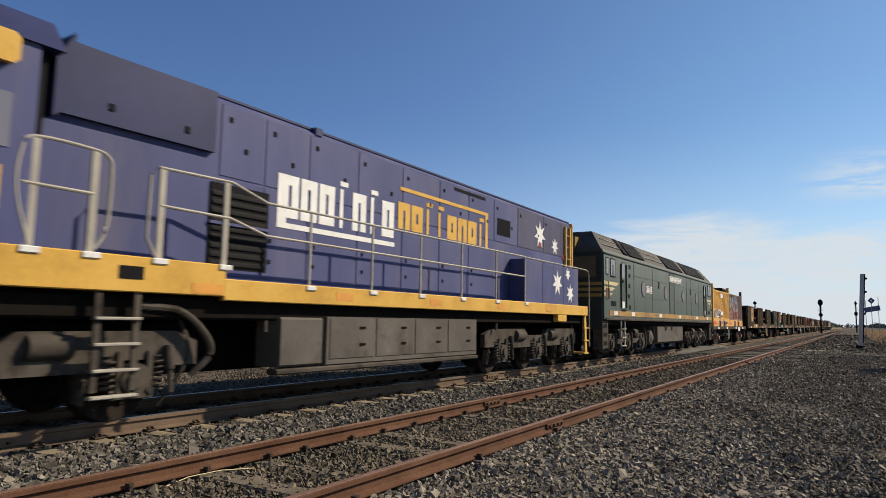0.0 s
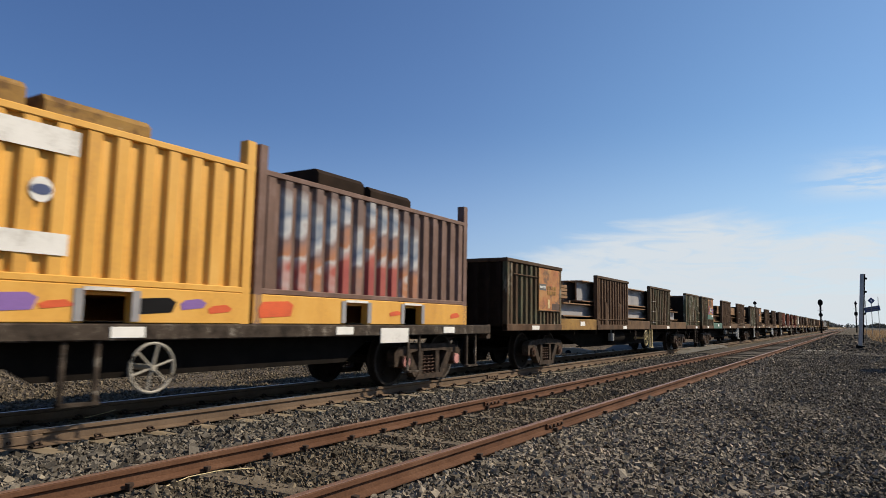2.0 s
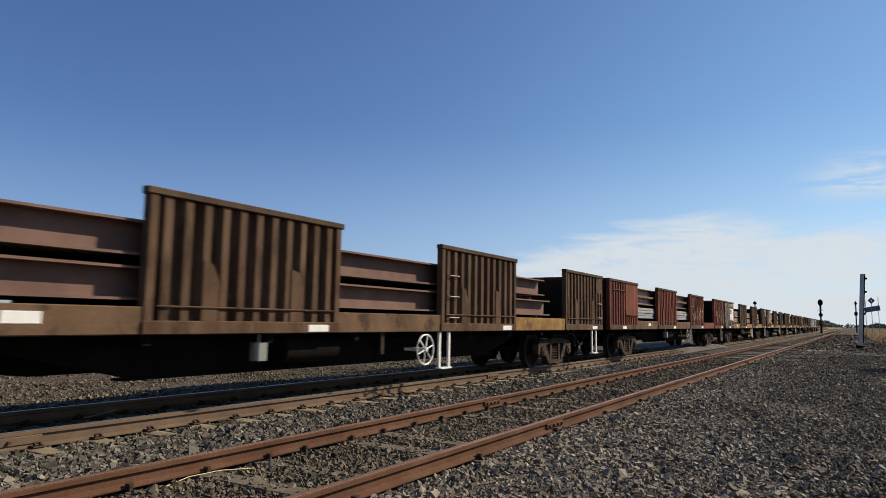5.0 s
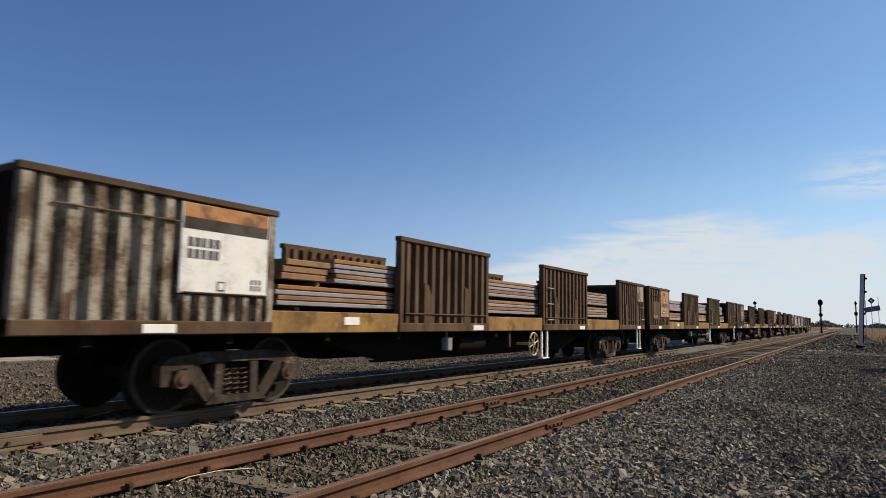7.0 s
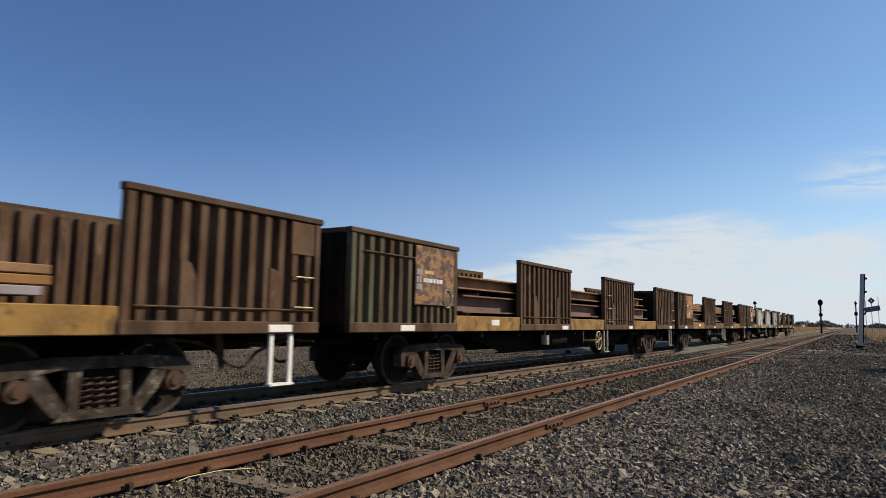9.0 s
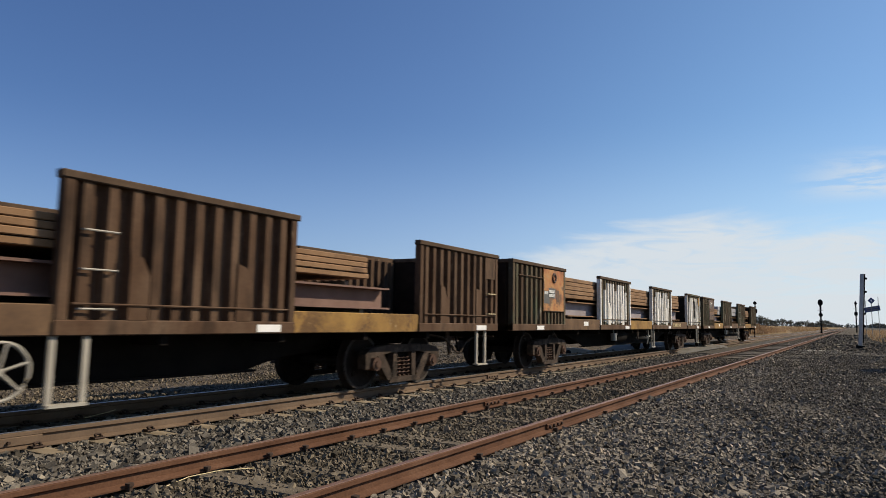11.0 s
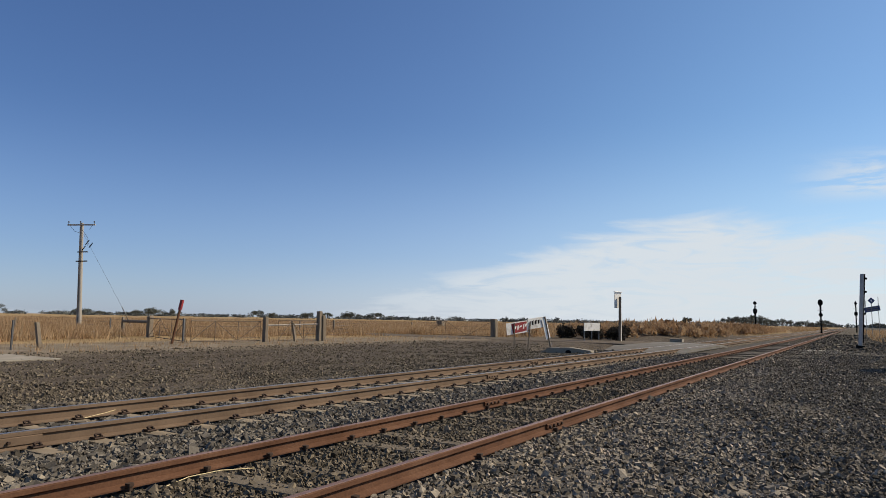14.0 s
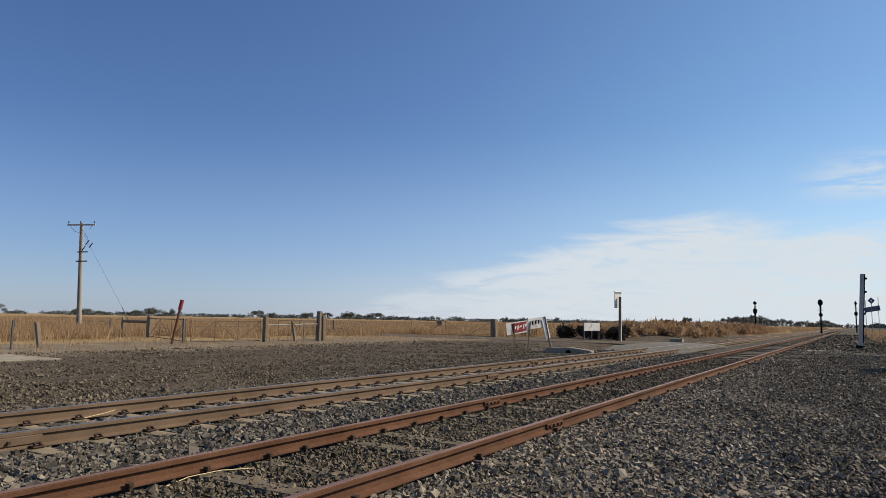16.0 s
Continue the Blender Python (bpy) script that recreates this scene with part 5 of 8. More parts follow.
# ---- container flat wagon and its two containers ----
def flat_wagon(u0=39.55, length=13.2):
    w = thing("flat_wagon", "rusty flat wagon carrying two open containers", "freight wagon", at=(XM, u0, RT_M))
    MOVERS.append((w, u0, (XM, 0.0, RT_M)))
    s = Shape()
    s.prism([(0.1, 0.80), (3.6, 0.80), (4.6, 0.62), (length - 4.6, 0.62), (length - 3.6, 0.80), (length - 0.1, 0.80), (length - 0.1, 1.0), (0.1, 1.0)], "x", -0.25, 0.25)
    part("centre_sill", s, "under", w)
    for k in range(9):
        y = 0.4 + k * (length - 0.8) / 8
        part("crossbearer", Shape().box(-1.2, 1.2, y - 0.06, y + 0.06, 0.90, 1.06), "under", w)
    for sx in (-1, 1):
        part("side_sill", Shape().cbox(sx * 1.28 - 0.06, sx * 1.28 + 0.06, 0, length, 0.92, 1.10, 0.015, "y"), "bogie_pale", w)
    part("headstock", Shape().cbox(-1.3, 1.3, -0.1, 0.06, 0.82, 1.12, 0.02, "x"), "bogie", w)
    part("headstock", Shape().cbox(-1.3, 1.3, length - 0.06, length + 0.1, 0.82, 1.12, 0.02, "x"), "bogie", w)
    part("deck", Shape().box(-1.22, 1.22, 0.06, length - 0.06, 1.062, 1.09), "bogie", w)
    for yc in (2.0, length - 2.0):
        freight_bogie(w, yc, u0=u0, tone="bogie")
    coupler(w, -0.05, -1)
    coupler(w, length + 0.05, 1)
    handwheel(w, 5.10, 0.62, "rail_steel")
    for sx in (-1, 1):
        part("side_beam", Shape().prism([(3.3, 0.92), (4.0, 0.50), (length - 4.4, 0.50), (length - 3.7, 0.92)], "x", sx * 1.0 - 0.02, sx * 1.0 + 0.02), "under", w)
    for y in (2.0 - 0.875, 2.0 + 0.875, length - 2.875, length - 1.125):
        part("axle_cap", Shape().prism([(y + a, b + 0.44) for a, b in ring(12, 0.10)], "x", 1.156, 1.19), "axle_pink", w, "pink-primed axle cap")
    for y in (0.55, 4.15, 10.2, length - 0.9):
        s = Shape()
        for a in (0, 0.36):
            s.box(1.26, 1.30, y + a - 0.025, y + a + 0.025, 0.30, 0.92)
        s.box(1.22, 1.34, y - 0.03, y + 0.39, 0.27, 0.30)
        part("step", s, "bogie_pale", w)
    for y in (1.6, 4.6, 8.2, 11.3):
        part("reflector", Shape().cbox(1.34, 1.35, y, y + 0.4, 0.95, 1.07, 0.003, "y"), "white", w)
    part("notice_board", Shape().cbox(1.345, 1.36, 9.3, 10.1, 0.80, 1.05, 0.004, "y"), "plate_white", w)
    return w


def half_container(u0, wall, label, end, posts=(0.0,)):
    """Open-topped corrugated container on a base with fork pockets."""
    L, X, z0 = 5.74, 1.22, 1.105
    c = thing("container", label, "container", "containers on the flat wagon", at=(XM, u0, RT_M))
    MOVERS.append((c, u0, (XM, 0.0, RT_M)))
    b = Shape()
    for sx in (-1, 1):
        x0, x1 = sorted((sx * X, sx * (X - 0.12)))
        for a0, a1 in ((0, 1.9), (2.45, 3.5), (4.05, L)):
            b.cbox(x0, x1, a0, a1, z0, z0 + 0.40, 0.01, "y")
        b.box(x0, x1, 1.9, 2.45, z0 + 0.34, z0 + 0.40)
        b.box(x0, x1, 3.5, 4.05, z0 + 0.34, z0 + 0.40)
    b.box(-X + 0.12, X - 0.12, 0.1, L - 0.1, z0 + 0.30, z0 + 0.38)
    part("base_frame", b, "cont_yellow", c)
    for a0, a1, h0, h1, tone in ((0.12, 0.75, 0.08, 0.32, "spray_red"), (0.80, 1.60, 0.06, 0.26, "spray_orange"), (2.52, 3.05, 0.10, 0.30, "purple"), (3.08, 3.42, 0.14, 0.24, "spray_red"), (4.12, 4.62, 0.10, 0.30, "black"), (4.70, 5.05, 0.16, 0.30, "purple"), (5.10, 5.45, 0.12, 0.24, "spray_red")):
        if wall != "cont_yellow" and tone != "spray_red":
            continue
        d = 0.05
        part("graffiti_patch", Shape().prism([(a0, z0 + h0), (a1 - d, z0 + h0 + 0.03), (a1, z0 + h1 - 0.05), (a1 - 2 * d, z0 + h1), (a0 + d, z0 + h1 - 0.02), (a0 - 0.5 * d, z0 + (h0 + h1) / 2)], "x", X + 0.001, X + 0.005), tone, c, "spray paint on the base")
    for a0, a1 in ((1.9, 2.45), (3.5, 4.05)):
        for e in (a0 - 0.10, a1):
            part("pocket_cheek", Shape().box(X + 0.001, X + 0.012, e, e + 0.10, z0 + 0.02, z0 + 0.36), "steel_grey", c)
        part("pocket_lip", Shape().box(X + 0.001, X + 0.012, a0, a1, z0 + 0.345, z0 + 0.385), "plate_white", c)
    zt = 3.22
    n = 17
    pitch = (L - 0.2) / n
    for sx in (-1, 1):
        sw = part("side_wall", Shape().box(sx * (X - 0.075) - 0.01, sx * (X - 0.075) + 0.01, 0.05, L - 0.05, z0 + 0.40, zt - 0.05), wall, c)
        w, t = pitch * 0.36, pitch * 0.22
        for i in range(n):
            tone = "graffiti" if (wall == "cont_brown" and sx > 0 and 1 <= i <= 11) else wall
            me = shared(("corrugation", tone, sx), lambda: Shape().prism([(sx * (X - 0.066), -w), (sx * (X - 0.066), w), (sx * (X - 0.012), t), (sx * (X - 0.012), -t)], "z", z0 + 0.46, zt - 0.07), tone)
            part("corrugation", me, tone, sw, at=(0, 0.1 + (i + 0.5) * pitch, 0))
        part("top_rail", Shape().cbox(sx * (X - 0.05) - 0.05, sx * (X - 0.05) + 0.05, 0, L, zt - 0.08, zt, 0.01, "y"), wall, c)
        part("bottom_rail", Shape().cbox(sx * (X - 0.05) - 0.05, sx * (X - 0.05) + 0.05, 0, L, z0 + 0.402, z0 + 0.48, 0.01, "y"), wall, c)
    for y, d in ((0.0, 1), (L, -1)):
        s = Shape()
        s.box(-X + 0.09, X - 0.09, min(y + d * 0.04, y + d * 0.10), max(y + d * 0.04, y + d * 0.10), z0, zt - 0.04)
        part("end_wall", s, end, c, "sprayed dark grey end wall")
        for sx in (-1, 1):
            part("corner_post", Shape().cbox(min(sx * X, sx * (X - 0.16)), max(sx * X, sx * (X - 0.16)), min(y, y + d * 0.16), max(y, y + d * 0.16), z0, zt + 0.33, 0.012, "z"), wall, c)
    for k, (a0, a1, hh) in enumerate(((1.9, 3.1, 0.46), (3.3, 4.6, 0.40))):
        part("coil_cover", Shape().cbox(-0.5, 0.55, a0, a1, zt - 0.6, zt + hh, 0.08, "y"), "sill_yellow" if wall == "cont_yellow" else "wagon_dark", c, "cover standing above the open top")
    if wall == "cont_yellow":
        part("notice", Shape().box(X - 0.004, X + 0.002, 2.55, 3.35, 2.82, 3.08), "plate_white", c)
        part("emblem", Shape().prism([(3.0 + a * 0.9, 2.42 + b) for a, b in ring(14, 0.13)], "x", X - 0.004, X + 0.002), "plate_white", c)
        part("emblem", Shape().prism([(3.0 + a * 1.2, 2.42 + b * 0.6) for a, b in ring(14, 0.09)], "x", X + 0.0025, X + 0.006), "sign_blue", c)
        part("notice", Shape().box(X - 0.004, X + 0.002, 2.6, 3.3, 1.78, 2.0), "plate_white", c)
        for k in range(6):
            # bubble outlines of sprayed letters that cannot be read
            cy, cz, r = 0.50 + k * 0.36, 1.84 + 0.04 * math.sin(k * 2.1), 0.20
            loop = [(X + 0.001, cy + 0.82 * a * (1 + 0.25 * math.sin(3 * b * 5 + k)), cz + 1.15 * b * (1 + 0.18 * math.cos(2 * a * 5 + k))) for a, b in ring(20, r)]
            part("graffiti", Shape().tube(loop, 0.022, 4, closed=True), "plate_white", c, "white sprayed outline")
            part("graffiti", Shape().tube([(X + 0.001, cy - 0.10, cz - 0.10 + 0.05 * (k % 3)), (X + 0.001, cy + 0.02, cz + 0.08), (X + 0.001, cy + 0.11, cz - 0.08 * (k % 2))], 0.020, 4), "plate_white", c, "white sprayed stroke")
    return c


flat_wagon()
half_container(40.40, "cont_yellow", "yellow open-topped corrugated container with white notices", "cont_end")
half_container(46.20, "cont_brown", "rust-brown open-topped container covered in graffiti", "wagon_dark")


# ---- locomotives ----
def loco_bogie(parent, yc, u0, base=1.95, tone="loco_grey", r=0.50, style="block"):
    """Three-axle locomotive bogie with frame, springs, axle boxes, brake cylinders."""
    b = part("bogie", Shape().cbox(-1.02, 1.02, yc - base * 1.25, yc + base * 1.25, 0.62, 0.80, 0.04, "y"), "under", parent, "three-axle bogie, dusty grey")
    for d in (-1, 0, 1):
        y = yc + d * base
        key = ("loco_wheelset", r)
        if key not in SHARED:
            me = wheelset_mesh(r)
            me.materials.append(M["wheel"])
            SHARED[key] = me
        w = part("wheelset", SHARED[key], "wheel", b, at=(0, y, r))
        SPINNERS.append((w, r, u0 + y, (0, y, r)))
    for sx in (-1, 1):
        x = sx * 1.12
        f = Shape()
        if style == "block":
            h = base * 1.42
            f.prism([(yc - h, 0.62), (yc - h, 0.90), (yc - h + 0.3, 1.02), (yc - 0.7, 1.02), (yc - 0.5, 0.86), (yc + 0.5, 0.86), (yc + 0.7, 1.02), (yc + h - 0.3, 1.02), (yc + h, 0.90), (yc + h, 0.62),
                     (yc + base + 0.35, 0.62), (yc + base + 0.22, 0.70), (yc + base - 0.22, 0.70), (yc + base - 0.35, 0.58), (yc + 0.35, 0.58), (yc + 0.22, 0.70), (yc - 0.22, 0.70), (yc - 0.35, 0.58), (yc - base + 0.35, 0.58), (yc - base + 0.22, 0.70), (yc - base - 0.22, 0.70), (yc - base - 0.35, 0.62)],
                    "x", x - 0.06, x + 0.06)
        else:
            for d in (-1, 0, 1):
                y = yc + d * base
                f.prism([(y - 0.55, 0.62), (y - 0.25, 0.78), (y + 0.25, 0.78), (y + 0.55, 0.62), (y + 0.40, 0.54), (y + 0.2, 0.66), (y - 0.2, 0.66), (y - 0.40, 0.54)], "x", x - 0.06, x + 0.06)
            f.box(x - 0.05, x + 0.05, yc - base * 1.35, yc + base * 1.35, 0.72, 0.84)
            for d in (-0.5, 0.5):
                y = yc + d * base
                f.prism([(y - 0.55, 0.66), (y + 0.55, 0.66), (y + 0.32, 0.50), (y - 0.32, 0.50)], "x", x - 0.07, x + 0.07)
        part("bogie_frame", f, tone, b)
        if sx < 0:
            continue
        for d in (-1, 0, 1):
            y = yc + d * base
            s = Shape()
            s.prism([(y + a, c + 0.50) for a, c in ring(16, 0.17)], "x", x + 0.0, x + 0.13)
            s.prism([(y + a, c + 0.50) for a, c in ring(12, 0.10)], "x", x + 0.13, x + 0.17)
            s.box(x - 0.02, x + 0.08, y - 0.24, y + 0.24, 0.28, 0.40)
            part("axle_box", s, tone, b)
            for e in (-0.30, 0.30):
                part("coil_spring", coil(x + 0.04, y + e, 0.36, 0.74, 0.065, 6, 0.016), tone, b)
        for d in (-0.52, 0.52):
            y = yc + d * base
            s = Shape().tube([(x + 0.02, y - 0.22, 0.86), (x + 0.02, y + 0.22, 0.86)], 0.14, 14)
            s.tube([(x + 0.02, y + 0.22, 0.86), (x + 0.02, y + 0.40, 0.84), (x - 0.02, y + 0.46, 0.62)], 0.03, 6)
            part("brake_cylinder", s, tone, b)
        for d in (-1, 0, 1):
            # brake hangers, hornguides and dampers standing by each axle
            y = yc + d * base
            for e in (-1, 1):
                part("hornguide", Shape().prism([(y + e * 0.21, 0.80), (y + e * 0.15, 0.80), (y + e * 0.15, 0.36), (y + e * 0.21, 0.30)], "x", x + 0.05, x + 0.10), tone, b)
            part("damper", Shape().tube([(x + 0.12, y + 0.44, 0.32), (x + 0.12, y + 0.42, 0.58)], 0.035, 8).tube([(x + 0.12, y + 0.42, 0.58), (x + 0.10, y + 0.40, 0.86)], 0.05, 8), tone, b)
            part("brake_hanger", Shape().tube([(x - 0.08, y - 0.46, 0.80), (x + 0.02, y - 0.54, 0.50), (x - 0.04, y - 0.52, 0.24)], 0.028, 6).box(x - 0.12, x - 0.02, y - 0.58, y - 0.50, 0.26, 0.56), tone, b)
        part("sand_pipe", Shape().tube(bend([(x, yc + base * 1.30, 1.2), (x + 0.06, yc + base * 1.36, 0.8), (x + 0.02, yc + base * 1.30, 0.45), (x - 0.1, yc + base * 1.22, 0.15)]), 0.025, 6), tone, b)
    return b


def star(y, z, r, n=7, inner=0.45):
    return [(y + math.sin(math.pi * k / n) * (r if k % 2 == 0 else r * inner), z + math.cos(math.pi * k / n) * (r if k % 2 == 0 else r * inner)) for k in range(2 * n)]


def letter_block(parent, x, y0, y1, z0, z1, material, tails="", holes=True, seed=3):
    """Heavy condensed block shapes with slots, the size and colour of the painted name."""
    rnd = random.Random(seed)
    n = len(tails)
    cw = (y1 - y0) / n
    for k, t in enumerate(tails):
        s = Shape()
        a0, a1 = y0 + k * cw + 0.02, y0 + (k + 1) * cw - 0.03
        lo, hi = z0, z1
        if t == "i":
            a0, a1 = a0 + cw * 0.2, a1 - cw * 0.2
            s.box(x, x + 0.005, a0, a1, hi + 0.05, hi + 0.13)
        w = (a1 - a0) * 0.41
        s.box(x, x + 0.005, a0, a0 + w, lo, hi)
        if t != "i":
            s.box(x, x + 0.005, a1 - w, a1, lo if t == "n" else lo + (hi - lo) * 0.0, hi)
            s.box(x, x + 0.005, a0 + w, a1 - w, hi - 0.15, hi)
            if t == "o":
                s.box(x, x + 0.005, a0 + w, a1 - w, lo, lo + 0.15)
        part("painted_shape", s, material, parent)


def loco_blue(u0=-2.2):
    L = 20.9
    o = 2.2        # local y = u + o
    w = thing("blue_locomotive", "blue and yellow hood diesel locomotive with white stars", "locomotive", "locomotives", at=(XM, u0, RT_M))
    MOVERS.append((w, u0, (XM, 0.0, RT_M)))
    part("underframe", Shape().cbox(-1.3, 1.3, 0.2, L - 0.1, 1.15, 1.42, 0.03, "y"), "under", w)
    # filler block added between the bogies, black in place of the shade there
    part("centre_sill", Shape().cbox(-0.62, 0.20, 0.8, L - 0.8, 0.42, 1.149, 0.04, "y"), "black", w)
    for sx in (-1, 1):
        x0, x1 = sorted((sx * 1.36, sx * 1.45))
        part("side_sill", Shape().cbox(x0, x1, 0.1, 5.53 + o, 1.44, 1.83, 0.012, "y"), "nr_yellow", w)
        part("side_sill", Shape().cbox(x0, x1, 5.533 + o, 18.65 + o, 1.39, 1.66, 0.012, "y"), "nr_yellow", w)
        part("walkway", Shape().box(min(sx * 0.9, sx * 1.36), max(sx * 0.9, sx * 1.36), 5.53 + o, 18.65 + o, 1.56, 1.63), "nr_blue_dark", w)
        part("walkway", Shape().box(min(sx * 0.9, sx * 1.36), max(sx * 0.9, sx * 1.36), 3.2 + o, 5.53 + o, 1.74, 1.80), "nr_blue_dark", w)
    for y0, y1 in ((5.05, 5.5), (7.6, 8.0), (10.2, 10.6), (12.9, 13.2), (15.6, 15.9)):
        part("touch_up", Shape().box(1.451, 1.454, y0 + o, y1 + o, 1.46, 1.58), "nr_orange", w, "orange repainted patch")
    part("sill_slot", Shape().box(1.452, 1.456, 4.13 + o, 4.42 + o, 1.58, 1.72), "black", w)
    part("jacking_pad", Shape().cbox(1.30, 1.44, 16.4 + o, 17.0 + o, 1.20, 1.40, 0.02, "y"), "nr_yellow", w)
    # hood
    z0, z1, X = 1.63, 4.15, 0.95
    prof = [(-X, z0), (X, z0), (X, z1 - 0.10), (X - 0.14, z1), (-X + 0.14, z1), (-X, z1 - 0.10)]
    hood = part("hood", Shape().prism(prof, "y", 3.3 + o, 18.80 + o), "nr_blue", w)
    part("roof_panel", Shape().box(-X + 0.10, X - 0.10, 3.8 + o, 18.75 + o, z1 - 0.005, z1 + 0.03), "nr_blue_dark", w)
    for k, (a0, a1) in enumerate(((5.75, 6.5), (6.55, 7.4), (7.45, 8.6), (8.65, 9.9), (9.95, 11.2), (11.25, 12.4), (12.45, 13.6), (13.65, 14.9), (14.95, 16.5), (16.55, 18.45))):
        part("hood_panel", Shape().cbox(X - 0.02, X + 0.010, a0 + o, a1 + o, 3.06, z1 - 0.13, 0.006, "z"), "nr_blue" if a0 < 14 else "nr_blue_faded", hood)
        if a1 < 14.5:
            part("hood_door", Shape().cbox(X - 0.02, X + 0.012, a0 + o, a1 + o, 1.74, 3.02, 0.006, "z"), "nr_blue", hood)
            for z in (1.95, 2.25):
                part("latch", Shape().box(X + 0.012, X + 0.022, a0 + 0.11 + o, a0 + 0.16 + o, z, z + 0.06), "black", hood)
        part("latch", Shape().box(X + 0.010, X + 0.022, a0 + 0.13 + o, a0 + 0.185 + o, 3.81, 3.875), "black", hood)
        part("latch", Shape().box(X + 0.010, X + 0.022, a1 - 0.34 + o, a1 - 0.285 + o, 3.43, 3.495), "black", hood)
    part("lifting_lug", Shape().box(X - 0.10, X + 0.02, 7.55 + o, 7.70 + o, z1 - 0.1, z1 + 0.02), "nr_blue_dark", hood)
    # deep dark-blue box above the walkway behind the cab
    part("intake_box", Shape().prism([(3.6 + o, 3.30), (5.62 + o, 3.32), (5.62 + o, 4.13), (3.6 + o, 4.10)], "x", 0.96, 1.02).prism([(3.42 + o, 3.78), (3.6 + o, 4.10), (3.6 + o, 3.30), (3.42 + o, 3.17)], "x", 0.98, 1.28), "nr_blue_dark", w, "dark blue air intake box")
    for y in (4.15, 5.15):
        part("latch", Shape().box(1.02, 1.032, y + o, y + 0.07 + o, 3.47, 3.55), "black", hood)
    part("grille", Shape().cbox(0.955, 0.968, 5.62 + o, 6.64 + o, 1.82, 2.95, 0.005, "z"), "black", hood, "black air grille")
    for k in range(9):
        part("louvre", Shape().prism([(0.968, 1.88 + k * 0.115), (0.985, 1.86 + k * 0.115), (0.985, 1.875 + k * 0.115), (0.968, 1.93 + k * 0.115)], "y", 5.66 + o, 6.60 + o), "black", hood)
    part("grille_bar", Shape().box(0.97, 0.99, 5.62 + o, 6.64 + o, 2.40, 2.44), "nr_blue", hood)
    part("hood_window", Shape().cbox(X + 0.010, X + 0.016, 13.8 + o, 14.5 + o, 3.22, 3.62, 0.004, "z"), "signal_black", hood)
    part("vent_slot", Shape().box(X + 0.010, X + 0.014, 11.8 + o, 13.2 + o, 3.92, 3.99), "black", hood)
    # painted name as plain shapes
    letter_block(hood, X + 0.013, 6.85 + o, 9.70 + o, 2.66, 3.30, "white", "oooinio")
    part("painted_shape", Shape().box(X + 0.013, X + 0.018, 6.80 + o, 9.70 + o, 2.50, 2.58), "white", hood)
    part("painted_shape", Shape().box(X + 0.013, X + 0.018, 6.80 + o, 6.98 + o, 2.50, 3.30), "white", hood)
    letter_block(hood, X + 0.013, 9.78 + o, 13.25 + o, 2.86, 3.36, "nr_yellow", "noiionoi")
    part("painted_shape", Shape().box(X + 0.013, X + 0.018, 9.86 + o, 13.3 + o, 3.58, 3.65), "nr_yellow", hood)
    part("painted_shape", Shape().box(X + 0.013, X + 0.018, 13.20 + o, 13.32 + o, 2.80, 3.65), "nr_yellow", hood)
    part("star", Shape().prism(star(16.3 + o, 3.50, 0.37), "x", X + 0.012, X + 0.017), "white", hood)
    part("star", Shape().prism(star(17.35 + o, 3.30, 0.24), "x", X + 0.012, X + 0.017), "white", hood)
    for y, z in ((16.3, 3.24), (18.0, 3.05)):
        part("red_tag", Shape().box(X + 0.018, X + 0.022, y - 0.09 + o, y + 0.09 + o, z - 0.06, z + 0.06), "red", hood)
    # low box with stars over the rear walkway
    box = part("side_locker", Shape().cbox(0.96, 1.38, 14.48 + o, 18.05 + o, 1.64, 2.70, 0.02, "y"), "nr_blue", w)
    for y, z, r in ((16.5, 2.22, 0.34), (17.25, 2.50, 0.19), (17.42, 1.98, 0.27)):
        part("star", Shape().prism(star(y + o, z, r), "x", 1.381, 1.386), "white", box)
    for y in (15.5, 16.9):
        part("locker_seam", Shape().box(1.379, 1.384, y + o, y + 0.03 + o, 1.66, 2.68), "nr_blue_dark", box)
    # rear end face, steps and rails
    part("end_face", Shape().cbox(-1.0, 1.0, 18.56 + o, 18.68 + o, 1.45, 4.10, 0.03, "z"), "nr_yellow", w)
    for y in (18.05, 18.40):
        part("corner_ladder", Shape().box(0.96, 1.02, y + o, y + 0.06 + o, 1.70, 3.95), "nr_yellow", w)
    for k in range(6):
        part("rung", Shape().tube([(1.0, 18.08 + o, 2.0 + k * 0.34), (1.0, 18.43 + o, 2.0 + k * 0.34)], 0.014, 6), "nr_yellow", w)
    s = Shape().prism([(18.55 + o, 1.40), (18.70 + o, 1.40), (18.78 + o, 0.30), (18.63 + o, 0.30)], "x", 1.32, 1.38)
    part("step_stringer", s, "nr_yellow", w)
    for k in range(3):
        part("step_tread", Shape().box(0.95, 1.40, 18.5 + o, 18.85 + o, 0.30 + k * 0.36, 0.34 + k * 0.36), "nr_yellow", w)
    part("end_rail", Shape().tube([(1.38, 14.4 + o, 2.73), (1.38, 18.65 + o, 2.73), (1.38, 18.9 + o, 2.70), (1.38, 18.98 + o, 2.58), (1.38, 18.98 + o, 0.5)], 0.018, 7), "rail_steel", w)
    part("buffer_beam", Shape().cbox(-1.35, 1.35, 18.45 + o, 18.66 + o, 0.55, 1.38, 0.03, "x"), "under", w)
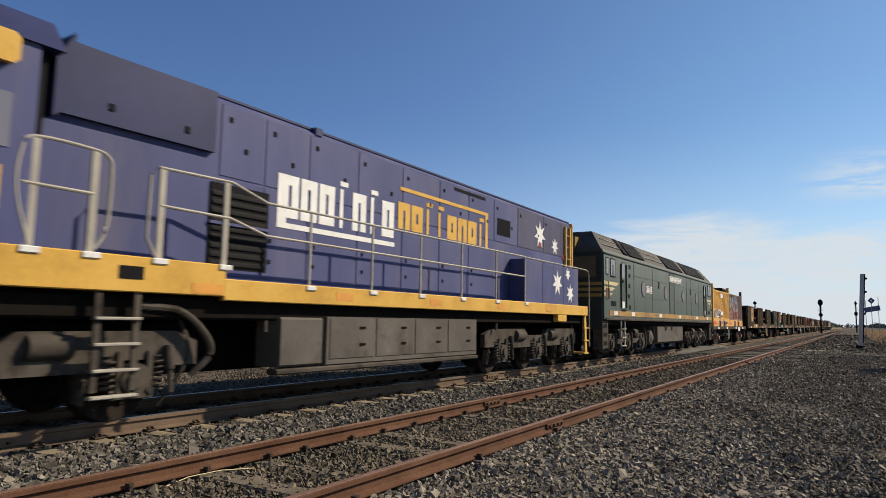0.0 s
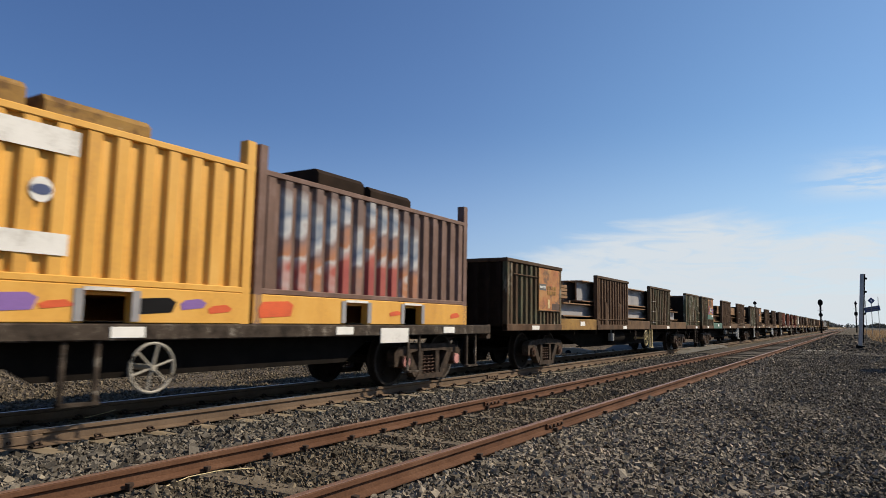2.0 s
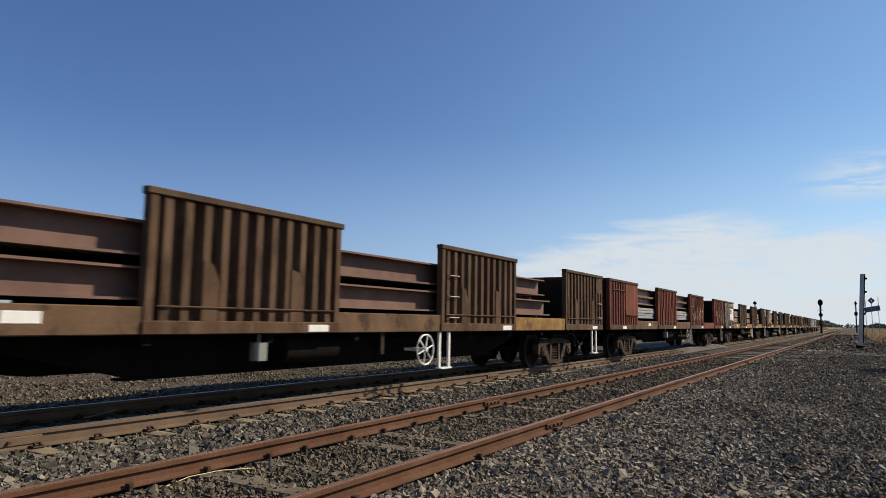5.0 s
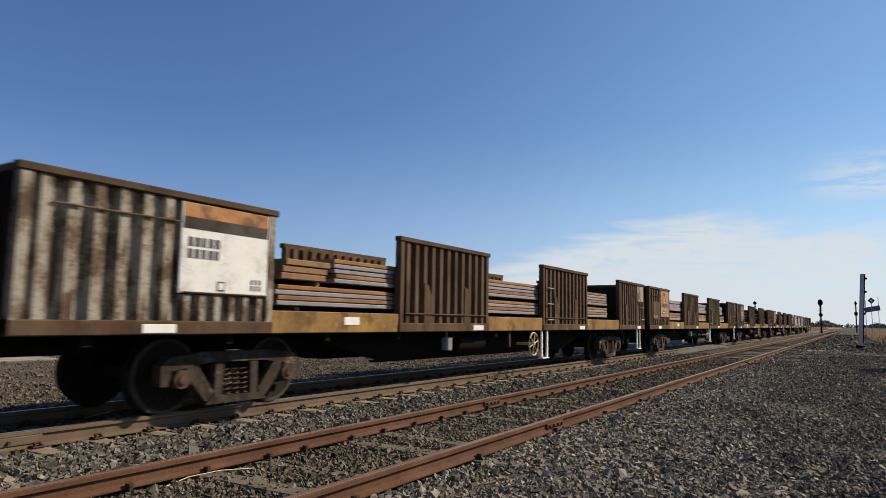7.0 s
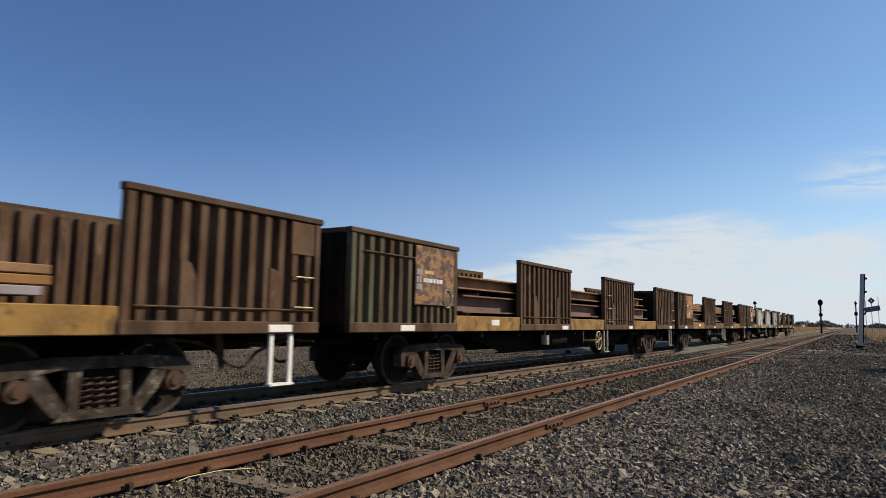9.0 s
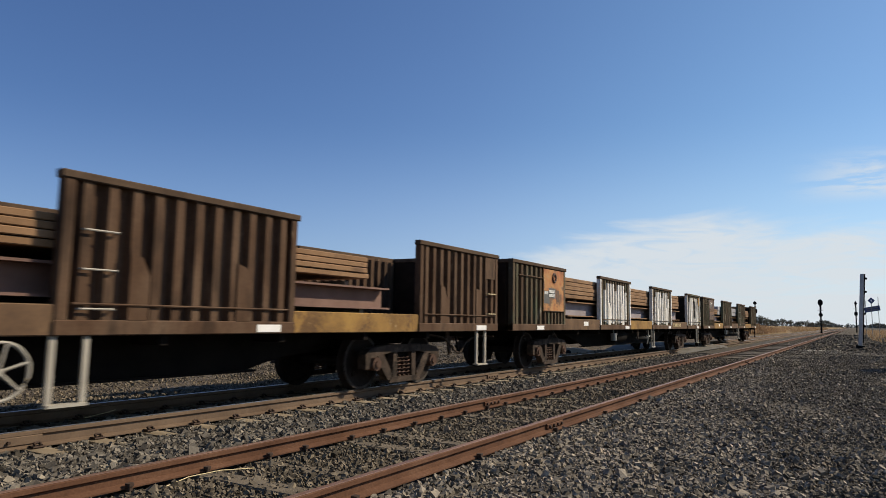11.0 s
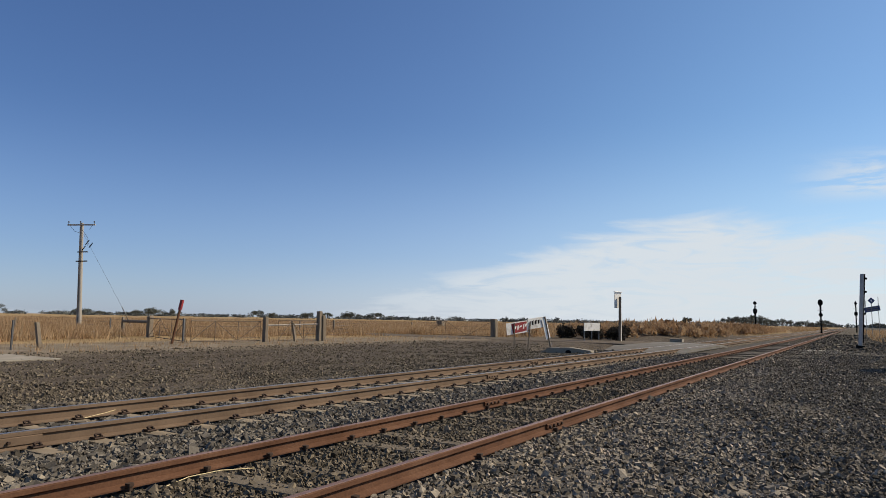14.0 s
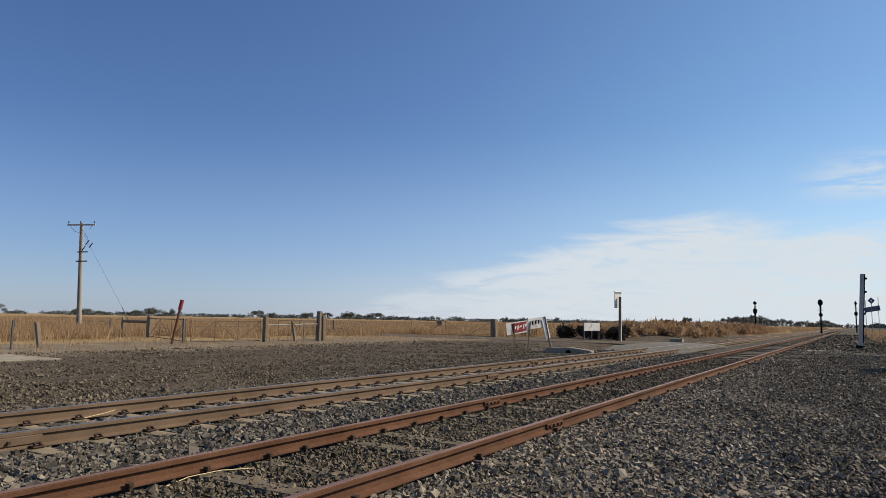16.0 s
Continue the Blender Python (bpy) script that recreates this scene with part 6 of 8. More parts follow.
    # hand rails
    for y, zt in ((3.22, 2.88), (3.82, 2.88), (4.61, 2.86), (5.52, 2.88), (7.05, 2.71), (8.5, 2.71), (9.92, 2.72), (11.4, 2.72), (12.9, 2.73), (14.4, 2.73)):
        zb = 1.80 if y < 5.53 else 1.62
        wide = 0.045 if y < 6 else 0.022
        part("rail_post", Shape().cbox(1.39, 1.42, y - wide + o, y + wide + o, zb, zt, 0.008, "z"), "rail_steel", w)
        part("post_foot", Shape().cbox(1.37, 1.47, y - 0.09 + o, y + 0.09 + o, zb - 0.04, zb + 0.03, 0.01, "y"), "plate_white", w)
    def rr(pts):
        return Shape().tube(bend([(1.41, y + o, z) for y, z in pts], 4) if len(pts) > 8 else [(1.41, y + o, z) for y, z in pts], 0.019, 7)
    part("hand_rail", rr([(3.22, 1.85), (3.08, 2.35), (3.10, 2.75), (3.22, 2.89), (3.80, 2.89), (3.95, 2.84), (4.0, 2.70), (3.98, 2.1), (3.86, 1.86)]), "rail_steel", w)
    part("hand_rail", rr([(3.12, 2.43), (3.82, 2.43)]), "rail_steel", w)
    part("hand_rail", rr([(4.56, 1.86), (4.45, 2.05), (4.46, 2.75), (4.56, 2.86), (5.6, 2.88), (6.2, 2.71), (14.4, 2.73)]), "rail_steel", w)
    part("hand_rail", rr([(4.6, 2.43), (5.6, 2.42), (6.2, 2.27), (14.4, 2.26)]), "rail_steel", w)
    # cab
    cab = part("cab", Shape().prism([(-1.42, 1.82), (1.42, 1.82), (1.42, 3.80), (1.15, 4.12), (-1.15, 4.12), (-1.42, 3.80)], "y", 0.9 + o - 2.2, 3.2 + o), "nr_blue", w)
    part("cab_window", Shape().cbox(1.42, 1.428, 2.2 + o, 2.98 + o, 2.72, 3.24, 0.005, "z"), "window", cab)
    part("cab_roof", Shape().prism([(-1.46, 3.78), (1.46, 3.78), (1.18, 4.14), (-1.18, 4.14)], "y", 0.9 + o - 2.2, 3.42 + o), "nr_blue_dark", cab)
    part("cab_door_gap", Shape().box(-1.30, 1.30, 3.2 + o, 3.32 + o, 1.8, 3.8), "black", cab)
    part("cab_stripe", Shape().box(1.421, 1.427, 0.2 + o, 2.93 + o, 1.85, 2.55), "nr_yellow", cab)
    part("horn_cover", Shape().cbox(1.42, 1.50, 2.70 + o, 2.98 + o, 3.50, 3.80, 0.05, "x"), "nr_yellow", cab)
    # fuel tank
    X = 1.38
    tank = part("fuel_tank", Shape().prism([(-X, 1.22), (X, 1.22), (X, 0.52), (X - 0.2, 0.42), (-X + 0.2, 0.42), (-X, 0.52)], "y", 7.5 + o, 12.08 + o), "tank_grey", w)
    for k in range(4):
        part("tank_panel", Shape().cbox(X - 0.01, X + 0.012, 7.56 + k * 1.13 + o, 8.64 + k * 1.13 + o, 0.60, 1.20, 0.008, "z"), "tank_grey", tank)
        for z in (1.04, 0.78):
            part("tank_handle", Shape().box(X + 0.012, X + 0.024, 8.26 + k * 1.13 + o, 8.40 + k * 1.13 + o, z, z + 0.035), "under", tank)
    part("battery_box", Shape().cbox(0.9, X, 6.57 + o, 7.40 + o, 0.52, 1.20, 0.03, "y"), "tank_grey", w)
    part("tank_skirt", Shape().cbox(1.2, X + 0.03, 6.5 + o, 12.1 + o, 0.42, 0.50, 0.02, "y"), "loco_grey", w)
    for yc in (2.6, 15.6):
        loco_bogie(w, yc + o, u0)
    part("access_ladder", Shape().box(1.38, 1.42, 3.92 + o, 3.99 + o, 0.40, 1.44).box(1.38, 1.42, 4.36 + o, 4.43 + o, 0.40, 1.44), "loco_grey", w)
    for k in range(4):
        part("rung", Shape().cbox(1.36, 1.46, 3.92 + o, 4.43 + o, 0.33 + k * 0.27, 0.365 + k * 0.27, 0.008, "y"), "rail_steel", w)
    part("pipe", Shape().tube(bend([(1.30, 4.5 + o, 1.30), (1.33, 5.0 + o, 1.25), (1.33, 5.35 + o, 1.0), (1.33, 5.45 + o, 0.75), (1.25, 5.25 + o, 0.5)]), 0.045, 8), "loco_grey", w)
    part("pipe", Shape().tube(bend([(1.25, 5.0 + o, 1.28), (1.25, 6.2 + o, 1.28), (1.25, 6.38 + o, 1.22), (1.25, 6.40 + o, 1.0)]), 0.03, 8), "loco_grey", w)
    part("pipe", Shape().tube(bend([(1.25, 13.2 + o, 1.0), (1.25, 13.3 + o, 1.3), (1.25, 13.6 + o, 1.36), (1.25, 15 + o, 1.36)]), 0.03, 8), "loco_grey", w)
    coupler(w, 18.7 + o, 1)


def loco_green(u0=20.2, L=18.6):
    w = thing("green_locomotive", "faded green full-width diesel locomotive with yellow stripe", "locomotive", "locomotives", at=(XM, u0, RT_M))
    MOVERS.append((w, u0, (XM, 0.0, RT_M)))
    X = 1.42
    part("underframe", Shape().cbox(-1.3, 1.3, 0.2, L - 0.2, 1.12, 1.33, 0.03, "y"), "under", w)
    # same added black filler, closing the view under the body like shade
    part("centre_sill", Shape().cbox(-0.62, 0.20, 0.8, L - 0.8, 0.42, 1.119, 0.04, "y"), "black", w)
    prof = [(-X, 1.31), (X, 1.31), (X, 3.40), (X - 0.06, 3.52), (-X + 0.06, 3.52), (-X, 3.40)]
    body = part("body", Shape().prism(prof, "y", 0.06, L - 0.06), "g_green", w)
    # roof: two slopes and a flat crown, with raked ends
    r = Shape()
    a, b = [(-X + 0.04, 3.50), (X - 0.04, 3.50), (0.86, 4.16), (-0.86, 4.16)], None
    ys = (0.0, 0.55, L - 0.55, L)
    rows = []
    for y, k in zip(ys, (0.12, 1, 1, 0.12)):
        rows.append([(-X + 0.04, y, 3.44), (X - 0.04, y, 3.44), (X - 0.04 - 0.52 * k, y, 3.50 + 0.66 * k), (-(X - 0.04 - 0.52 * k), y, 3.50 + 0.66 * k)])
    verts = [p for row in rows for p in row]
    faces = [(0, 1, 2, 3), (12, 15, 14, 13)]
    for i in range(3):
        for j in range(4):
            m = (j + 1) % 4
            faces.append((i * 4 + j, (i + 1) * 4 + j, (i + 1) * 4 + m, i * 4 + m))
    r.add(verts, faces)
    part("roof", r, "g_roof", w)
    part("gutter", Shape().cbox(X - 0.03, X + 0.03, 0.1, L - 0.1, 3.37, 3.42, 0.008, "y"), "g_seam", w)

    def slope(y0, y1, lo=0.12, hi=0.97, rise=0.02):
        """A slab lying on the near roof slope."""
        s = Shape()
        A, B = Vector((X - 0.04, 0, 3.50)), Vector((0.86, 0, 4.16))
        nrm = Vector((0.66, 0, 0.52)).normalized()
        p0, p1 = A.lerp(B, lo), A.lerp(B, hi)
        pts = [(p0 + nrm * rise), (p1 + nrm * rise), (p1 - nrm * 0.05), (p0 - nrm * 0.05)]
        s.prism([(p.x, p.z) for p in pts], "y", y0, y1)
        return s
    for y0, y1 in ((2.6, 3.05), (3.3, 5.2), (8.9, 11.8), (12.7, 17.1)):
        v = part("roof_vent", slope(y0, y1), "signal_black", w, "black roof grille")
        n = int((y1 - y0) / 0.35)
        for k in range(n):
            part("vent_bar", slope(y0 + (k + 0.3) * (y1 - y0) / n, y0 + (k + 0.3) * (y1 - y0) / n + 0.03, 0.12, 0.97, 0.028), "black", v)
    for y in (13.4, 14.7, 16.0):
        part("roof_fan", Shape().prism([(a, b + y) for a, b in ring(20, 0.55)], "z", 4.16, 4.28), "under", w)
    for y0, y1 in ((0.7, 2.5), (5.4, 8.8), (17.2, L - 0.6)):
        for f in (0.35, 0.68):
            part("roof_strap", slope(y0, y1, f, f + 0.018, 0.012), "galv", w)
    part("exhaust", Shape().cbox(-0.2, 0.2, 6.2, 6.6, 4.15, 4.32, 0.04, "z"), "under", w)
    # painted stripe along the sill
    st = part("side_stripe", Shape().cbox(X - 0.01, X + 0.012, 0.55, L - 0.25, 1.42, 1.60, 0.004, "y"), "g_stripe", w, "worn yellow stripe")
    part("sill_ledge", Shape().cbox(X - 0.05, X + 0.03, 0.2, L - 0.1, 1.28, 1.36, 0.012, "y"), "loco_grey", w)
    for y in (1.0, 3.0, 6.9, 10.4, 14.2, 16.9):
        part("reflector", Shape().box(X + 0.012, X + 0.016, y, y + 0.42, 1.45, 1.58), "plate_white", st)
    # sheet seams
    for y in (3.36, 5.93, 8.70, 9.60, 12.1, 13.1, 14.9):
        part("seam", Shape().cbox(X - 0.005, X + 0.010, y, y + 0.035, 1.62, 3.36, 0.004, "z"), "g_seam", body)
    for y0, y1 in ((3.4, 8.66), (9.64, 16.0)):
        for z in (2.86, 2.14):
            part("seam", Shape().box(X, X + 0.005, y0, y1, z, z + 0.018), "g_seam", body)
    # portholes
    for y in (4.62, 8.05, 11.35, 14.35):
        s = Shape().prism([(y + a, 2.47 + b) for a, b in ring(28, 0.29)], "x", X, X + 0.016)
        q = part("porthole_rim", s, "g_seam", body)
        part("porthole", Shape().prism([(y + a, 2.47 + b) for a, b in ring(28, 0.255)], "x", X + 0.0165, X + 0.022), "porthole", q)
    # square openings
    for y, z in ((2.86, 3.14), (2.84, 2.84), (2.82, 2.48), (2.74, 2.12), (2.86, 1.74)):
        part("body_opening", Shape().box(X - 0.005, X + 0.004, y - 0.11, y + 0.11, z - 0.07, z + 0.07), "black", body)
    for y in (6.95, 13.0):
        part("body_opening", Shape().box(X, X + 0.004, y - 0.10, y + 0.10, 2.62, 2.88), "black", body)
        part("hinged_flap", Shape().box(X + 0.004, X + 0.03, y - 0.10, y + 0.06, 2.60, 2.68), "g_green", body)
    # recessed engine-room door
    part("body_door", Shape().cbox(X - 0.005, X + 0.012, 8.78, 9.56, 1.66, 3.34, 0.006, "z"), "g_green", body)
    part("door_shadow", Shape().box(X + 0.002, X + 0.02, 9.57, 9.64, 1.62, 3.36), "g_seam", body)
    # name plates as bars
    for y0, y1, z0, z1, n in ((5.02, 5.80, 2.36, 2.58, 4), (8.72, 11.0, 3.00, 3.20, 11)):
        part("name_plate", Shape().box(X + 0.013, X + 0.017, y0 - 0.02, y1 + 0.02, z0 - 0.02, z1 + 0.02), "plate_white", body)
        part("plate_field", Shape().box(X + 0.0171, X + 0.0185, y0 + 0.01, y1 - 0.01, z0 + 0.012, z1 - 0.012), "loco_grey", body)
        bars(body, X + 0.019, y0 + 0.05, y1 - 0.02, z0 + 0.0, z1 - 0.0, "plate_white", 1, n, 4, fill=0.80)
    # cab at each end: door, windows, wing device
    for flip in (False, True):
        def Y(y):
            return L - y if flip else y
        def span(a, b):
            return (min(Y(a), Y(b)), max(Y(a), Y(b)))
        a0, a1 = span(1.86, 2.34)
        d = part("cab_door", Shape().cbox(X - 0.03, X + 0.006, a0, a1, 1.66, 3.26, 0.006, "z"), "g_green", body)
        part("door_window", Shape().cbox(X + 0.004, X + 0.012, a0 + 0.08, a1 - 0.08, 2.70, 3.20, 0.004, "z"), "window", d)
        for y in (1.78, 2.36):
            part("door_rail", Shape().cbox(X + 0.0, X + 0.05, *span(y, y + 0.05), 1.70, 3.18, 0.01, "z"), "g_seam", d)
        part("door_handle", Shape().box(X + 0.006, X + 0.05, a0 + 0.05, a0 + 0.16, 2.56, 2.63), "black", d)
        part("kick_plate", Shape().box(X + 0.007, X + 0.011, a0 + 0.06, a1 - 0.10, 1.70, 1.92), "plate_white", d)
        part("door_step", Shape().box(X - 0.02, X + 0.03, a0, a1, 1.60, 1.65), "black", d)
        a0, a1 = span(0.66, 1.20)
        f = part("cab_window", Shape().cbox(X - 0.005, X + 0.014, a0, a1, 2.68, 3.28, 0.006, "z"), "black", body)
        part("pane", Shape().cbox(X + 0.012, X + 0.018, a0 + 0.05, a1 - 0.05, 2.72, 3.24, 0.004, "z"), "window", f)
        part("seat_back", Shape().cbox(X + 0.010, X + 0.022, *span(0.86, 0.98), 2.72, 3.06, 0.005, "z"), "loco_grey", f)
        a0, a1 = span(0.22, 0.50)
        f = part("quarter_window", Shape().cbox(X - 0.005, X + 0.012, a0, a1, 2.72, 3.28, 0.006, "z"), "black", body)
        part("pane", Shape().cbox(X + 0.010, X + 0.017, a0 + 0.03, a1 - 0.03, 2.75, 3.25, 0.004, "z"), "window", f)
        for k, (e, z) in enumerate(((1.55, 2.46), (1.10, 2.28), (0.85, 2.10))):
            pts = [(Y(0.06), z - 0.055), (Y(e - 0.25), z - 0.055), (Y(e), z + 0.03), (Y(e + 0.05), z + 0.055), (Y(0.06), z + 0.055)]
            part("wing_stripe", Shape().prism(pts, "x", X + 0.001, X + 0.007), "cream", body)
        part("worn_patch", Shape().box(X + 0.007, X + 0.010, *span(0.2, 0.62), 1.95, 2.3), "plate_dark", body)
        part("body_opening", Shape().box(X, X + 0.005, *span(0.72, 1.26), 1.74, 1.90), "black", body)
        part("grab_bar", Shape().tube([(X, Y(0.34), 1.95), (X + 0.06, Y(0.34), 1.97), (X + 0.06, Y(0.34), 2.5), (X, Y(0.34), 2.52)], 0.016, 6), "black", body)
        # nose face
        fy0, fy1 = span(-0.02, 0.08)
        # leading face has its shade in the colour, trailing face the plain green
        part("cab_front", Shape().cbox(-X + 0.04, X - 0.04, fy0, fy1, 1.0, 3.44, 0.03, "z"), "g_nose_shade" if not flip else "g_green", body)
        part("windscreen", Shape().cbox(-1.18, 1.18, *span(-0.035, -0.018), 2.62, 3.30, 0.02, "x"), "nose_glass_reflection" if not flip else "window_dark", body)
        for z in (2.42, 2.24, 2.06):
            part("nose_stripe", Shape().box(-X + 0.05, X - 0.05, *span(-0.03, -0.021), z - 0.05, z + 0.05), "nose_mustard", body)
        part("headlight_box", Shape().cbox(-0.5, 0.5, *span(0.0, 0.4), 3.50, 3.95, 0.04, "x"), "nose_mustard" if not flip else "signal_black", body)
        # steps under the cab
        part("cab_step", Shape().cbox(1.06, 1.36, *span(0.05, 0.60), 0.36, 1.28, 0.04, "y"), "loco_grey", w)
        for k in range(3):
            part("step_hole", Shape().box(1.361, 1.366, *span(0.14, 0.5), 0.50 + k * 0.27, 0.62 + k * 0.27), "black", w)
    s = Shape()
    for e in (1.9, 2.32):
        s.box(1.36, 1.40, e, e + 0.05, 0.42, 1.30)
    part("door_ladder", s, "rail_steel", w)
    for z in (0.42, 0.70, 0.98):
        part("rung", Shape().cbox(1.34, 1.44, 1.9, 2.37, z, z + 0.035, 0.008, "y"), "rail_steel", w)
    part("fuel_tank", Shape().prism([(-1.30, 1.08), (1.30, 1.08), (1.30, 0.46), (1.05, 0.36), (-1.05, 0.36), (-1.30, 0.46)], "y", 7.1, 11.7), "tank_grey", w)
    part("tank_gauge", Shape().box(1.301, 1.31, 8.3, 8.65, 0.92, 1.12).box(1.301, 1.31, 9.4, 9.65, 0.92, 1.08), "black", w)
    part("air_tank", Shape().tube([(0.4, 6.45, 0.66), (1.20, 6.45, 0.66)], 0.27, 18).tube([(1.20, 6.45, 0.66), (1.27, 6.45, 0.66)], 0.24, 18, r1=0.12), "tank_grey", w)
    part("tank_pipe", Shape().tube(bend([(1.10, 6.75, 1.20), (1.22, 6.8, 1.0), (1.22, 6.85, 0.6), (1.10, 6.9, 0.4)]), 0.03, 8), "loco_grey", w)
    for yc in (3.25, L - 3.25):
        loco_bogie(w, yc, u0, base=1.86, style="open")
    coupler(w, 0.1, -1)
    coupler(w, L - 0.1, 1)


loco_blue()
loco_green()


# ---- beyond the line: fence, gate, signs, poles ----
def gz(x, y):
    return float(ground_height(x, y))


def timber_post(x, y, h, w=0.10, lean=(0.0, 0.0), label="weathered grey timber fence post", name="fence_post", material="post_wood", group="fence posts"):
    s = Shape()
    c = w * 0.18
    z0 = -0.25
    pts = [(-w + c, -w), (w - c, -w), (w, -w + c), (w, w - c), (w - c, w), (-w + c, w), (-w, w - c), (-w, -w + c)]
    pts = [(a * 0.5, b * 0.5) for a, b in pts]
    n = len(pts)
    verts = []
    for k, z in enumerate((z0, h * 0.5, h - 0.03, h)):
        t = 1.0 if k < 3 else 0.8
        dx, dy = lean[0] * z, lean[1] * z
        verts += [(a * t + dx + 0.006 * noise.noise((x + k, y, a * 9)), b * t + dy, z) for a, b in pts]
    faces = [tuple(range(n))[::-1], tuple(range(3 * n, 4 * n))]
    for i in range(3):
        for k in range(n):
            m = (k + 1) % n
            faces.append((i * n + k, i * n + m, (i + 1) * n + m, (i + 1) * n + k))
    s.add(verts, faces)
    ob = part(name, s, material, None, at=(x, y, gz(x, y)))
    return tagged(ob, label, "post", group)


timber_post(-29.7, 14.2, 1.23, 0.07, label="thin dark steel fence post on gravel", material="wire")
timber_post(-31.0, 16.0, 1.12, 0.17, (-0.15, -0.09), "leaning weathered timber post beside the track")
timber_post(-49.6, 30.8, 1.25, 0.09, material="wire", label="thin dark steel fence post in dry grass")
timber_post(-46.0, 21.0, 1.2, 0.09, material="wire", label="thin dark steel fence post in dry grass")
timber_post(-52.0, 25.0, 1.2, 0.09, label="thin timber fence post in dry grass")
timber_post(-46.5, 29.9, 1.36, 0.20)
timber_post(-41.1, 28.4, 1.45, 0.34, label="thick timber strainer post by the gateway")
timber_post(-31.7, 24.0, 1.38, 0.10, material="wire", label="dark steel gate post")
timber_post(-30.7, 29.1, 1.54, 0.26, label="square timber gate post")
timber_post(-30.5, 31.5, 1.20, 0.17, (-0.10, -0.14), "leaning timber post by the gate")
timber_post(-30.5, 33.7, 1.98, 0.30, label="tall dark timber gate post")
timber_post(-30.4, 34.0, 1.70, 0.28, (0.0, -0.03), "stout timber post beside the tall one")
timber_post(-48.9, 56.4, 1.30, 0.18)
timber_post(-44.0, 46.0, 1.25, 0.12)
timber_post(-50.9, 74.6, 1.15, 0.18)
timber_post(-50.0, 80.5, 1.45, 0.9, label="broad old timber stump in dry grass", name="tree_stump", group="stumps")
timber_post(-27.8, 54.0, 1.70, 0.50, (0.0, -0.03), "thick round timber strainer post")
timber_post(-31.3, 23.0, 2.15, 0.10, (0.07, 0.16), "slanting dark marker post with a red tip", "marker_post", "rail_rust", "marker posts")
tip = Shape().cbox(-0.10, 0.10, -0.07, 0.07, -0.28, 0.28, 0.02, "z")
ob = part("marker_tip", tip, "red", None, at=Matrix.Translation((-31.3 + 0.07 * 2.1, 23.0 + 0.16 * 2.1, gz(-31.3, 23) + 2.1)) @ Euler((radians(-9), radians(4), 0)).to_matrix().to_4x4())
ob.parent = bpy.data.objects["marker_post"]
ob.matrix_parent_inverse = Matrix.Translation((-31.3, 23.0, gz(-31.3, 23))).inverted()


def fence_rail(a, b, r, name, label, material="post_wood"):
    s = Shape().tube([a, b], r, 8)
    return tagged(part(name, s, material), label, "rail")


fence_rail((-46.5, 29.9, gz(-46, 30) + 1.05), (-41.1, 28.4, gz(-41, 28) + 1.05), 0.11, "fence_rail", "horizontal timber rail between two strainer posts")
fence_rail((-30.7, 29.1, gz(-30, 29) + 1.02), (-30.5, 33.7, gz(-30, 33) + 1.12), 0.045, "fence_rail", "thin pale rail between timber posts", "pole_wood")


def field_gate(x0, y0, x1, y1, h=1.25):
    """Tube-framed wire gate with diagonal stays."""
    z = gz(x0, y0)
    g = thing("field_gate", "galvanised tube farm gate with wire mesh, closed", "gate", "farm gates", at=(x0, y0, z))
    dx, dy = x1 - x0, y1 - y0
    P = lambda t, k: (dx * t, dy * t, k)
    part("gate_frame", Shape().tube([P(0, 0.1), P(0, h), P(1, h), P(1, 0.1)], 0.026, 8, closed=True), "gate_steel", g)
    for a, b in ((0.0, 0.33), (0.66, 0.33), (0.66, 1.0)):
        part("stay", Shape().tube([P(a, 0.12), P(b, h - 0.02)], 0.018, 6), "gate_steel", g)
    part("upright", Shape().tube([P(0.33, 0.1), P(0.33, h)], 0.02, 6), "gate_steel", g)
    part("upright", Shape().tube([P(0.66, 0.1), P(0.66, h)], 0.02, 6), "gate_steel", g)
    for k in range(4):
        part("gate_wire", Shape().tube([P(0, 0.28 + k * 0.22), P(1, 0.28 + k * 0.22)], 0.006, 5), "wire", g)
    return g


field_gate(-41.0, 28.3, -31.8, 24.2, 1.30)
field_gate(-31.6, 24.4, -30.9, 28.9, 1.25)
field_gate(-30.5, 30.0, -30.5, 33.4, 1.35)
field_gate(-37.5, 57.5, -28.2, 54.2, 1.45)

for k, z in enumerate((0.35, 0.65, 0.95, 1.15)):
    fw = Shape().tube([(-75, 36, -0.1 + z), (-49.6, 30.8, -0.16 + z), (-46.5, 29.9, -0.16 + z)], 0.006, 4)
    tagged(part("fence_wire", fw, "wire"), "thin fence wire strung along posts", "wire", "fence wires")
    fw = Shape().tube([(-30.0, 34.3, -0.1 + z), (-36.5, 44, -0.16 + z), (-44, 46.2, -0.16 + z), (-48.9, 56.4, -0.16 + z), (-50.9, 74.6, -0.16 + z), (-52, 130, -0.16 + z)], 0.006, 4)
    tagged(part("fence_wire", fw, "wire"), "thin fence wire strung along posts", "wire", "fence wires")


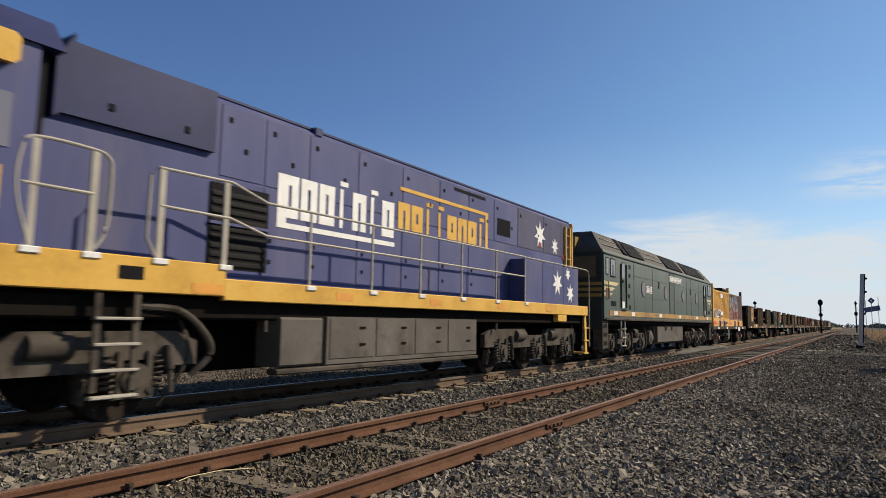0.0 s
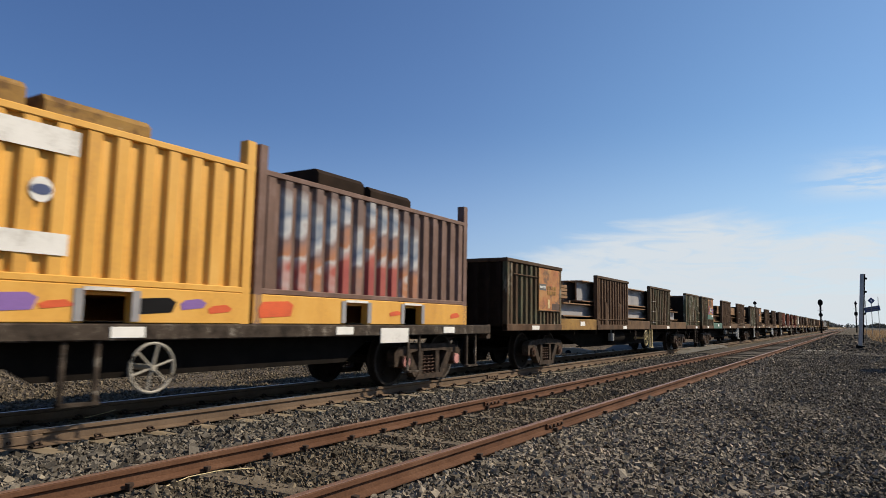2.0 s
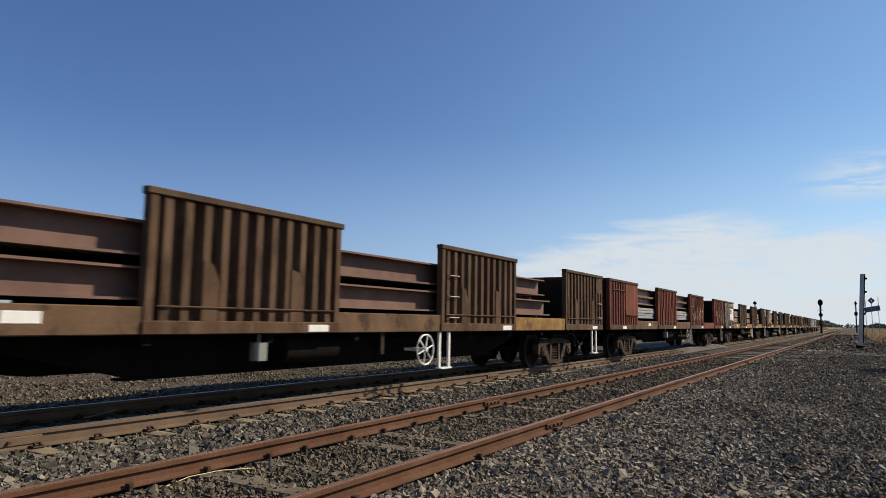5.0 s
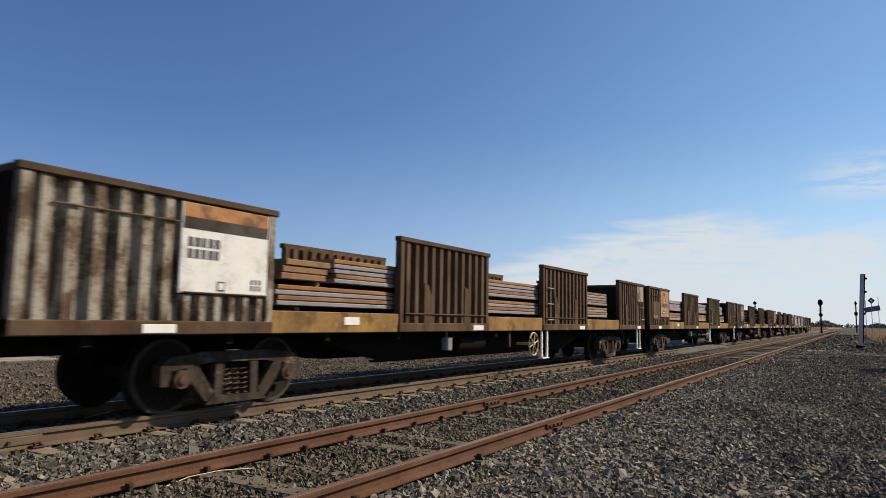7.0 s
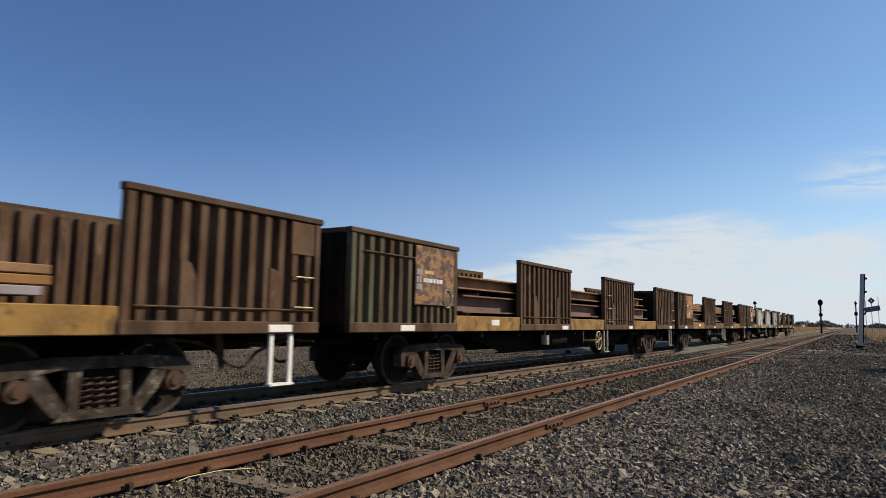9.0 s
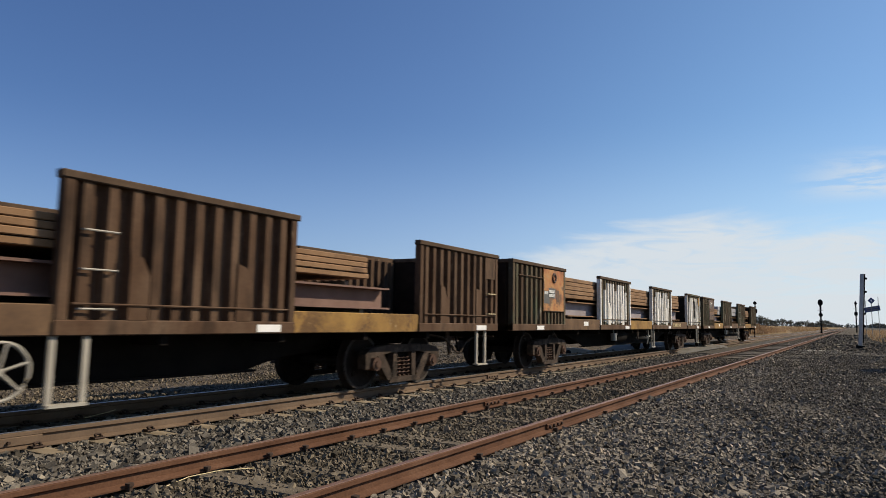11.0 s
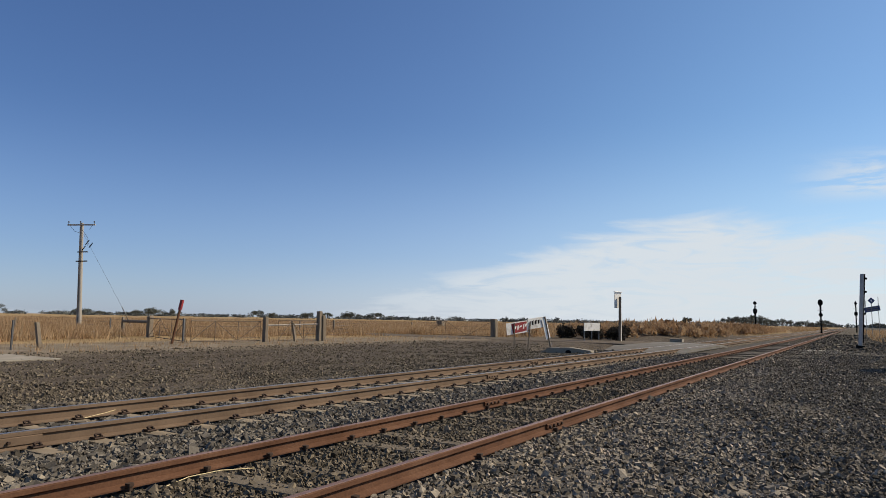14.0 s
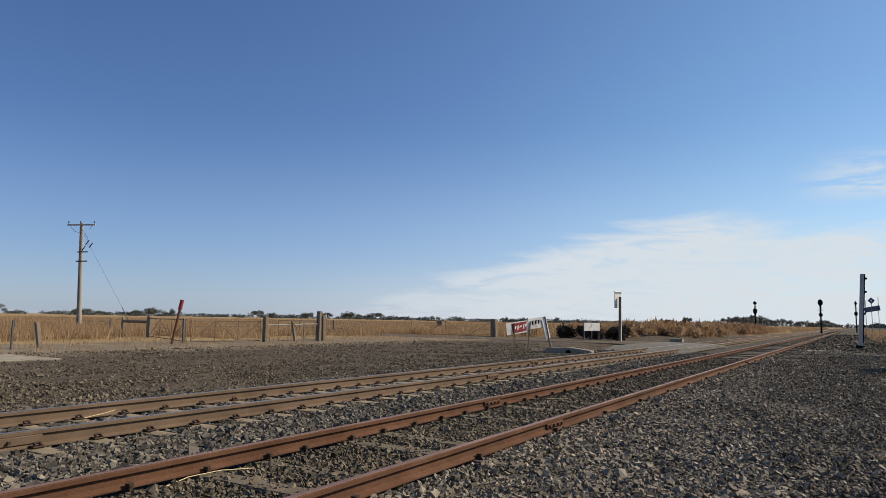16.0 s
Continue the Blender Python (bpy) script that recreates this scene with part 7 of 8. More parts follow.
def power_pole(x, y, h):
    z = gz(x, y)
    p = thing("power_pole", "pale timber power pole with crossarm and switchgear", "power pole", at=Matrix.Translation((x, y, z)) @ Matrix.Rotation(radians(2.5), 4, Vector((0.87, -0.49, 0))) @ Matrix.Rotation(radians(38), 4, "Z"))
    part("pole", Shape().tube([(0, 0, -0.3), (0.02, 0, h * 0.5), (0.05, 0, h)], 0.25, 14, r1=0.17), "pole_wood", p)
    # dark strip added for the shadow down the pole's left side
    part("earth_strip", Shape().box(-0.03, 0.03, -0.27, -0.22, 0.0, h * 0.6), "wire", p)
    part("crossarm", Shape().cbox(-1.25, 1.45, -0.25, -0.11, h - 0.30, h - 0.16, 0.02, "x"), "pole_wood", p)
    part("crossarm", Shape().cbox(-0.35, 0.75, -0.28, -0.15, h - 4.05, h - 3.93, 0.02, "x"), "wire", p)
    for a in (-1.15, 0.0, 1.35):
        s = Shape().tube([(a, -0.18, h - 0.16), (a, -0.18, h + 0.02)], 0.03, 8).tube([(a, -0.18, h + 0.02), (a, -0.18, h + 0.14)], 0.07, 10)
        part("insulator", s, "wire", p)
    for a, zz in ((0.55, h - 2.3), (0.9, h - 2.6), (0.2, h - 2.9)):
        part("drop_fuse", Shape().tube([(a, -0.2, zz), (a + 0.35, -0.2, zz + 0.5)], 0.05, 8), "black", p)
    part("switch_bracket", Shape().cbox(-0.2, 0.8, -0.3, -0.2, h - 3.1, h - 2.98, 0.02, "x"), "wire", p)
    for pts in ([(-1.15, -0.2, h - 0.1), (-0.5, -0.3, h - 0.9), (0.3, -0.3, h - 1.2)], [(0.1, -0.3, h - 0.6), (0.8, -0.3, h - 1.6), (0.75, -0.3, h - 2.4)], [(1.35, -0.2, h - 0.1), (0.9, -0.25, h - 0.7)]):
        part("jumper", Shape().tube(pts, 0.02, 5), "wire", p)
    return p


power_pole(-67.38, 38.49, 10.9)
stay = Shape().tube([(-67.55, 38.15, 9.9), (-63.55, 40.6, 2.15)], 0.010, 5).tube([(-63.55, 40.6, 2.15), (-62.4, 41.3, -0.3)], 0.045, 8)
tagged(part("guy_wire", stay, "wire"), "steel guy wire anchored in dry grass", "guy wire")


def leaning_sign(x0, y0, x1, y1):
    """Roadside notice boards on three crooked posts, red and white with unreadable bold lettering."""
    z = gz(x0, y0)
    b = thing("notice_board", "crooked red and white notice board on dark posts", "sign", at=Matrix.Translation((x0, y0, z)) @ Matrix.Rotation(math.atan2(y1 - y0, x1 - x0), 4, "Z"))
    L = math.hypot(x1 - x0, y1 - y0)
    for a, h, lean, w in ((0.35, 1.45, 0.0, 0.035), (1.45, 1.55, 0.22, 0.035), (3.42, 1.85, -0.55, 0.05)):
        part("post", Shape().tube([(a, -0.09, -0.2), (a + lean, -0.09, h)], w, 8), "post_wood", b)
    tilt = Matrix.Rotation(radians(-7), 4, "Y")
    pn = part("red_panel", Shape().cbox(-0.1, 1.62, -0.05, -0.035, 0.72, 1.42, 0.004, "x"), "plate_white", b, at=tilt)
    part("red_field", Shape().prism([(0.38, 0.76), (1.50, 0.82), (1.56, 1.38), (0.30, 1.34)], "y", -0.056, -0.051), "red", pn)
    for a, z, w, h in ((0.48, 0.98, 0.16, 0.22), (0.74, 0.92, 0.10, 0.30), (0.92, 1.05, 0.18, 0.14), (1.22, 0.94, 0.09, 0.32), (1.38, 1.06, 0.12, 0.20)):
        part("lettering", Shape().prism([(a, z), (a + w, z + 0.04), (a + w + 0.05, z + h), (a + 0.04, z + h - 0.05)], "y", -0.061, -0.057), "white", pn)
    pn = part("white_panel", Shape().cbox(1.66, 3.05, -0.05, -0.035, 0.86, 1.50, 0.004, "x"), "plate_white", b, at=tilt)
    for k in range(3):
        part("lettering", Shape().prism([(1.95 + k * 0.26, 1.10), (2.10 + k * 0.26, 1.08 + 0.03 * k), (2.14 + k * 0.26, 1.36), (1.97 + k * 0.26, 1.33)], "y", -0.056, -0.051), "black", pn)
    part("loose_board", Shape().cbox(-0.36, 0.04, -0.03, 0.0, -1.30, 0.0, 0.01, "z"), "white", b, "loose white board hanging askew", at=Matrix.Translation((2.93, -0.06, 1.80)) @ Matrix.Rotation(radians(-19), 4, "Y"))
    return b


leaning_sign(-17.4, 35.7, -15.9, 39.4)


def small_sign(x, y):
    z = gz(x, y)
    b = thing("notice_sign", "small white notice sign on three thin posts", "sign", at=Matrix.Translation((x, y, z)) @ Matrix.Rotation(radians(70), 4, "Z"))
    for a in (0.0, 0.95, 1.86):
        part("post", Shape().tube([(a, 0, -0.2), (a, 0, 1.52)], 0.035, 8), "galv", b)
    part("panel", Shape().cbox(-0.05, 1.92, -0.06, -0.045, 0.85, 1.50, 0.005, "x"), "plate_white", b)
    return b


small_sign(-18.6, 52.0)


def crossing_post(x, y):
    """Timber post with a white board seen from its edge."""
    z = gz(x, y)
    b = thing("crossing_post", "dark post with a narrow white board on top", "signpost", at=(x, y, z))
    part("post", Shape().tube([(0, 0, -0.3), (0.05, 0.03, 3.65)], 0.11, 10), "post_wood", b)
    turn = Matrix.Rotation(radians(72), 4, "Z")
    part("board", Shape().cbox(-0.46, 0.48, 0.14, 0.18, 2.75, 4.02, 0.01, "z"), "white", b, "white painted board", at=turn)
    part("board_cap", Shape().cbox(-0.50, 0.52, 0.08, 0.20, 4.025, 4.10, 0.02, "x"), "plate_white", b, at=turn)
    part("white_stake", Shape().cbox(0.12, 0.22, -0.05, 0.05, -0.2, 2.3, 0.012, "z"), "white", b, "white painted stake", at=turn)
    return b


crossing_post(-16.3, 54.0)


def crossing_mast(x, y, h):
    """Steel mast at the level crossing with brackets up its side."""
    z = gz(x, y)
    b = thing("crossing_mast", "tall grey steel mast leaning slightly beside the crossing", "mast", at=Matrix.Translation((x, y, z)) @ Matrix.Rotation(radians(3.5), 4, "Y"))
    part("mast", Shape().cbox(-0.12, 0.10, -0.11, 0.11, 0.0, h, 0.03, "z"), "mast_grey", b)
    part("mast_edge", Shape().cbox(0.102, 0.17, -0.09, 0.09, h - 4.4, h, 0.02, "z"), "under", b)
    part("base", Shape().cbox(-0.24, 0.24, -0.24, 0.24, -0.05, 0.26, 0.05, "z"), "black", b)
    for zz in (h - 0.35, h - 1.2, h - 2.6, h - 3.4):
        part("bracket", Shape().cbox(0.171, 0.27, -0.05, 0.05, zz, zz + 0.13, 0.02, "z"), "under", b)
    return b


crossing_mast(0.3, 50.5, 4.85)


def colour_signal(x, y, h, heads, label):
    z = gz(x, y)
    b = thing("railway_signal", label, "railway signal", "railway signals", at=(x, y, z))
    part("mast", Shape().tube([(0, 0, -0.3), (0, 0, h)], 0.11, 10), "signal_black", b)
    for zz, n in heads:
        hd = Shape()
        hd.prism([(a * (0.42 if n > 1 else 0.34), zz + c * (0.58 if n > 1 else 0.34)) for a, c in ring(18, 1.0)], "y", -0.22, -0.16)
        t = part("signal_head", hd, "signal_black", b)
        for k in range(n):
            cz = zz + (k - (n - 1) / 2) * 0.4
            part("lens_hood", Shape().tube([(0, -0.2, cz), (0, -0.5, cz)], 0.12, 12), "signal_black", t)
    part("platform", Shape().box(-0.45, 0.45, -0.3, 0.3, h - 2.0, h - 1.94), "galv", b)
    part("ladder", Shape().box(-0.18, -0.14, 0.2, 0.24, 0, h - 1.0).box(0.14, 0.18, 0.2, 0.24, 0, h - 1.0), "signal_black", b)
    return b


colour_signal(-5.0, 138.0, 6.3, ((5.7, 2), (3.5, 1)), "black colour-light railway signal on a tall mast")
colour_signal(-16.9, 148.0, 5.9, ((5.5, 1), (3.9, 2)), "black colour-light railway signal with two heads")
colour_signal(0.6, 200.0, 8.0, ((7.4, 1), (4.8, 2)), "distant black railway signal beside the line")


def far_sign(x, y):
    b = thing("track_sign", "dark blue diamond sign over a leaning board", "sign", at=(x, y, gz(x, y)))
    part("post", Shape().tube([(0.30, 0, -0.2), (0.30, 0, 4.3)], 0.035, 8), "galv", b)
    part("diamond", Shape().prism([(0.30, 4.22), (0.68, 4.62), (0.30, 5.02), (-0.08, 4.62)], "y", -0.12, -0.08), "sign_blue", b)
    part("diamond_mark", Shape().prism([(0.30, 4.48), (0.42, 4.62), (0.30, 4.76), (0.18, 4.62)], "y", -0.13, -0.122), "white", b)
    for a in (-0.30, 1.0):
        part("post", Shape().tube([(a, 0.1, -0.2), (a, 0.1, 4.6 if a < 0 else 5.1)], 0.03, 8), "galv", b)
    tilt = Matrix.Translation((0.36, 0, 3.62)) @ Matrix.Rotation(radians(-11), 4, "Y")
    bd = part("board", Shape().cbox(-0.80, 0.80, -0.02, 0.03, -0.30, 0.30, 0.01, "x"), "sign_blue", b, at=tilt)
    s = Shape()
    for k in range(2):
        s.box(-0.60, 0.60, -0.03, -0.022, -0.17 + k * 0.22, -0.06 + k * 0.22)
    part("lettering", s, "porthole", bd)
    return b


far_sign(1.6, 95.0)


# ---- level crossing, culvert, kerbs ----
def slab_strip(name, x0, x1, y0, y1, z, material, label, cat, ramp=1.6, drop=0.20):
    """A road strip whose two ends run down into the ground."""
    s = Shape()
    n = 10
    verts, faces = [], []
    prof = ((y0 - ramp, -drop), (y0, 0.0), (y1, 0.0), (y1 + ramp, -drop))
    for i in range(n + 1):
        x = x0 + (x1 - x0) * i / n
        for y, d in prof:
            yy = y + 0.5 * noise.noise((x * 0.3, y, 3)) + 0.35 * noise.noise((x * 1.4, y, 5))
            verts.append((x, yy, z + d + 0.01 * noise.noise((x, y, 0))))
            verts.append((x, yy, z + d - 0.14))
    for i in range(n):
        a, b = i * 8, (i + 1) * 8
        for k in range(3):
            faces.append((a + 2 * k, a + 2 * k + 2, b + 2 * k + 2, b + 2 * k))
            faces.append((a + 2 * k + 1, b + 2 * k + 1, b + 2 * k + 3, a + 2 * k + 3))
        faces += [(a, b, b + 1, a + 1), (a + 6, a + 7, b + 7, b + 6)]
    for a in (0, n * 8):
        for k in range(3):
            q = (a + 2 * k, a + 2 * k + 1, a + 2 * k + 3, a + 2 * k + 2)
            faces.append(q if a == 0 else q[::-1])
    s.add(verts, faces)
    return tagged(part(name, s, material), label, cat, kind="structure")


slab_strip("crossing_road", XM - 0.82 - 2.2, XM - 0.80, 35.5, 45.5, 0.165, "asphalt", "pale worn asphalt of the farm level crossing", "road")
slab_strip("crossing_road", XM - 0.69, XM + 0.69, 33.5, 44.5, 0.165, "asphalt", "pale worn asphalt between the rails", "road")
slab_strip("crossing_road", XM + 0.80, XM + 1.30, 33.5, 43.0, 0.155, "asphalt", "pale worn asphalt beside the rail", "road")
slab_strip("farm_road", -60, XM - 3.0, 49.5, 55.0, -0.10, "dirt", "bare farm track of packed dirt", "road", 0.6, 0.05)

lane = slab_strip("farm_road", XN + 1.5, 30, -2.0, 2.0, -0.045, "concrete", "pale gravel of the farm road past the yard", "road", 0.7, 0.06)
lane.data.transform(Matrix.Translation((0, 48.8, 0)) @ Matrix(((1, 0, 0, 0), (0.9, 1, 0, 0), (0, 0, 1, 0), (0, 0, 0, 1))))

# stand-in outside the view, added so that its shadow falls on the yard
cab_box = thing("unseen_shadow_cabinet", "unseen grey steel cabinet on a concrete plinth, added to cast a shadow", "cabinet", at=(1.8, 27.4, gz(1.8, 27.4)))
part("plinth", Shape().cbox(-0.56, 0.56, -1.0, 1.0, -0.10, 0.12, 0.02, "z"), "concrete", cab_box)
part("body", Shape().cbox(-0.48, 0.48, -0.92, 0.92, 0.12, 1.32, 0.03, "z"), "cabinet_grey", cab_box)
part("roof", Shape().prism([(-0.54, 1.32), (0.54, 1.32), (0.54, 1.36), (0.0, 1.43), (-0.54, 1.36)], "y", -0.98, 0.98), "cabinet_grey", cab_box)
for dy in (-0.46, 0.46):
    dr = part("door", Shape().cbox(-0.50, -0.482, dy - 0.43, dy + 0.43, 0.18, 1.26, 0.006, "z"), "cabinet_grey", cab_box)
    part("handle", Shape().box(-0.53, -0.50, dy - 0.02, dy + 0.02, 0.68, 0.84), "black", dr)

cul = thing("culvert", "concrete culvert headwall in the drain beside the track", "culvert", at=(-12.2, 31.0, -0.25))
part("headwall", Shape().prism([(-1.3, 0.0), (1.6, 0.0), (1.5, 0.28), (0.4, 0.40), (-0.6, 0.36), (-1.2, 0.05)], "y", -0.25, 0.25), "concrete", cul)
part("pipe_mouth", Shape().tube([(0.4, -0.28, 0.12), (0.4, 0.3, 0.12)], 0.16, 14), "black", cul)
tagged(part("concrete_slab", Shape().cbox(-2.6, 1.2, -1.3, 1.3, -0.1, 0.03, 0.01, "y"), "concrete", None, at=(-23.6, 11.0, -0.14)), "pale concrete slab lying on the gravel", "slab")
tagged(part("cable_pit", Shape().cbox(-0.5, 0.5, -0.4, 0.4, 0.0, 0.28, 0.05, "z"), "concrete", None, at=(-12.6, 57.6, -0.14)), "low concrete cable pit beside the line", "cable pit")
log = Shape().tube([(0, 0, 0.16), (0.9, 0.05, 0.17), (1.9, 0.0, 0.22)], 0.13, 10, r1=0.10)
tagged(part("fallen_log", log, "pole_wood", None, at=Matrix.Translation((-47.5, 26.5, -0.16)) @ Matrix.Rotation(radians(40), 4, "Z")), "pale fallen log lying on bare ground", "log")


# ---- sleepers, clips, joints ----
def sleepers_main():
    s = Shape()
    s.prism([(-0.13, -0.20), (0.13, -0.20), (0.105, -0.005), (0.09, 0.0), (-0.09, 0.0), (-0.105, -0.005)], "x", -1.25, 1.25)
    me = s.mesh("sleeper")
    me.materials.append(M["sleeper_concrete"])
    c = Shape()
    c.cbox(-0.05, 0.05, -0.06, 0.06, 0.0, 0.022, 0.008, "y")
    c.tube([(0.035, -0.03, 0.02), (-0.005, -0.03, 0.045), (-0.015, 0.0, 0.052), (-0.005, 0.03, 0.045), (0.04, 0.022, 0.026)], 0.015, 6)
    clip = c.mesh("rail_clip")
    clip.materials.append(M["clip"])
    rest = Shape()
    for n in range(-14, 420):
        y = 3.75 + 0.6421 * n
        if n < 85:
            part("sleeper", me, "sleeper_concrete", main_track, at=Matrix.Translation((XM, y, RT_M - 0.172)) @ Matrix.Rotation(radians(random.uniform(-0.6, 0.6)), 4, "Z"))
            if y > 2:
                for x in (XM + 0.7525 + 0.10, XM - 0.7525 + 0.10):
                    part("rail_clip", clip, "clip", main_track, at=(x, y, RT_M - 0.168))
        else:
            rest.box(XM - 1.25, XM + 1.25, y - 0.1, y + 0.1, RT_M - 0.3, RT_M - 0.172)
    far = part("sleepers_far", rest, "sleeper_concrete", main_track)
    far["kind"] = "stuff"


def sleepers_side():
    s = Shape()
    s.cbox(-1.32, 1.32, -0.12, 0.12, -0.14, 0.0, 0.015, "x")
    me = s.mesh("sleeper")
    me.materials.append(M["sleeper_wood"])
    sp = Shape().cbox(-0.018, 0.018, -0.018, 0.018, 0.0, 0.035, 0.006, "z").cbox(-0.03, 0.025, -0.028, 0.028, 0.035, 0.058, 0.01, "z")
    spike = sp.mesh("dog_spike")
    spike.materials.append(M["clip"])
    rest = Shape()
    rnd = random.Random(5)
    for n in range(-14, 400):
        y = 4.02 + 0.66 * n + rnd.uniform(-0.06, 0.06)
        z = RT_N - 0.146
        if n < 80:
            part("sleeper", me, "sleeper_wood", side_track, at=Matrix.Translation((XN + rnd.uniform(-0.06, 0.06), y, z - rnd.choice((0.01, 0.02, 0.03, 0.04, 0.045)))) @ Matrix.Rotation(radians(rnd.uniform(-1.5, 1.5)), 4, "Z"))
            if y > 2:
                for x in ((XN - 0.835 + 0.09,) if n % 3 else (XN - 0.835 + 0.09, XN + 0.835 + 0.09)):
                    part("dog_spike", spike, "clip", side_track, at=(x, y + rnd.uniform(-0.06, 0.06), z - 0.01))
        else:
            rest.box(XN - 1.3, XN + 1.3, y - 0.1, y + 0.1, z - 0.14, z - 0.040)
    far = part("sleepers_far", rest, "sleeper_wood", side_track)
    far["kind"] = "stuff"


sleepers_main()
sleepers_side()


def fishplate(track_ob, x, y, top, h, material, bolts=4):
    s = Shape().cbox(x + 0.010, x + 0.038, y - 0.26, y + 0.26, top - h + 0.035, top - 0.045, 0.008, "y")
    f = part("fishplate", s, material, track_ob, "bolted rail joint plate")
    for k in range(bolts):
        part("bolt", Shape().prism([(y - 0.2 + k * 0.13 + a, top - h * 0.55 + b) for a, b in ring(6, 0.018)], "x", x + 0.038, x + 0.062), "clip", f)


fishplate(main_track, XM + 0.7525, 3.57, RT_M, 0.17, "rail_side", 2)
fishplate(main_track, XM + 0.7525, 14.0, RT_M, 0.17, "rail_side")
fishplate(main_track, XM - 0.7525, 19.8, RT_M, 0.17, "rail_side")
fishplate(side_track, XN + 0.835, 8.1, RT_N, 0.145, "rail_rust")
fishplate(side_track, XN - 0.835, 9.6, RT_N, 0.145, "rail_rust")
fishplate(side_track, XN + 0.835, 26.0, RT_N, 0.145, "rail_rust")


# ---- loose stones ----
def big_mesh(name, verts, tris, material, smooth_faces=False):
    me = bpy.data.meshes.new(name)
    nv, nt = len(verts), len(tris)
    me.vertices.add(nv)
    me.vertices.foreach_set("co", np.asarray(verts, np.float32).ravel())
    me.loops.add(nt * 3)
    me.loops.foreach_set("vertex_index", np.asarray(tris, np.int32).ravel())
    me.polygons.add(nt)
    me.polygons.foreach_set("loop_start", np.arange(0, nt * 3, 3, dtype=np.int32))
    me.polygons.foreach_set("use_smooth", np.full(nt, smooth_faces))
    me.update(calc_edges=True)
    me.materials.append(M[material])
    return new(name, me)


BLOCK_V = np.array([(a, b, c) for a in (-1, 1) for b in (-1, 1) for c in (-1, 1)], float)
BLOCK_F = np.array([(0, 1, 3), (0, 3, 2), (4, 6, 7), (4, 7, 5), (0, 4, 5), (0, 5, 1), (2, 3, 7), (2, 7, 6), (0, 2, 6), (0, 6, 4), (1, 5, 7), (1, 7, 3)])


def scatter(name, rng, x0, x1, y0, y1, density, size, z_of, material, label, skip=None, fall=9.0, power=1.6):
    """Crushed stones strewn over a stretch, thinning with distance down the line."""
    n = int((x1 - x0) * (y1 - y0) * density)
    x, y = rng.uniform(x0, x1, n), rng.uniform(y0, y1, n)
    keep = (y > -0.40 * x - 1.2) & (x < 0.08 * y + 1.2)
    keep |= (y > -0.40 * x - 5.0) & (x < 0.3 * y + 6.0) & (rng.random(n) < 0.22)
    d = np.hypot(x, y)
    keep &= rng.random(n) < np.minimum(1, (fall / d) ** power)
    if skip is not None:
        keep &= ~skip(x, y, rng)
    x, y, d = x[keep], y[keep], d[keep]
    n = len(x)
    templates = []
    for k in range(24):
        # crushed stone: a block with its corners knocked about, sharp edges kept
        v = BLOCK_V * rng.uniform(0.52, 1.12, (8, 3)) * np.array([1.0, rng.uniform(0.66, 0.98), rng.uniform(0.58, 0.92)]) * 0.74
        templates.append(v)
    templates = np.array(templates)
    v = templates[rng.integers(0, len(templates), n)]
    q = rng.normal(size=(n, 4)) * np.array([1.0, 0.8, 0.8, 1.0])
    q /= np.linalg.norm(q, axis=1, keepdims=True)
    w, a, b, c = q.T
    R = np.stack([1 - 2 * (b * b + c * c), 2 * (a * b - c * w), 2 * (a * c + b * w), 2 * (a * b + c * w), 1 - 2 * (a * a + c * c), 2 * (b * c - a * w), 2 * (a * c - b * w), 2 * (b * c + a * w), 1 - 2 * (a * a + b * b)], -1).reshape(n, 3, 3)
    s = size * np.exp(rng.normal(0, 0.32, n)) * (1 + 0.012 * d)
    v = np.einsum("nij,nkj->nki", R, v) * s[:, None, None]
    z = z_of(x, y) + s * rng.uniform(-0.10, 0.40, n)
    v += np.stack([x, y, z], -1)[:, None, :]
    f = (BLOCK_F[None] + (np.arange(n) * 8)[:, None, None]).reshape(-1, 3)
    return tagged(big_mesh(name, v.reshape(-1, 3), f, material), label, "stones", kind="stuff")


RNG = np.random.default_rng(4)


def bed_z(x, y):
    return np.full(x.shape, -0.034)


def on_main_sleeper(x, y, rng):
    f = np.abs(((y - 3.75) / 0.6421 + 0.5) % 1.0 - 0.5) * 0.6421
    rails = (np.abs(np.abs(x - XM) - 0.7525) < 0.09)
    return rails | ((f < 0.15) & (np.abs(x - XM) < 1.20) & (rng.random(len(x)) < 0.88))


def bare_patch(x, y, rng):
    w = np.sin(x * 1.7 + 0.8) + np.sin(y * 0.8 + x * 0.5) + np.sin(x * 0.9 - y * 1.9 + 2.0)
    return (w > 0.9) & (rng.random(len(x)) < 0.45)


def dirt_side(x, y):
    """Where the coarse yard gravel gives way to fine dark dirt."""
    return x - (-0.5 - 0.25 * np.clip(y - 6.5, 0, 4) - 0.07 * np.maximum(y - 10.5, 0)) + 0.35 * np.sin(y * 0.9) * np.sin(x * 1.3 + 1)


def yard_gaps(x, y, rng):
    return bare_patch(x, y, rng) | ((dirt_side(x, y) > 0) & (rng.random(len(x)) < 0.80))


def not_dirt(x, y, rng):
    return dirt_side(x, y) < -0.3


def on_side_track(x, y, rng):
    return np.abs(np.abs(x - XN) - 0.835) < 0.10


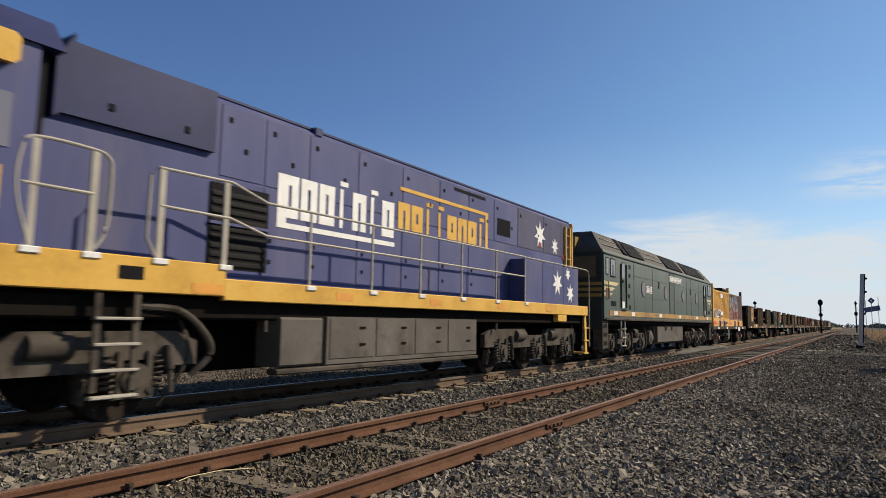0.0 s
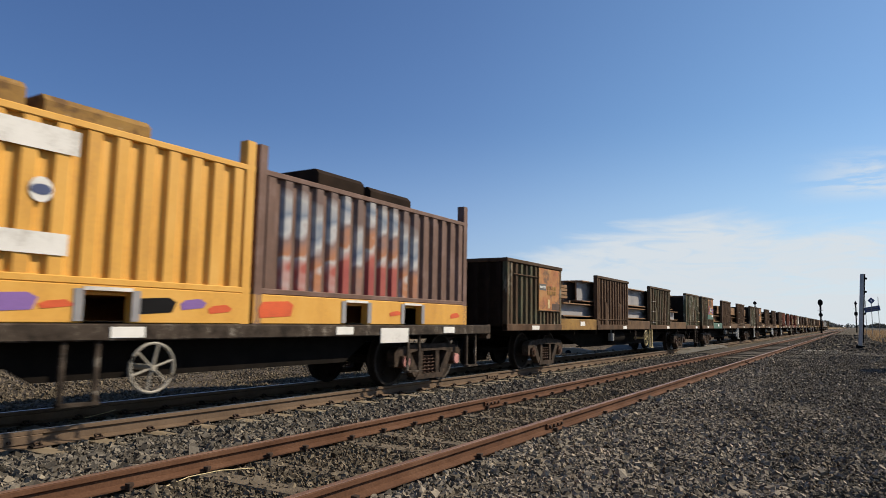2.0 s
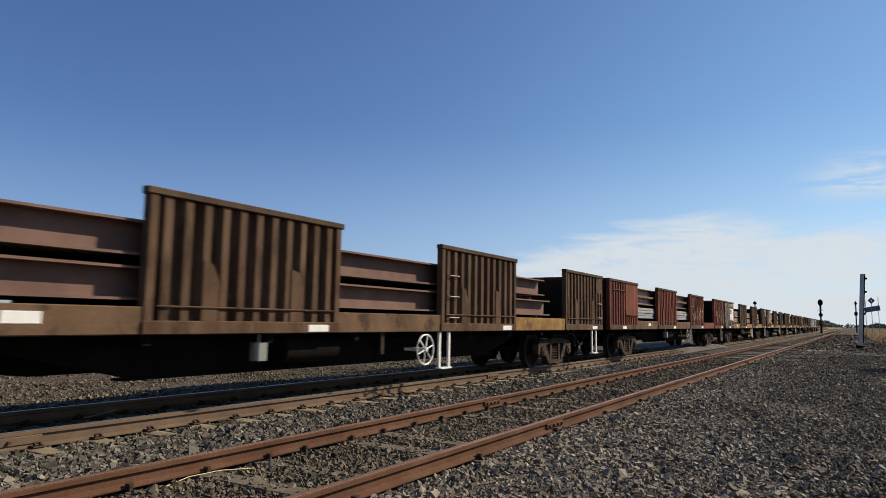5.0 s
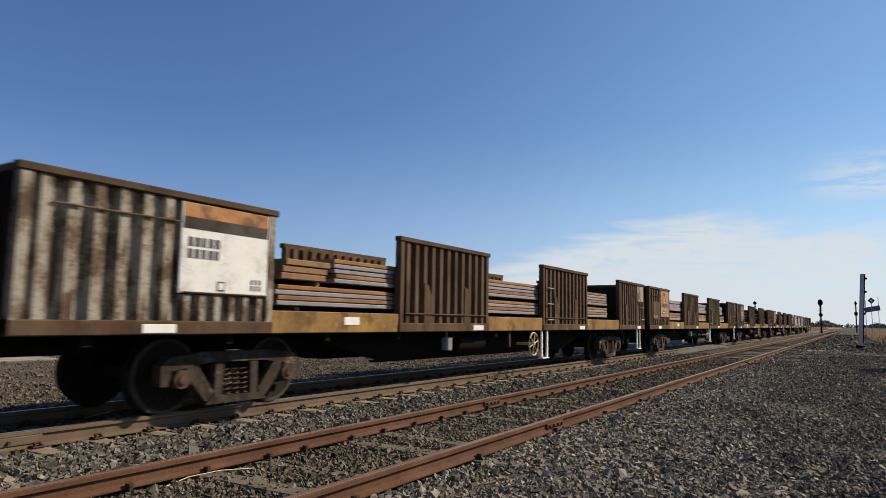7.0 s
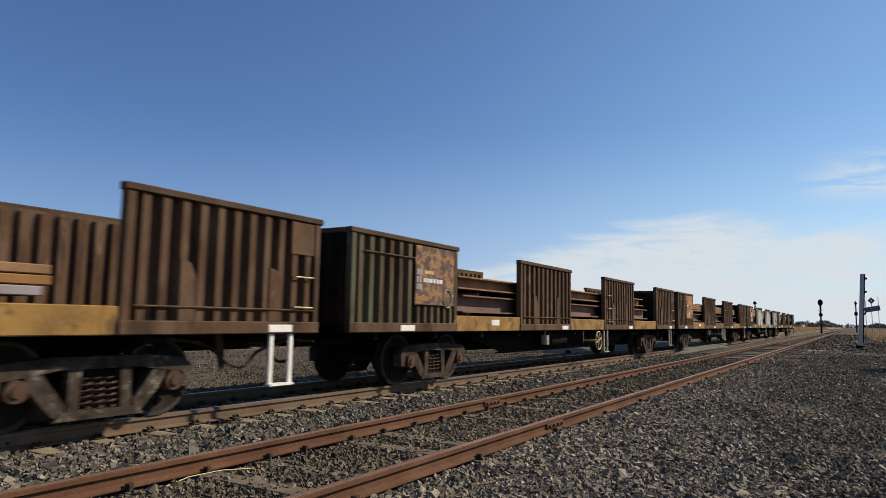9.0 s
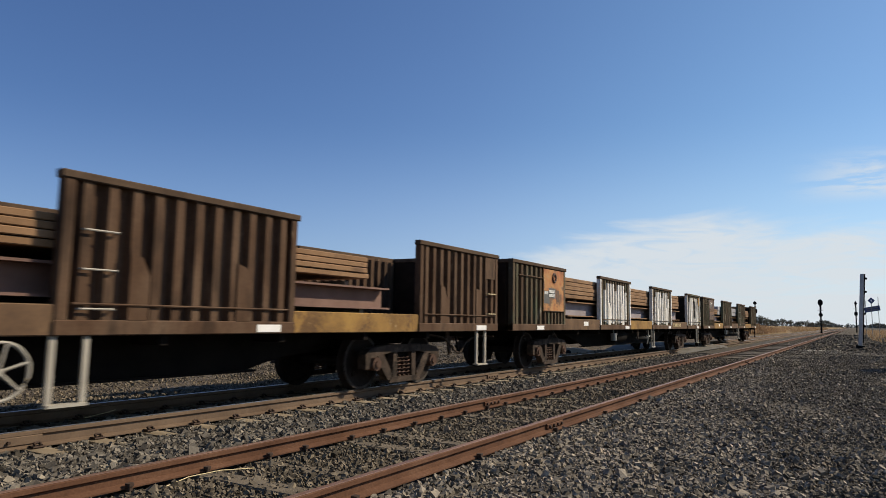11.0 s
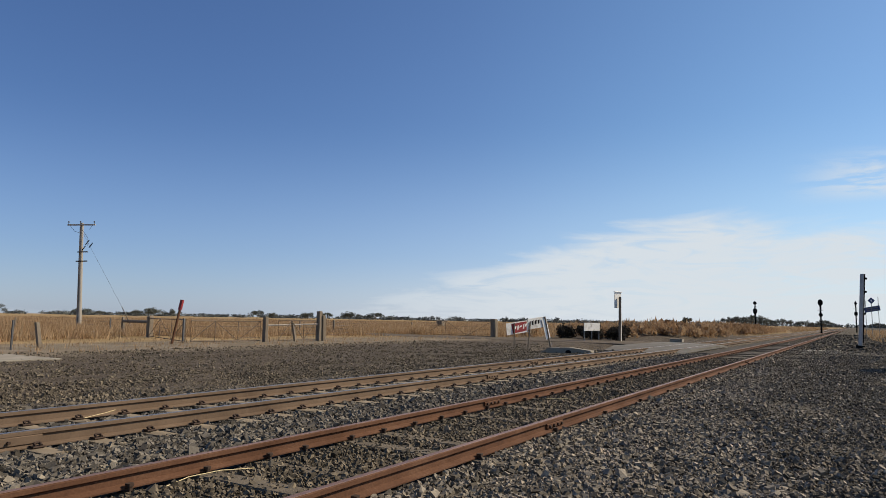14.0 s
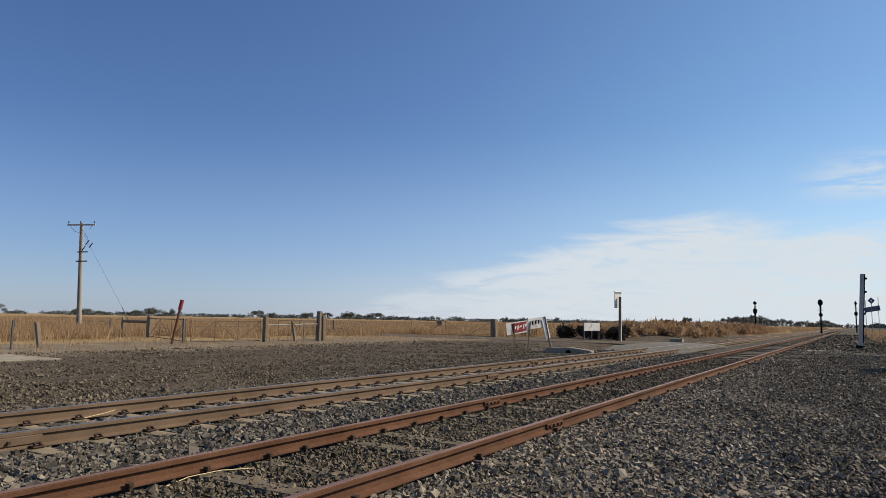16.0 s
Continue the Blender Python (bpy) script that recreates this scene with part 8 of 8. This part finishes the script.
scatter("ballast_stones", RNG, XM + 0.86, XN - 0.95, -2.0, 34, 1300, 0.0255, bed_z, "stone", "crushed blue-grey ballast stones between the tracks", on_main_sleeper)
scatter("ballast_stones", RNG, XM - 2.2, XM + 0.66, -1.0, 38, 760, 0.026, bed_z, "stone", "crushed ballast stones between and beyond the main rails", on_main_sleeper)
scatter("ballast_stones", RNG, XN - 0.74, XN + 0.74, -2.0, 30, 560, 0.020, lambda x, y: np.full(x.shape, -0.022), "stone_brown", "small dusty stones between the rusty rails", on_side_track)
scatter("gravel_stones", RNG, XN + 0.92, 6.0, -3.0, 48, 1500, 0.0215, lambda x, y: np.where(x < XN + 1.3, -0.02, -0.055), "stone_yard", "coarse dark gravel of the yard", yard_gaps, 8.0, 1.5)
scatter("fine_gravel", RNG, -3.5, 6.0, 3.0, 40, 1000, 0.015, lambda x, y: np.full(x.shape, -0.062), "stone_dark", "fine dark gravel trodden into dirt", not_dirt, 9.0, 1.6)
scatter("fine_gravel", RNG, XN + 0.92, 2.5, 2.0, 30, 900, 0.013, lambda x, y: np.where(x < XN + 1.3, -0.03, -0.06), "stone_brown", "fine brown gravel and dirt of the yard", None, 5.5, 1.8)
scatter("fine_gravel", RNG, XN - 0.74, XN + 0.74, 1.5, 22, 900, 0.011, lambda x, y: np.full(x.shape, -0.03), "stone_brown", "fine brown grit between the rusty rails", None, 6.0, 1.6)
scatter("gravel_stones", RNG, XN + 1.3, 14, 46, 130, 26, 0.045, lambda x, y: ground_height(x, y), "stone_brown", "sparse gravel on the dirt beyond the yard", None, 60.0, 1.0)
scatter("gravel_stones", RNG, -16.0, XM - 2.2, 3.0, 44, 190, 0.022, lambda x, y: ground_height(x, y), "stone_brown", "brownish gravel along the far side of the track", None, 12.0, 1.3)
scatter("gravel_stones", RNG, -27.0, -16.0, 6.0, 42, 50, 0.024, lambda x, y: ground_height(x, y), "stone_brown", "scattered gravel on bare dirt", None, 16.0, 1.3)


# ---- dry stalks ----
for pts in ([(-4.80, 3.55, -0.01), (-4.84, 3.8, 0.015), (-4.80, 4.1, 0.02), (-4.70, 4.40, 0.0)], [(-8.4, 4.95, 0.05), (-8.5, 5.3, 0.07), (-8.6, 5.5, 0.08)], [(-4.85, 11.3, 0.04), (-4.56, 10.87, 0.05), (-4.27, 11.12, 0.05)]):
    tagged(part("dry_stalk", Shape().tube(pts, 0.005, 5), "cream"), "pale dry plant stalk lying on stones", "stalk", "dry stalks")


# ---- dry grass ----
def grass(name, spots, label, hmin, hmax, width, rng):
    """Upright straw blades at the given spots, three to a tuft."""
    n = len(spots)
    V, T = [], []
    for k in range(4):
        a = rng.uniform(0, 2 * math.pi, n)
        patch = np.sin(spots[:, 0] * 0.55 + np.sin(spots[:, 1] * 0.3) * 2) * np.sin(spots[:, 1] * 0.42 + spots[:, 0] * 0.13) + 0.5 * np.sin(spots[:, 0] * 1.9 + spots[:, 1] * 1.3)
        h = rng.uniform(hmin, hmax, n) * np.where(rng.random(n) < 0.12, 1.2, 1.0) * (0.82 + 0.25 * patch)
        off = rng.normal(0, 0.12, (n, 2))
        base = spots[:, :2] + off
        z = spots[:, 2]
        dx, dy = np.cos(a) * width / 2, np.sin(a) * width / 2
        lean = rng.normal(0, 0.32, (n, 2)) * h[:, None]
        p0 = np.stack([base[:, 0] - dx, base[:, 1] - dy, z - 0.05], -1)
        p1 = np.stack([base[:, 0] + dx, base[:, 1] + dy, z - 0.05], -1)
        p2 = np.stack([base[:, 0] + lean[:, 0], base[:, 1] + lean[:, 1], z + h], -1)
        V.append(np.stack([p0, p1, p2], 1))
    V = np.concatenate(V).reshape(-1, 3)
    T = np.arange(len(V)).reshape(-1, 3)
    return tagged(big_mesh(name, V, T, "grass"), label, "grass", kind="stuff")


def field_spots(rng, n, x0, x1, y0, y1, cond=None):
    x, y = rng.uniform(x0, x1, n), rng.uniform(y0, y1, n)
    if cond is not None:
        k = cond(x, y)
        x, y = x[k], y[k]
    return np.stack([x, y, ground_height(x, y)], -1)


edge = lambda x, y: x < -36.0 - 1.5 * np.sin(y * 0.35) - 6 * ((y > 25) & (y < 31)) - np.where(y > 48, 0, 2.0)
grass("dry_grass", field_spots(RNG, 52000, -75, -36, 12, 110, lambda x, y: edge(x, y) & ~((y > 48.5) & (y < 56))), "tall straw-coloured dry grass in the field", 0.3, 0.95, 0.045, RNG)
grass("dry_grass", field_spots(RNG, 40000, -190, -75, 20, 230), "tall straw-coloured dry grass far out in the field", 0.4, 1.1, 0.10, RNG)
grass("dry_grass", field_spots(RNG, 42000, -75, -12.0, 56, 175, lambda x, y: x < -13.6 - 0.9 * np.maximum(0, 72 - y) - 0.6 * np.sin(y * 0.7)), "dry grass along the bank beside the line", 0.35, 1.15, 0.06, RNG)
grass("dry_grass", field_spots(RNG, 16000, -160, -11.5, 175, 420), "distant dry grass beside the line", 0.5, 1.2, 0.18, RNG)
grass("dry_grass", field_spots(RNG, 5000, 1.5, 60, 70, 300), "dry grass beyond the yard", 0.3, 0.8, 0.15, RNG)
grass("dry_grass", field_spots(RNG, 700, -40, -26, 10, 50), "sparse dry grass by the farm track", 0.08, 0.3, 0.04, RNG)


# ---- tangled grass mounds along the bank ----
def grass_mounds(rng):
    V = []
    for k in range(150):
        y = rng.uniform(60, 150)
        x = -13.2 - 0.9 * max(0, 68 - y) - abs(rng.normal(0, 7))
        r, h = rng.uniform(0.6, 1.8), rng.uniform(0.35, 1.0)
        n = int(60 + 60 * r)
        d = rng.normal(size=(n, 3))
        d /= np.linalg.norm(d, axis=1, keepdims=True)
        p = np.array((x, y, gz(x, y) + 0.1)) + np.abs(d) * np.sign(d * np.array((1, 1, 0)) + np.array((0, 0, 1))) * np.array((r, r, h)) * rng.uniform(0.6, 1.0, (n, 1))
        a = rng.normal(0, 0.25, (n, 3)) + np.array((0, 0, 0.35))
        b = rng.normal(0, 0.10, (n, 3))
        V.append(np.stack([p - b, p + b, p + a * 0.8], 1))
    V = np.concatenate(V).reshape(-1, 3)
    return tagged(big_mesh("grass_mounds", V, np.arange(len(V)).reshape(-1, 3), "dead_grass"), "brown tangled mounds of dead grass on the bank", "grass", kind="stuff")


grass_mounds(np.random.default_rng(77))


# ---- bushes and trees ----
def leaf_cloud(rng, blobs, per, size):
    """Many small leaf faces filling a set of blobs (centre, radii)."""
    V = []
    for c, r in blobs:
        d = rng.normal(size=(per, 3))
        d /= np.linalg.norm(d, axis=1, keepdims=True)
        p = np.array(c) + d * np.array(r) * (rng.random((per, 1)) ** 0.4)
        for k in range(2):
            a, b = rng.normal(size=(per, 3)), rng.normal(size=(per, 3))
            a /= np.linalg.norm(a, axis=1, keepdims=True)
            b /= np.linalg.norm(b, axis=1, keepdims=True)
            V.append(np.stack([p, p + a * size, p + b * size], 1))
    return np.concatenate(V).reshape(-1, 3)


def bush(x, y, w, h, seed):
    rng = np.random.default_rng(seed)
    z = gz(x, y)
    b = thing("bush", "dark dry tangled bush beside the farm track", "bush", "bushes", at=(x, y, z))
    blobs = [((rng.uniform(-w, w) * 0.6, rng.uniform(-w, w) * 0.4, h * rng.uniform(0.3, 0.65)), (w * 0.45, w * 0.45, h * 0.35)) for _ in range(9)]
    v = leaf_cloud(rng, blobs, 120, 0.16)
    me = big_mesh("foliage", v, np.arange(len(v)).reshape(-1, 3), "bush")
    me.parent = b
    s = Shape()
    for k in range(5):
        s.tube([(0, 0, -0.1), (rng.uniform(-w, w) * 0.5, rng.uniform(-w, w) * 0.4, h * 0.8)], 0.03, 5)
    part("stems", s, "bark", b)


for k, (x, y, w, h) in enumerate(((-21.9, 59.4, 1.5, 1.5), (-20.6, 60.4, 1.1, 1.2), (-19.0, 58.6, 1.5, 1.5), (-16.2, 56.3, 1.3, 1.25), (-17.2, 60.8, 1.3, 1.3))):
    bush(x - 0.9, y - 0.5, w * 0.78, h, 20 + k)


def tree(x, y, h, w, seed, group="trees on the horizon"):
    rng = np.random.default_rng(seed)
    z = gz(x, y)
    t = thing("eucalyptus_tree", "dark distant gum tree with a spreading crown", "tree", group, at=(x, y, z))
    s = Shape().tube([(0, 0, -0.5), (0.1, 0, h * 0.3), (0.25, 0.1, h * 0.55)], h * 0.035, 8, r1=h * 0.018)
    blobs = []
    n = 6 + int(w / 2.5)
    for k in range(n):
        a = (k + 0.5) / n * 2 - 1
        c = (a * w * 0.42, rng.uniform(-w, w) * 0.25, h * (0.70 - 0.20 * abs(a) + rng.uniform(-0.18, 0.12)))
        blobs.append((c, (w * rng.uniform(0.10, 0.17), w * 0.15, h * rng.uniform(0.13, 0.22))))
        s.tube([(0.1, 0, h * 0.3), (c[0] * 0.5, c[1] * 0.5, h * 0.5), c], h * 0.012, 5, r1=h * 0.005)
    part("trunk", s, "bark", t)
    v = leaf_cloud(rng, blobs, 70, h * 0.075)
    me = big_mesh("crown", v, np.arange(len(v)).reshape(-1, 3), "leaf")
    me.parent = t


def ahead(angle, depth):
    """Ground place at an angle (degrees, right positive) and depth from the view axis at the eye."""
    yaw = 0.554
    r = math.tan(radians(angle)) * depth
    return r * math.cos(yaw) - depth * math.sin(yaw), r * math.sin(yaw) + depth * math.cos(yaw)


for k, (ang, dep, h, w) in enumerate(((-33.9, 420, 7.5, 14), (-28.3, 520, 6.5, 20), (-27.2, 560, 5.5, 12), (-24.6, 520, 6.0, 12), (-23.6, 500, 8.0, 24), (-22.1, 540, 7.0, 12), (-15.5, 560, 7.6, 13), (-14.2, 620, 6.5, 10), (-11.4, 600, 7.5, 15), (-9.8, 560, 7.0, 11), (-7.9, 560, 8.0, 18), (-5.7, 600, 8.0, 20),
                                        (20.2, 640, 9.5, 10), (23.2, 420, 7.0, 14), (24.2, 380, 7.2, 16), (25.2, 400, 8.4, 18), (26.0, 440, 7.0, 12), (27.1, 520, 8.0, 16), (28.6, 520, 6.6, 13), (29.8, 600, 8.0, 16), (33.2, 520, 6.0, 14))):
    tree(*ahead(ang, dep), h, w, 60 + k)


def far_woods():
    rng = np.random.default_rng(9)
    blobs = []
    for k in range(300):
        ang = rng.uniform(-44, 36)
        dep = rng.uniform(900, 1500)
        x, y = ahead(ang, dep)
        h = rng.uniform(3, 10) * (0.6 + 0.6 * abs(noise.noise((ang * 0.35, 0, 7))))
        blobs.append(((x, y, h * 0.5), (rng.uniform(6, 22), 8, h * 0.6)))
    # the haze over this belt is only its pale leaf colour
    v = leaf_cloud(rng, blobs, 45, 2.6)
    return tagged(big_mesh("far_woods", v, np.arange(len(v)).reshape(-1, 3), "leaf_haze_tint"), "low hazy belt of far trees on the horizon", "trees", kind="stuff")


far_woods()


# ---- motion of the train ----
# seconds, and how far along its even run the train is then
RUN = ((0.0, 0.0), (0.5, 0.485), (1.0, 1.0), (1.5, 1.485), (2.0, 2.0), (2.5, 2.475), (3.0, 2.998), (3.5, 3.488), (4.0, 4.005), (6.5, 6.493), (7.0, 7.012), (7.5, 7.502), (8.0, 8.012), (8.5, 8.496),
       (9.0, 9.018), (11.5, 11.49), (12.0, 12.006), (12.5, 12.478), (13.0, 12.998), (13.5, 13.475), (14.0, 14.0), (15.0, 15.0), (16.0, 16.0))


def motions():
    for ob, u, base in MOVERS:
        walk(ob, [(t, pose(base[0], u - SPEED * s, base[2])) for t, s in RUN])
    for wheel, r, u, place in SPINNERS:
        # each axle turns while it runs through the near stretch of line
        first, last = max(0, int((u - 24) / SPEED * FPS)), max(1, int((u + 2) / SPEED * FPS))
        rows = [(0.0, 0.0)] if first > 0 else []
        for k in range(first, last + 1):
            rows.append((k / FPS, math.degrees((k - first) / FPS * SPEED / r)))
        rows.append((16.0, rows[-1][1]))
        walk(wheel, [(t, pose(*place, a)) for t, a in rows])


motions()
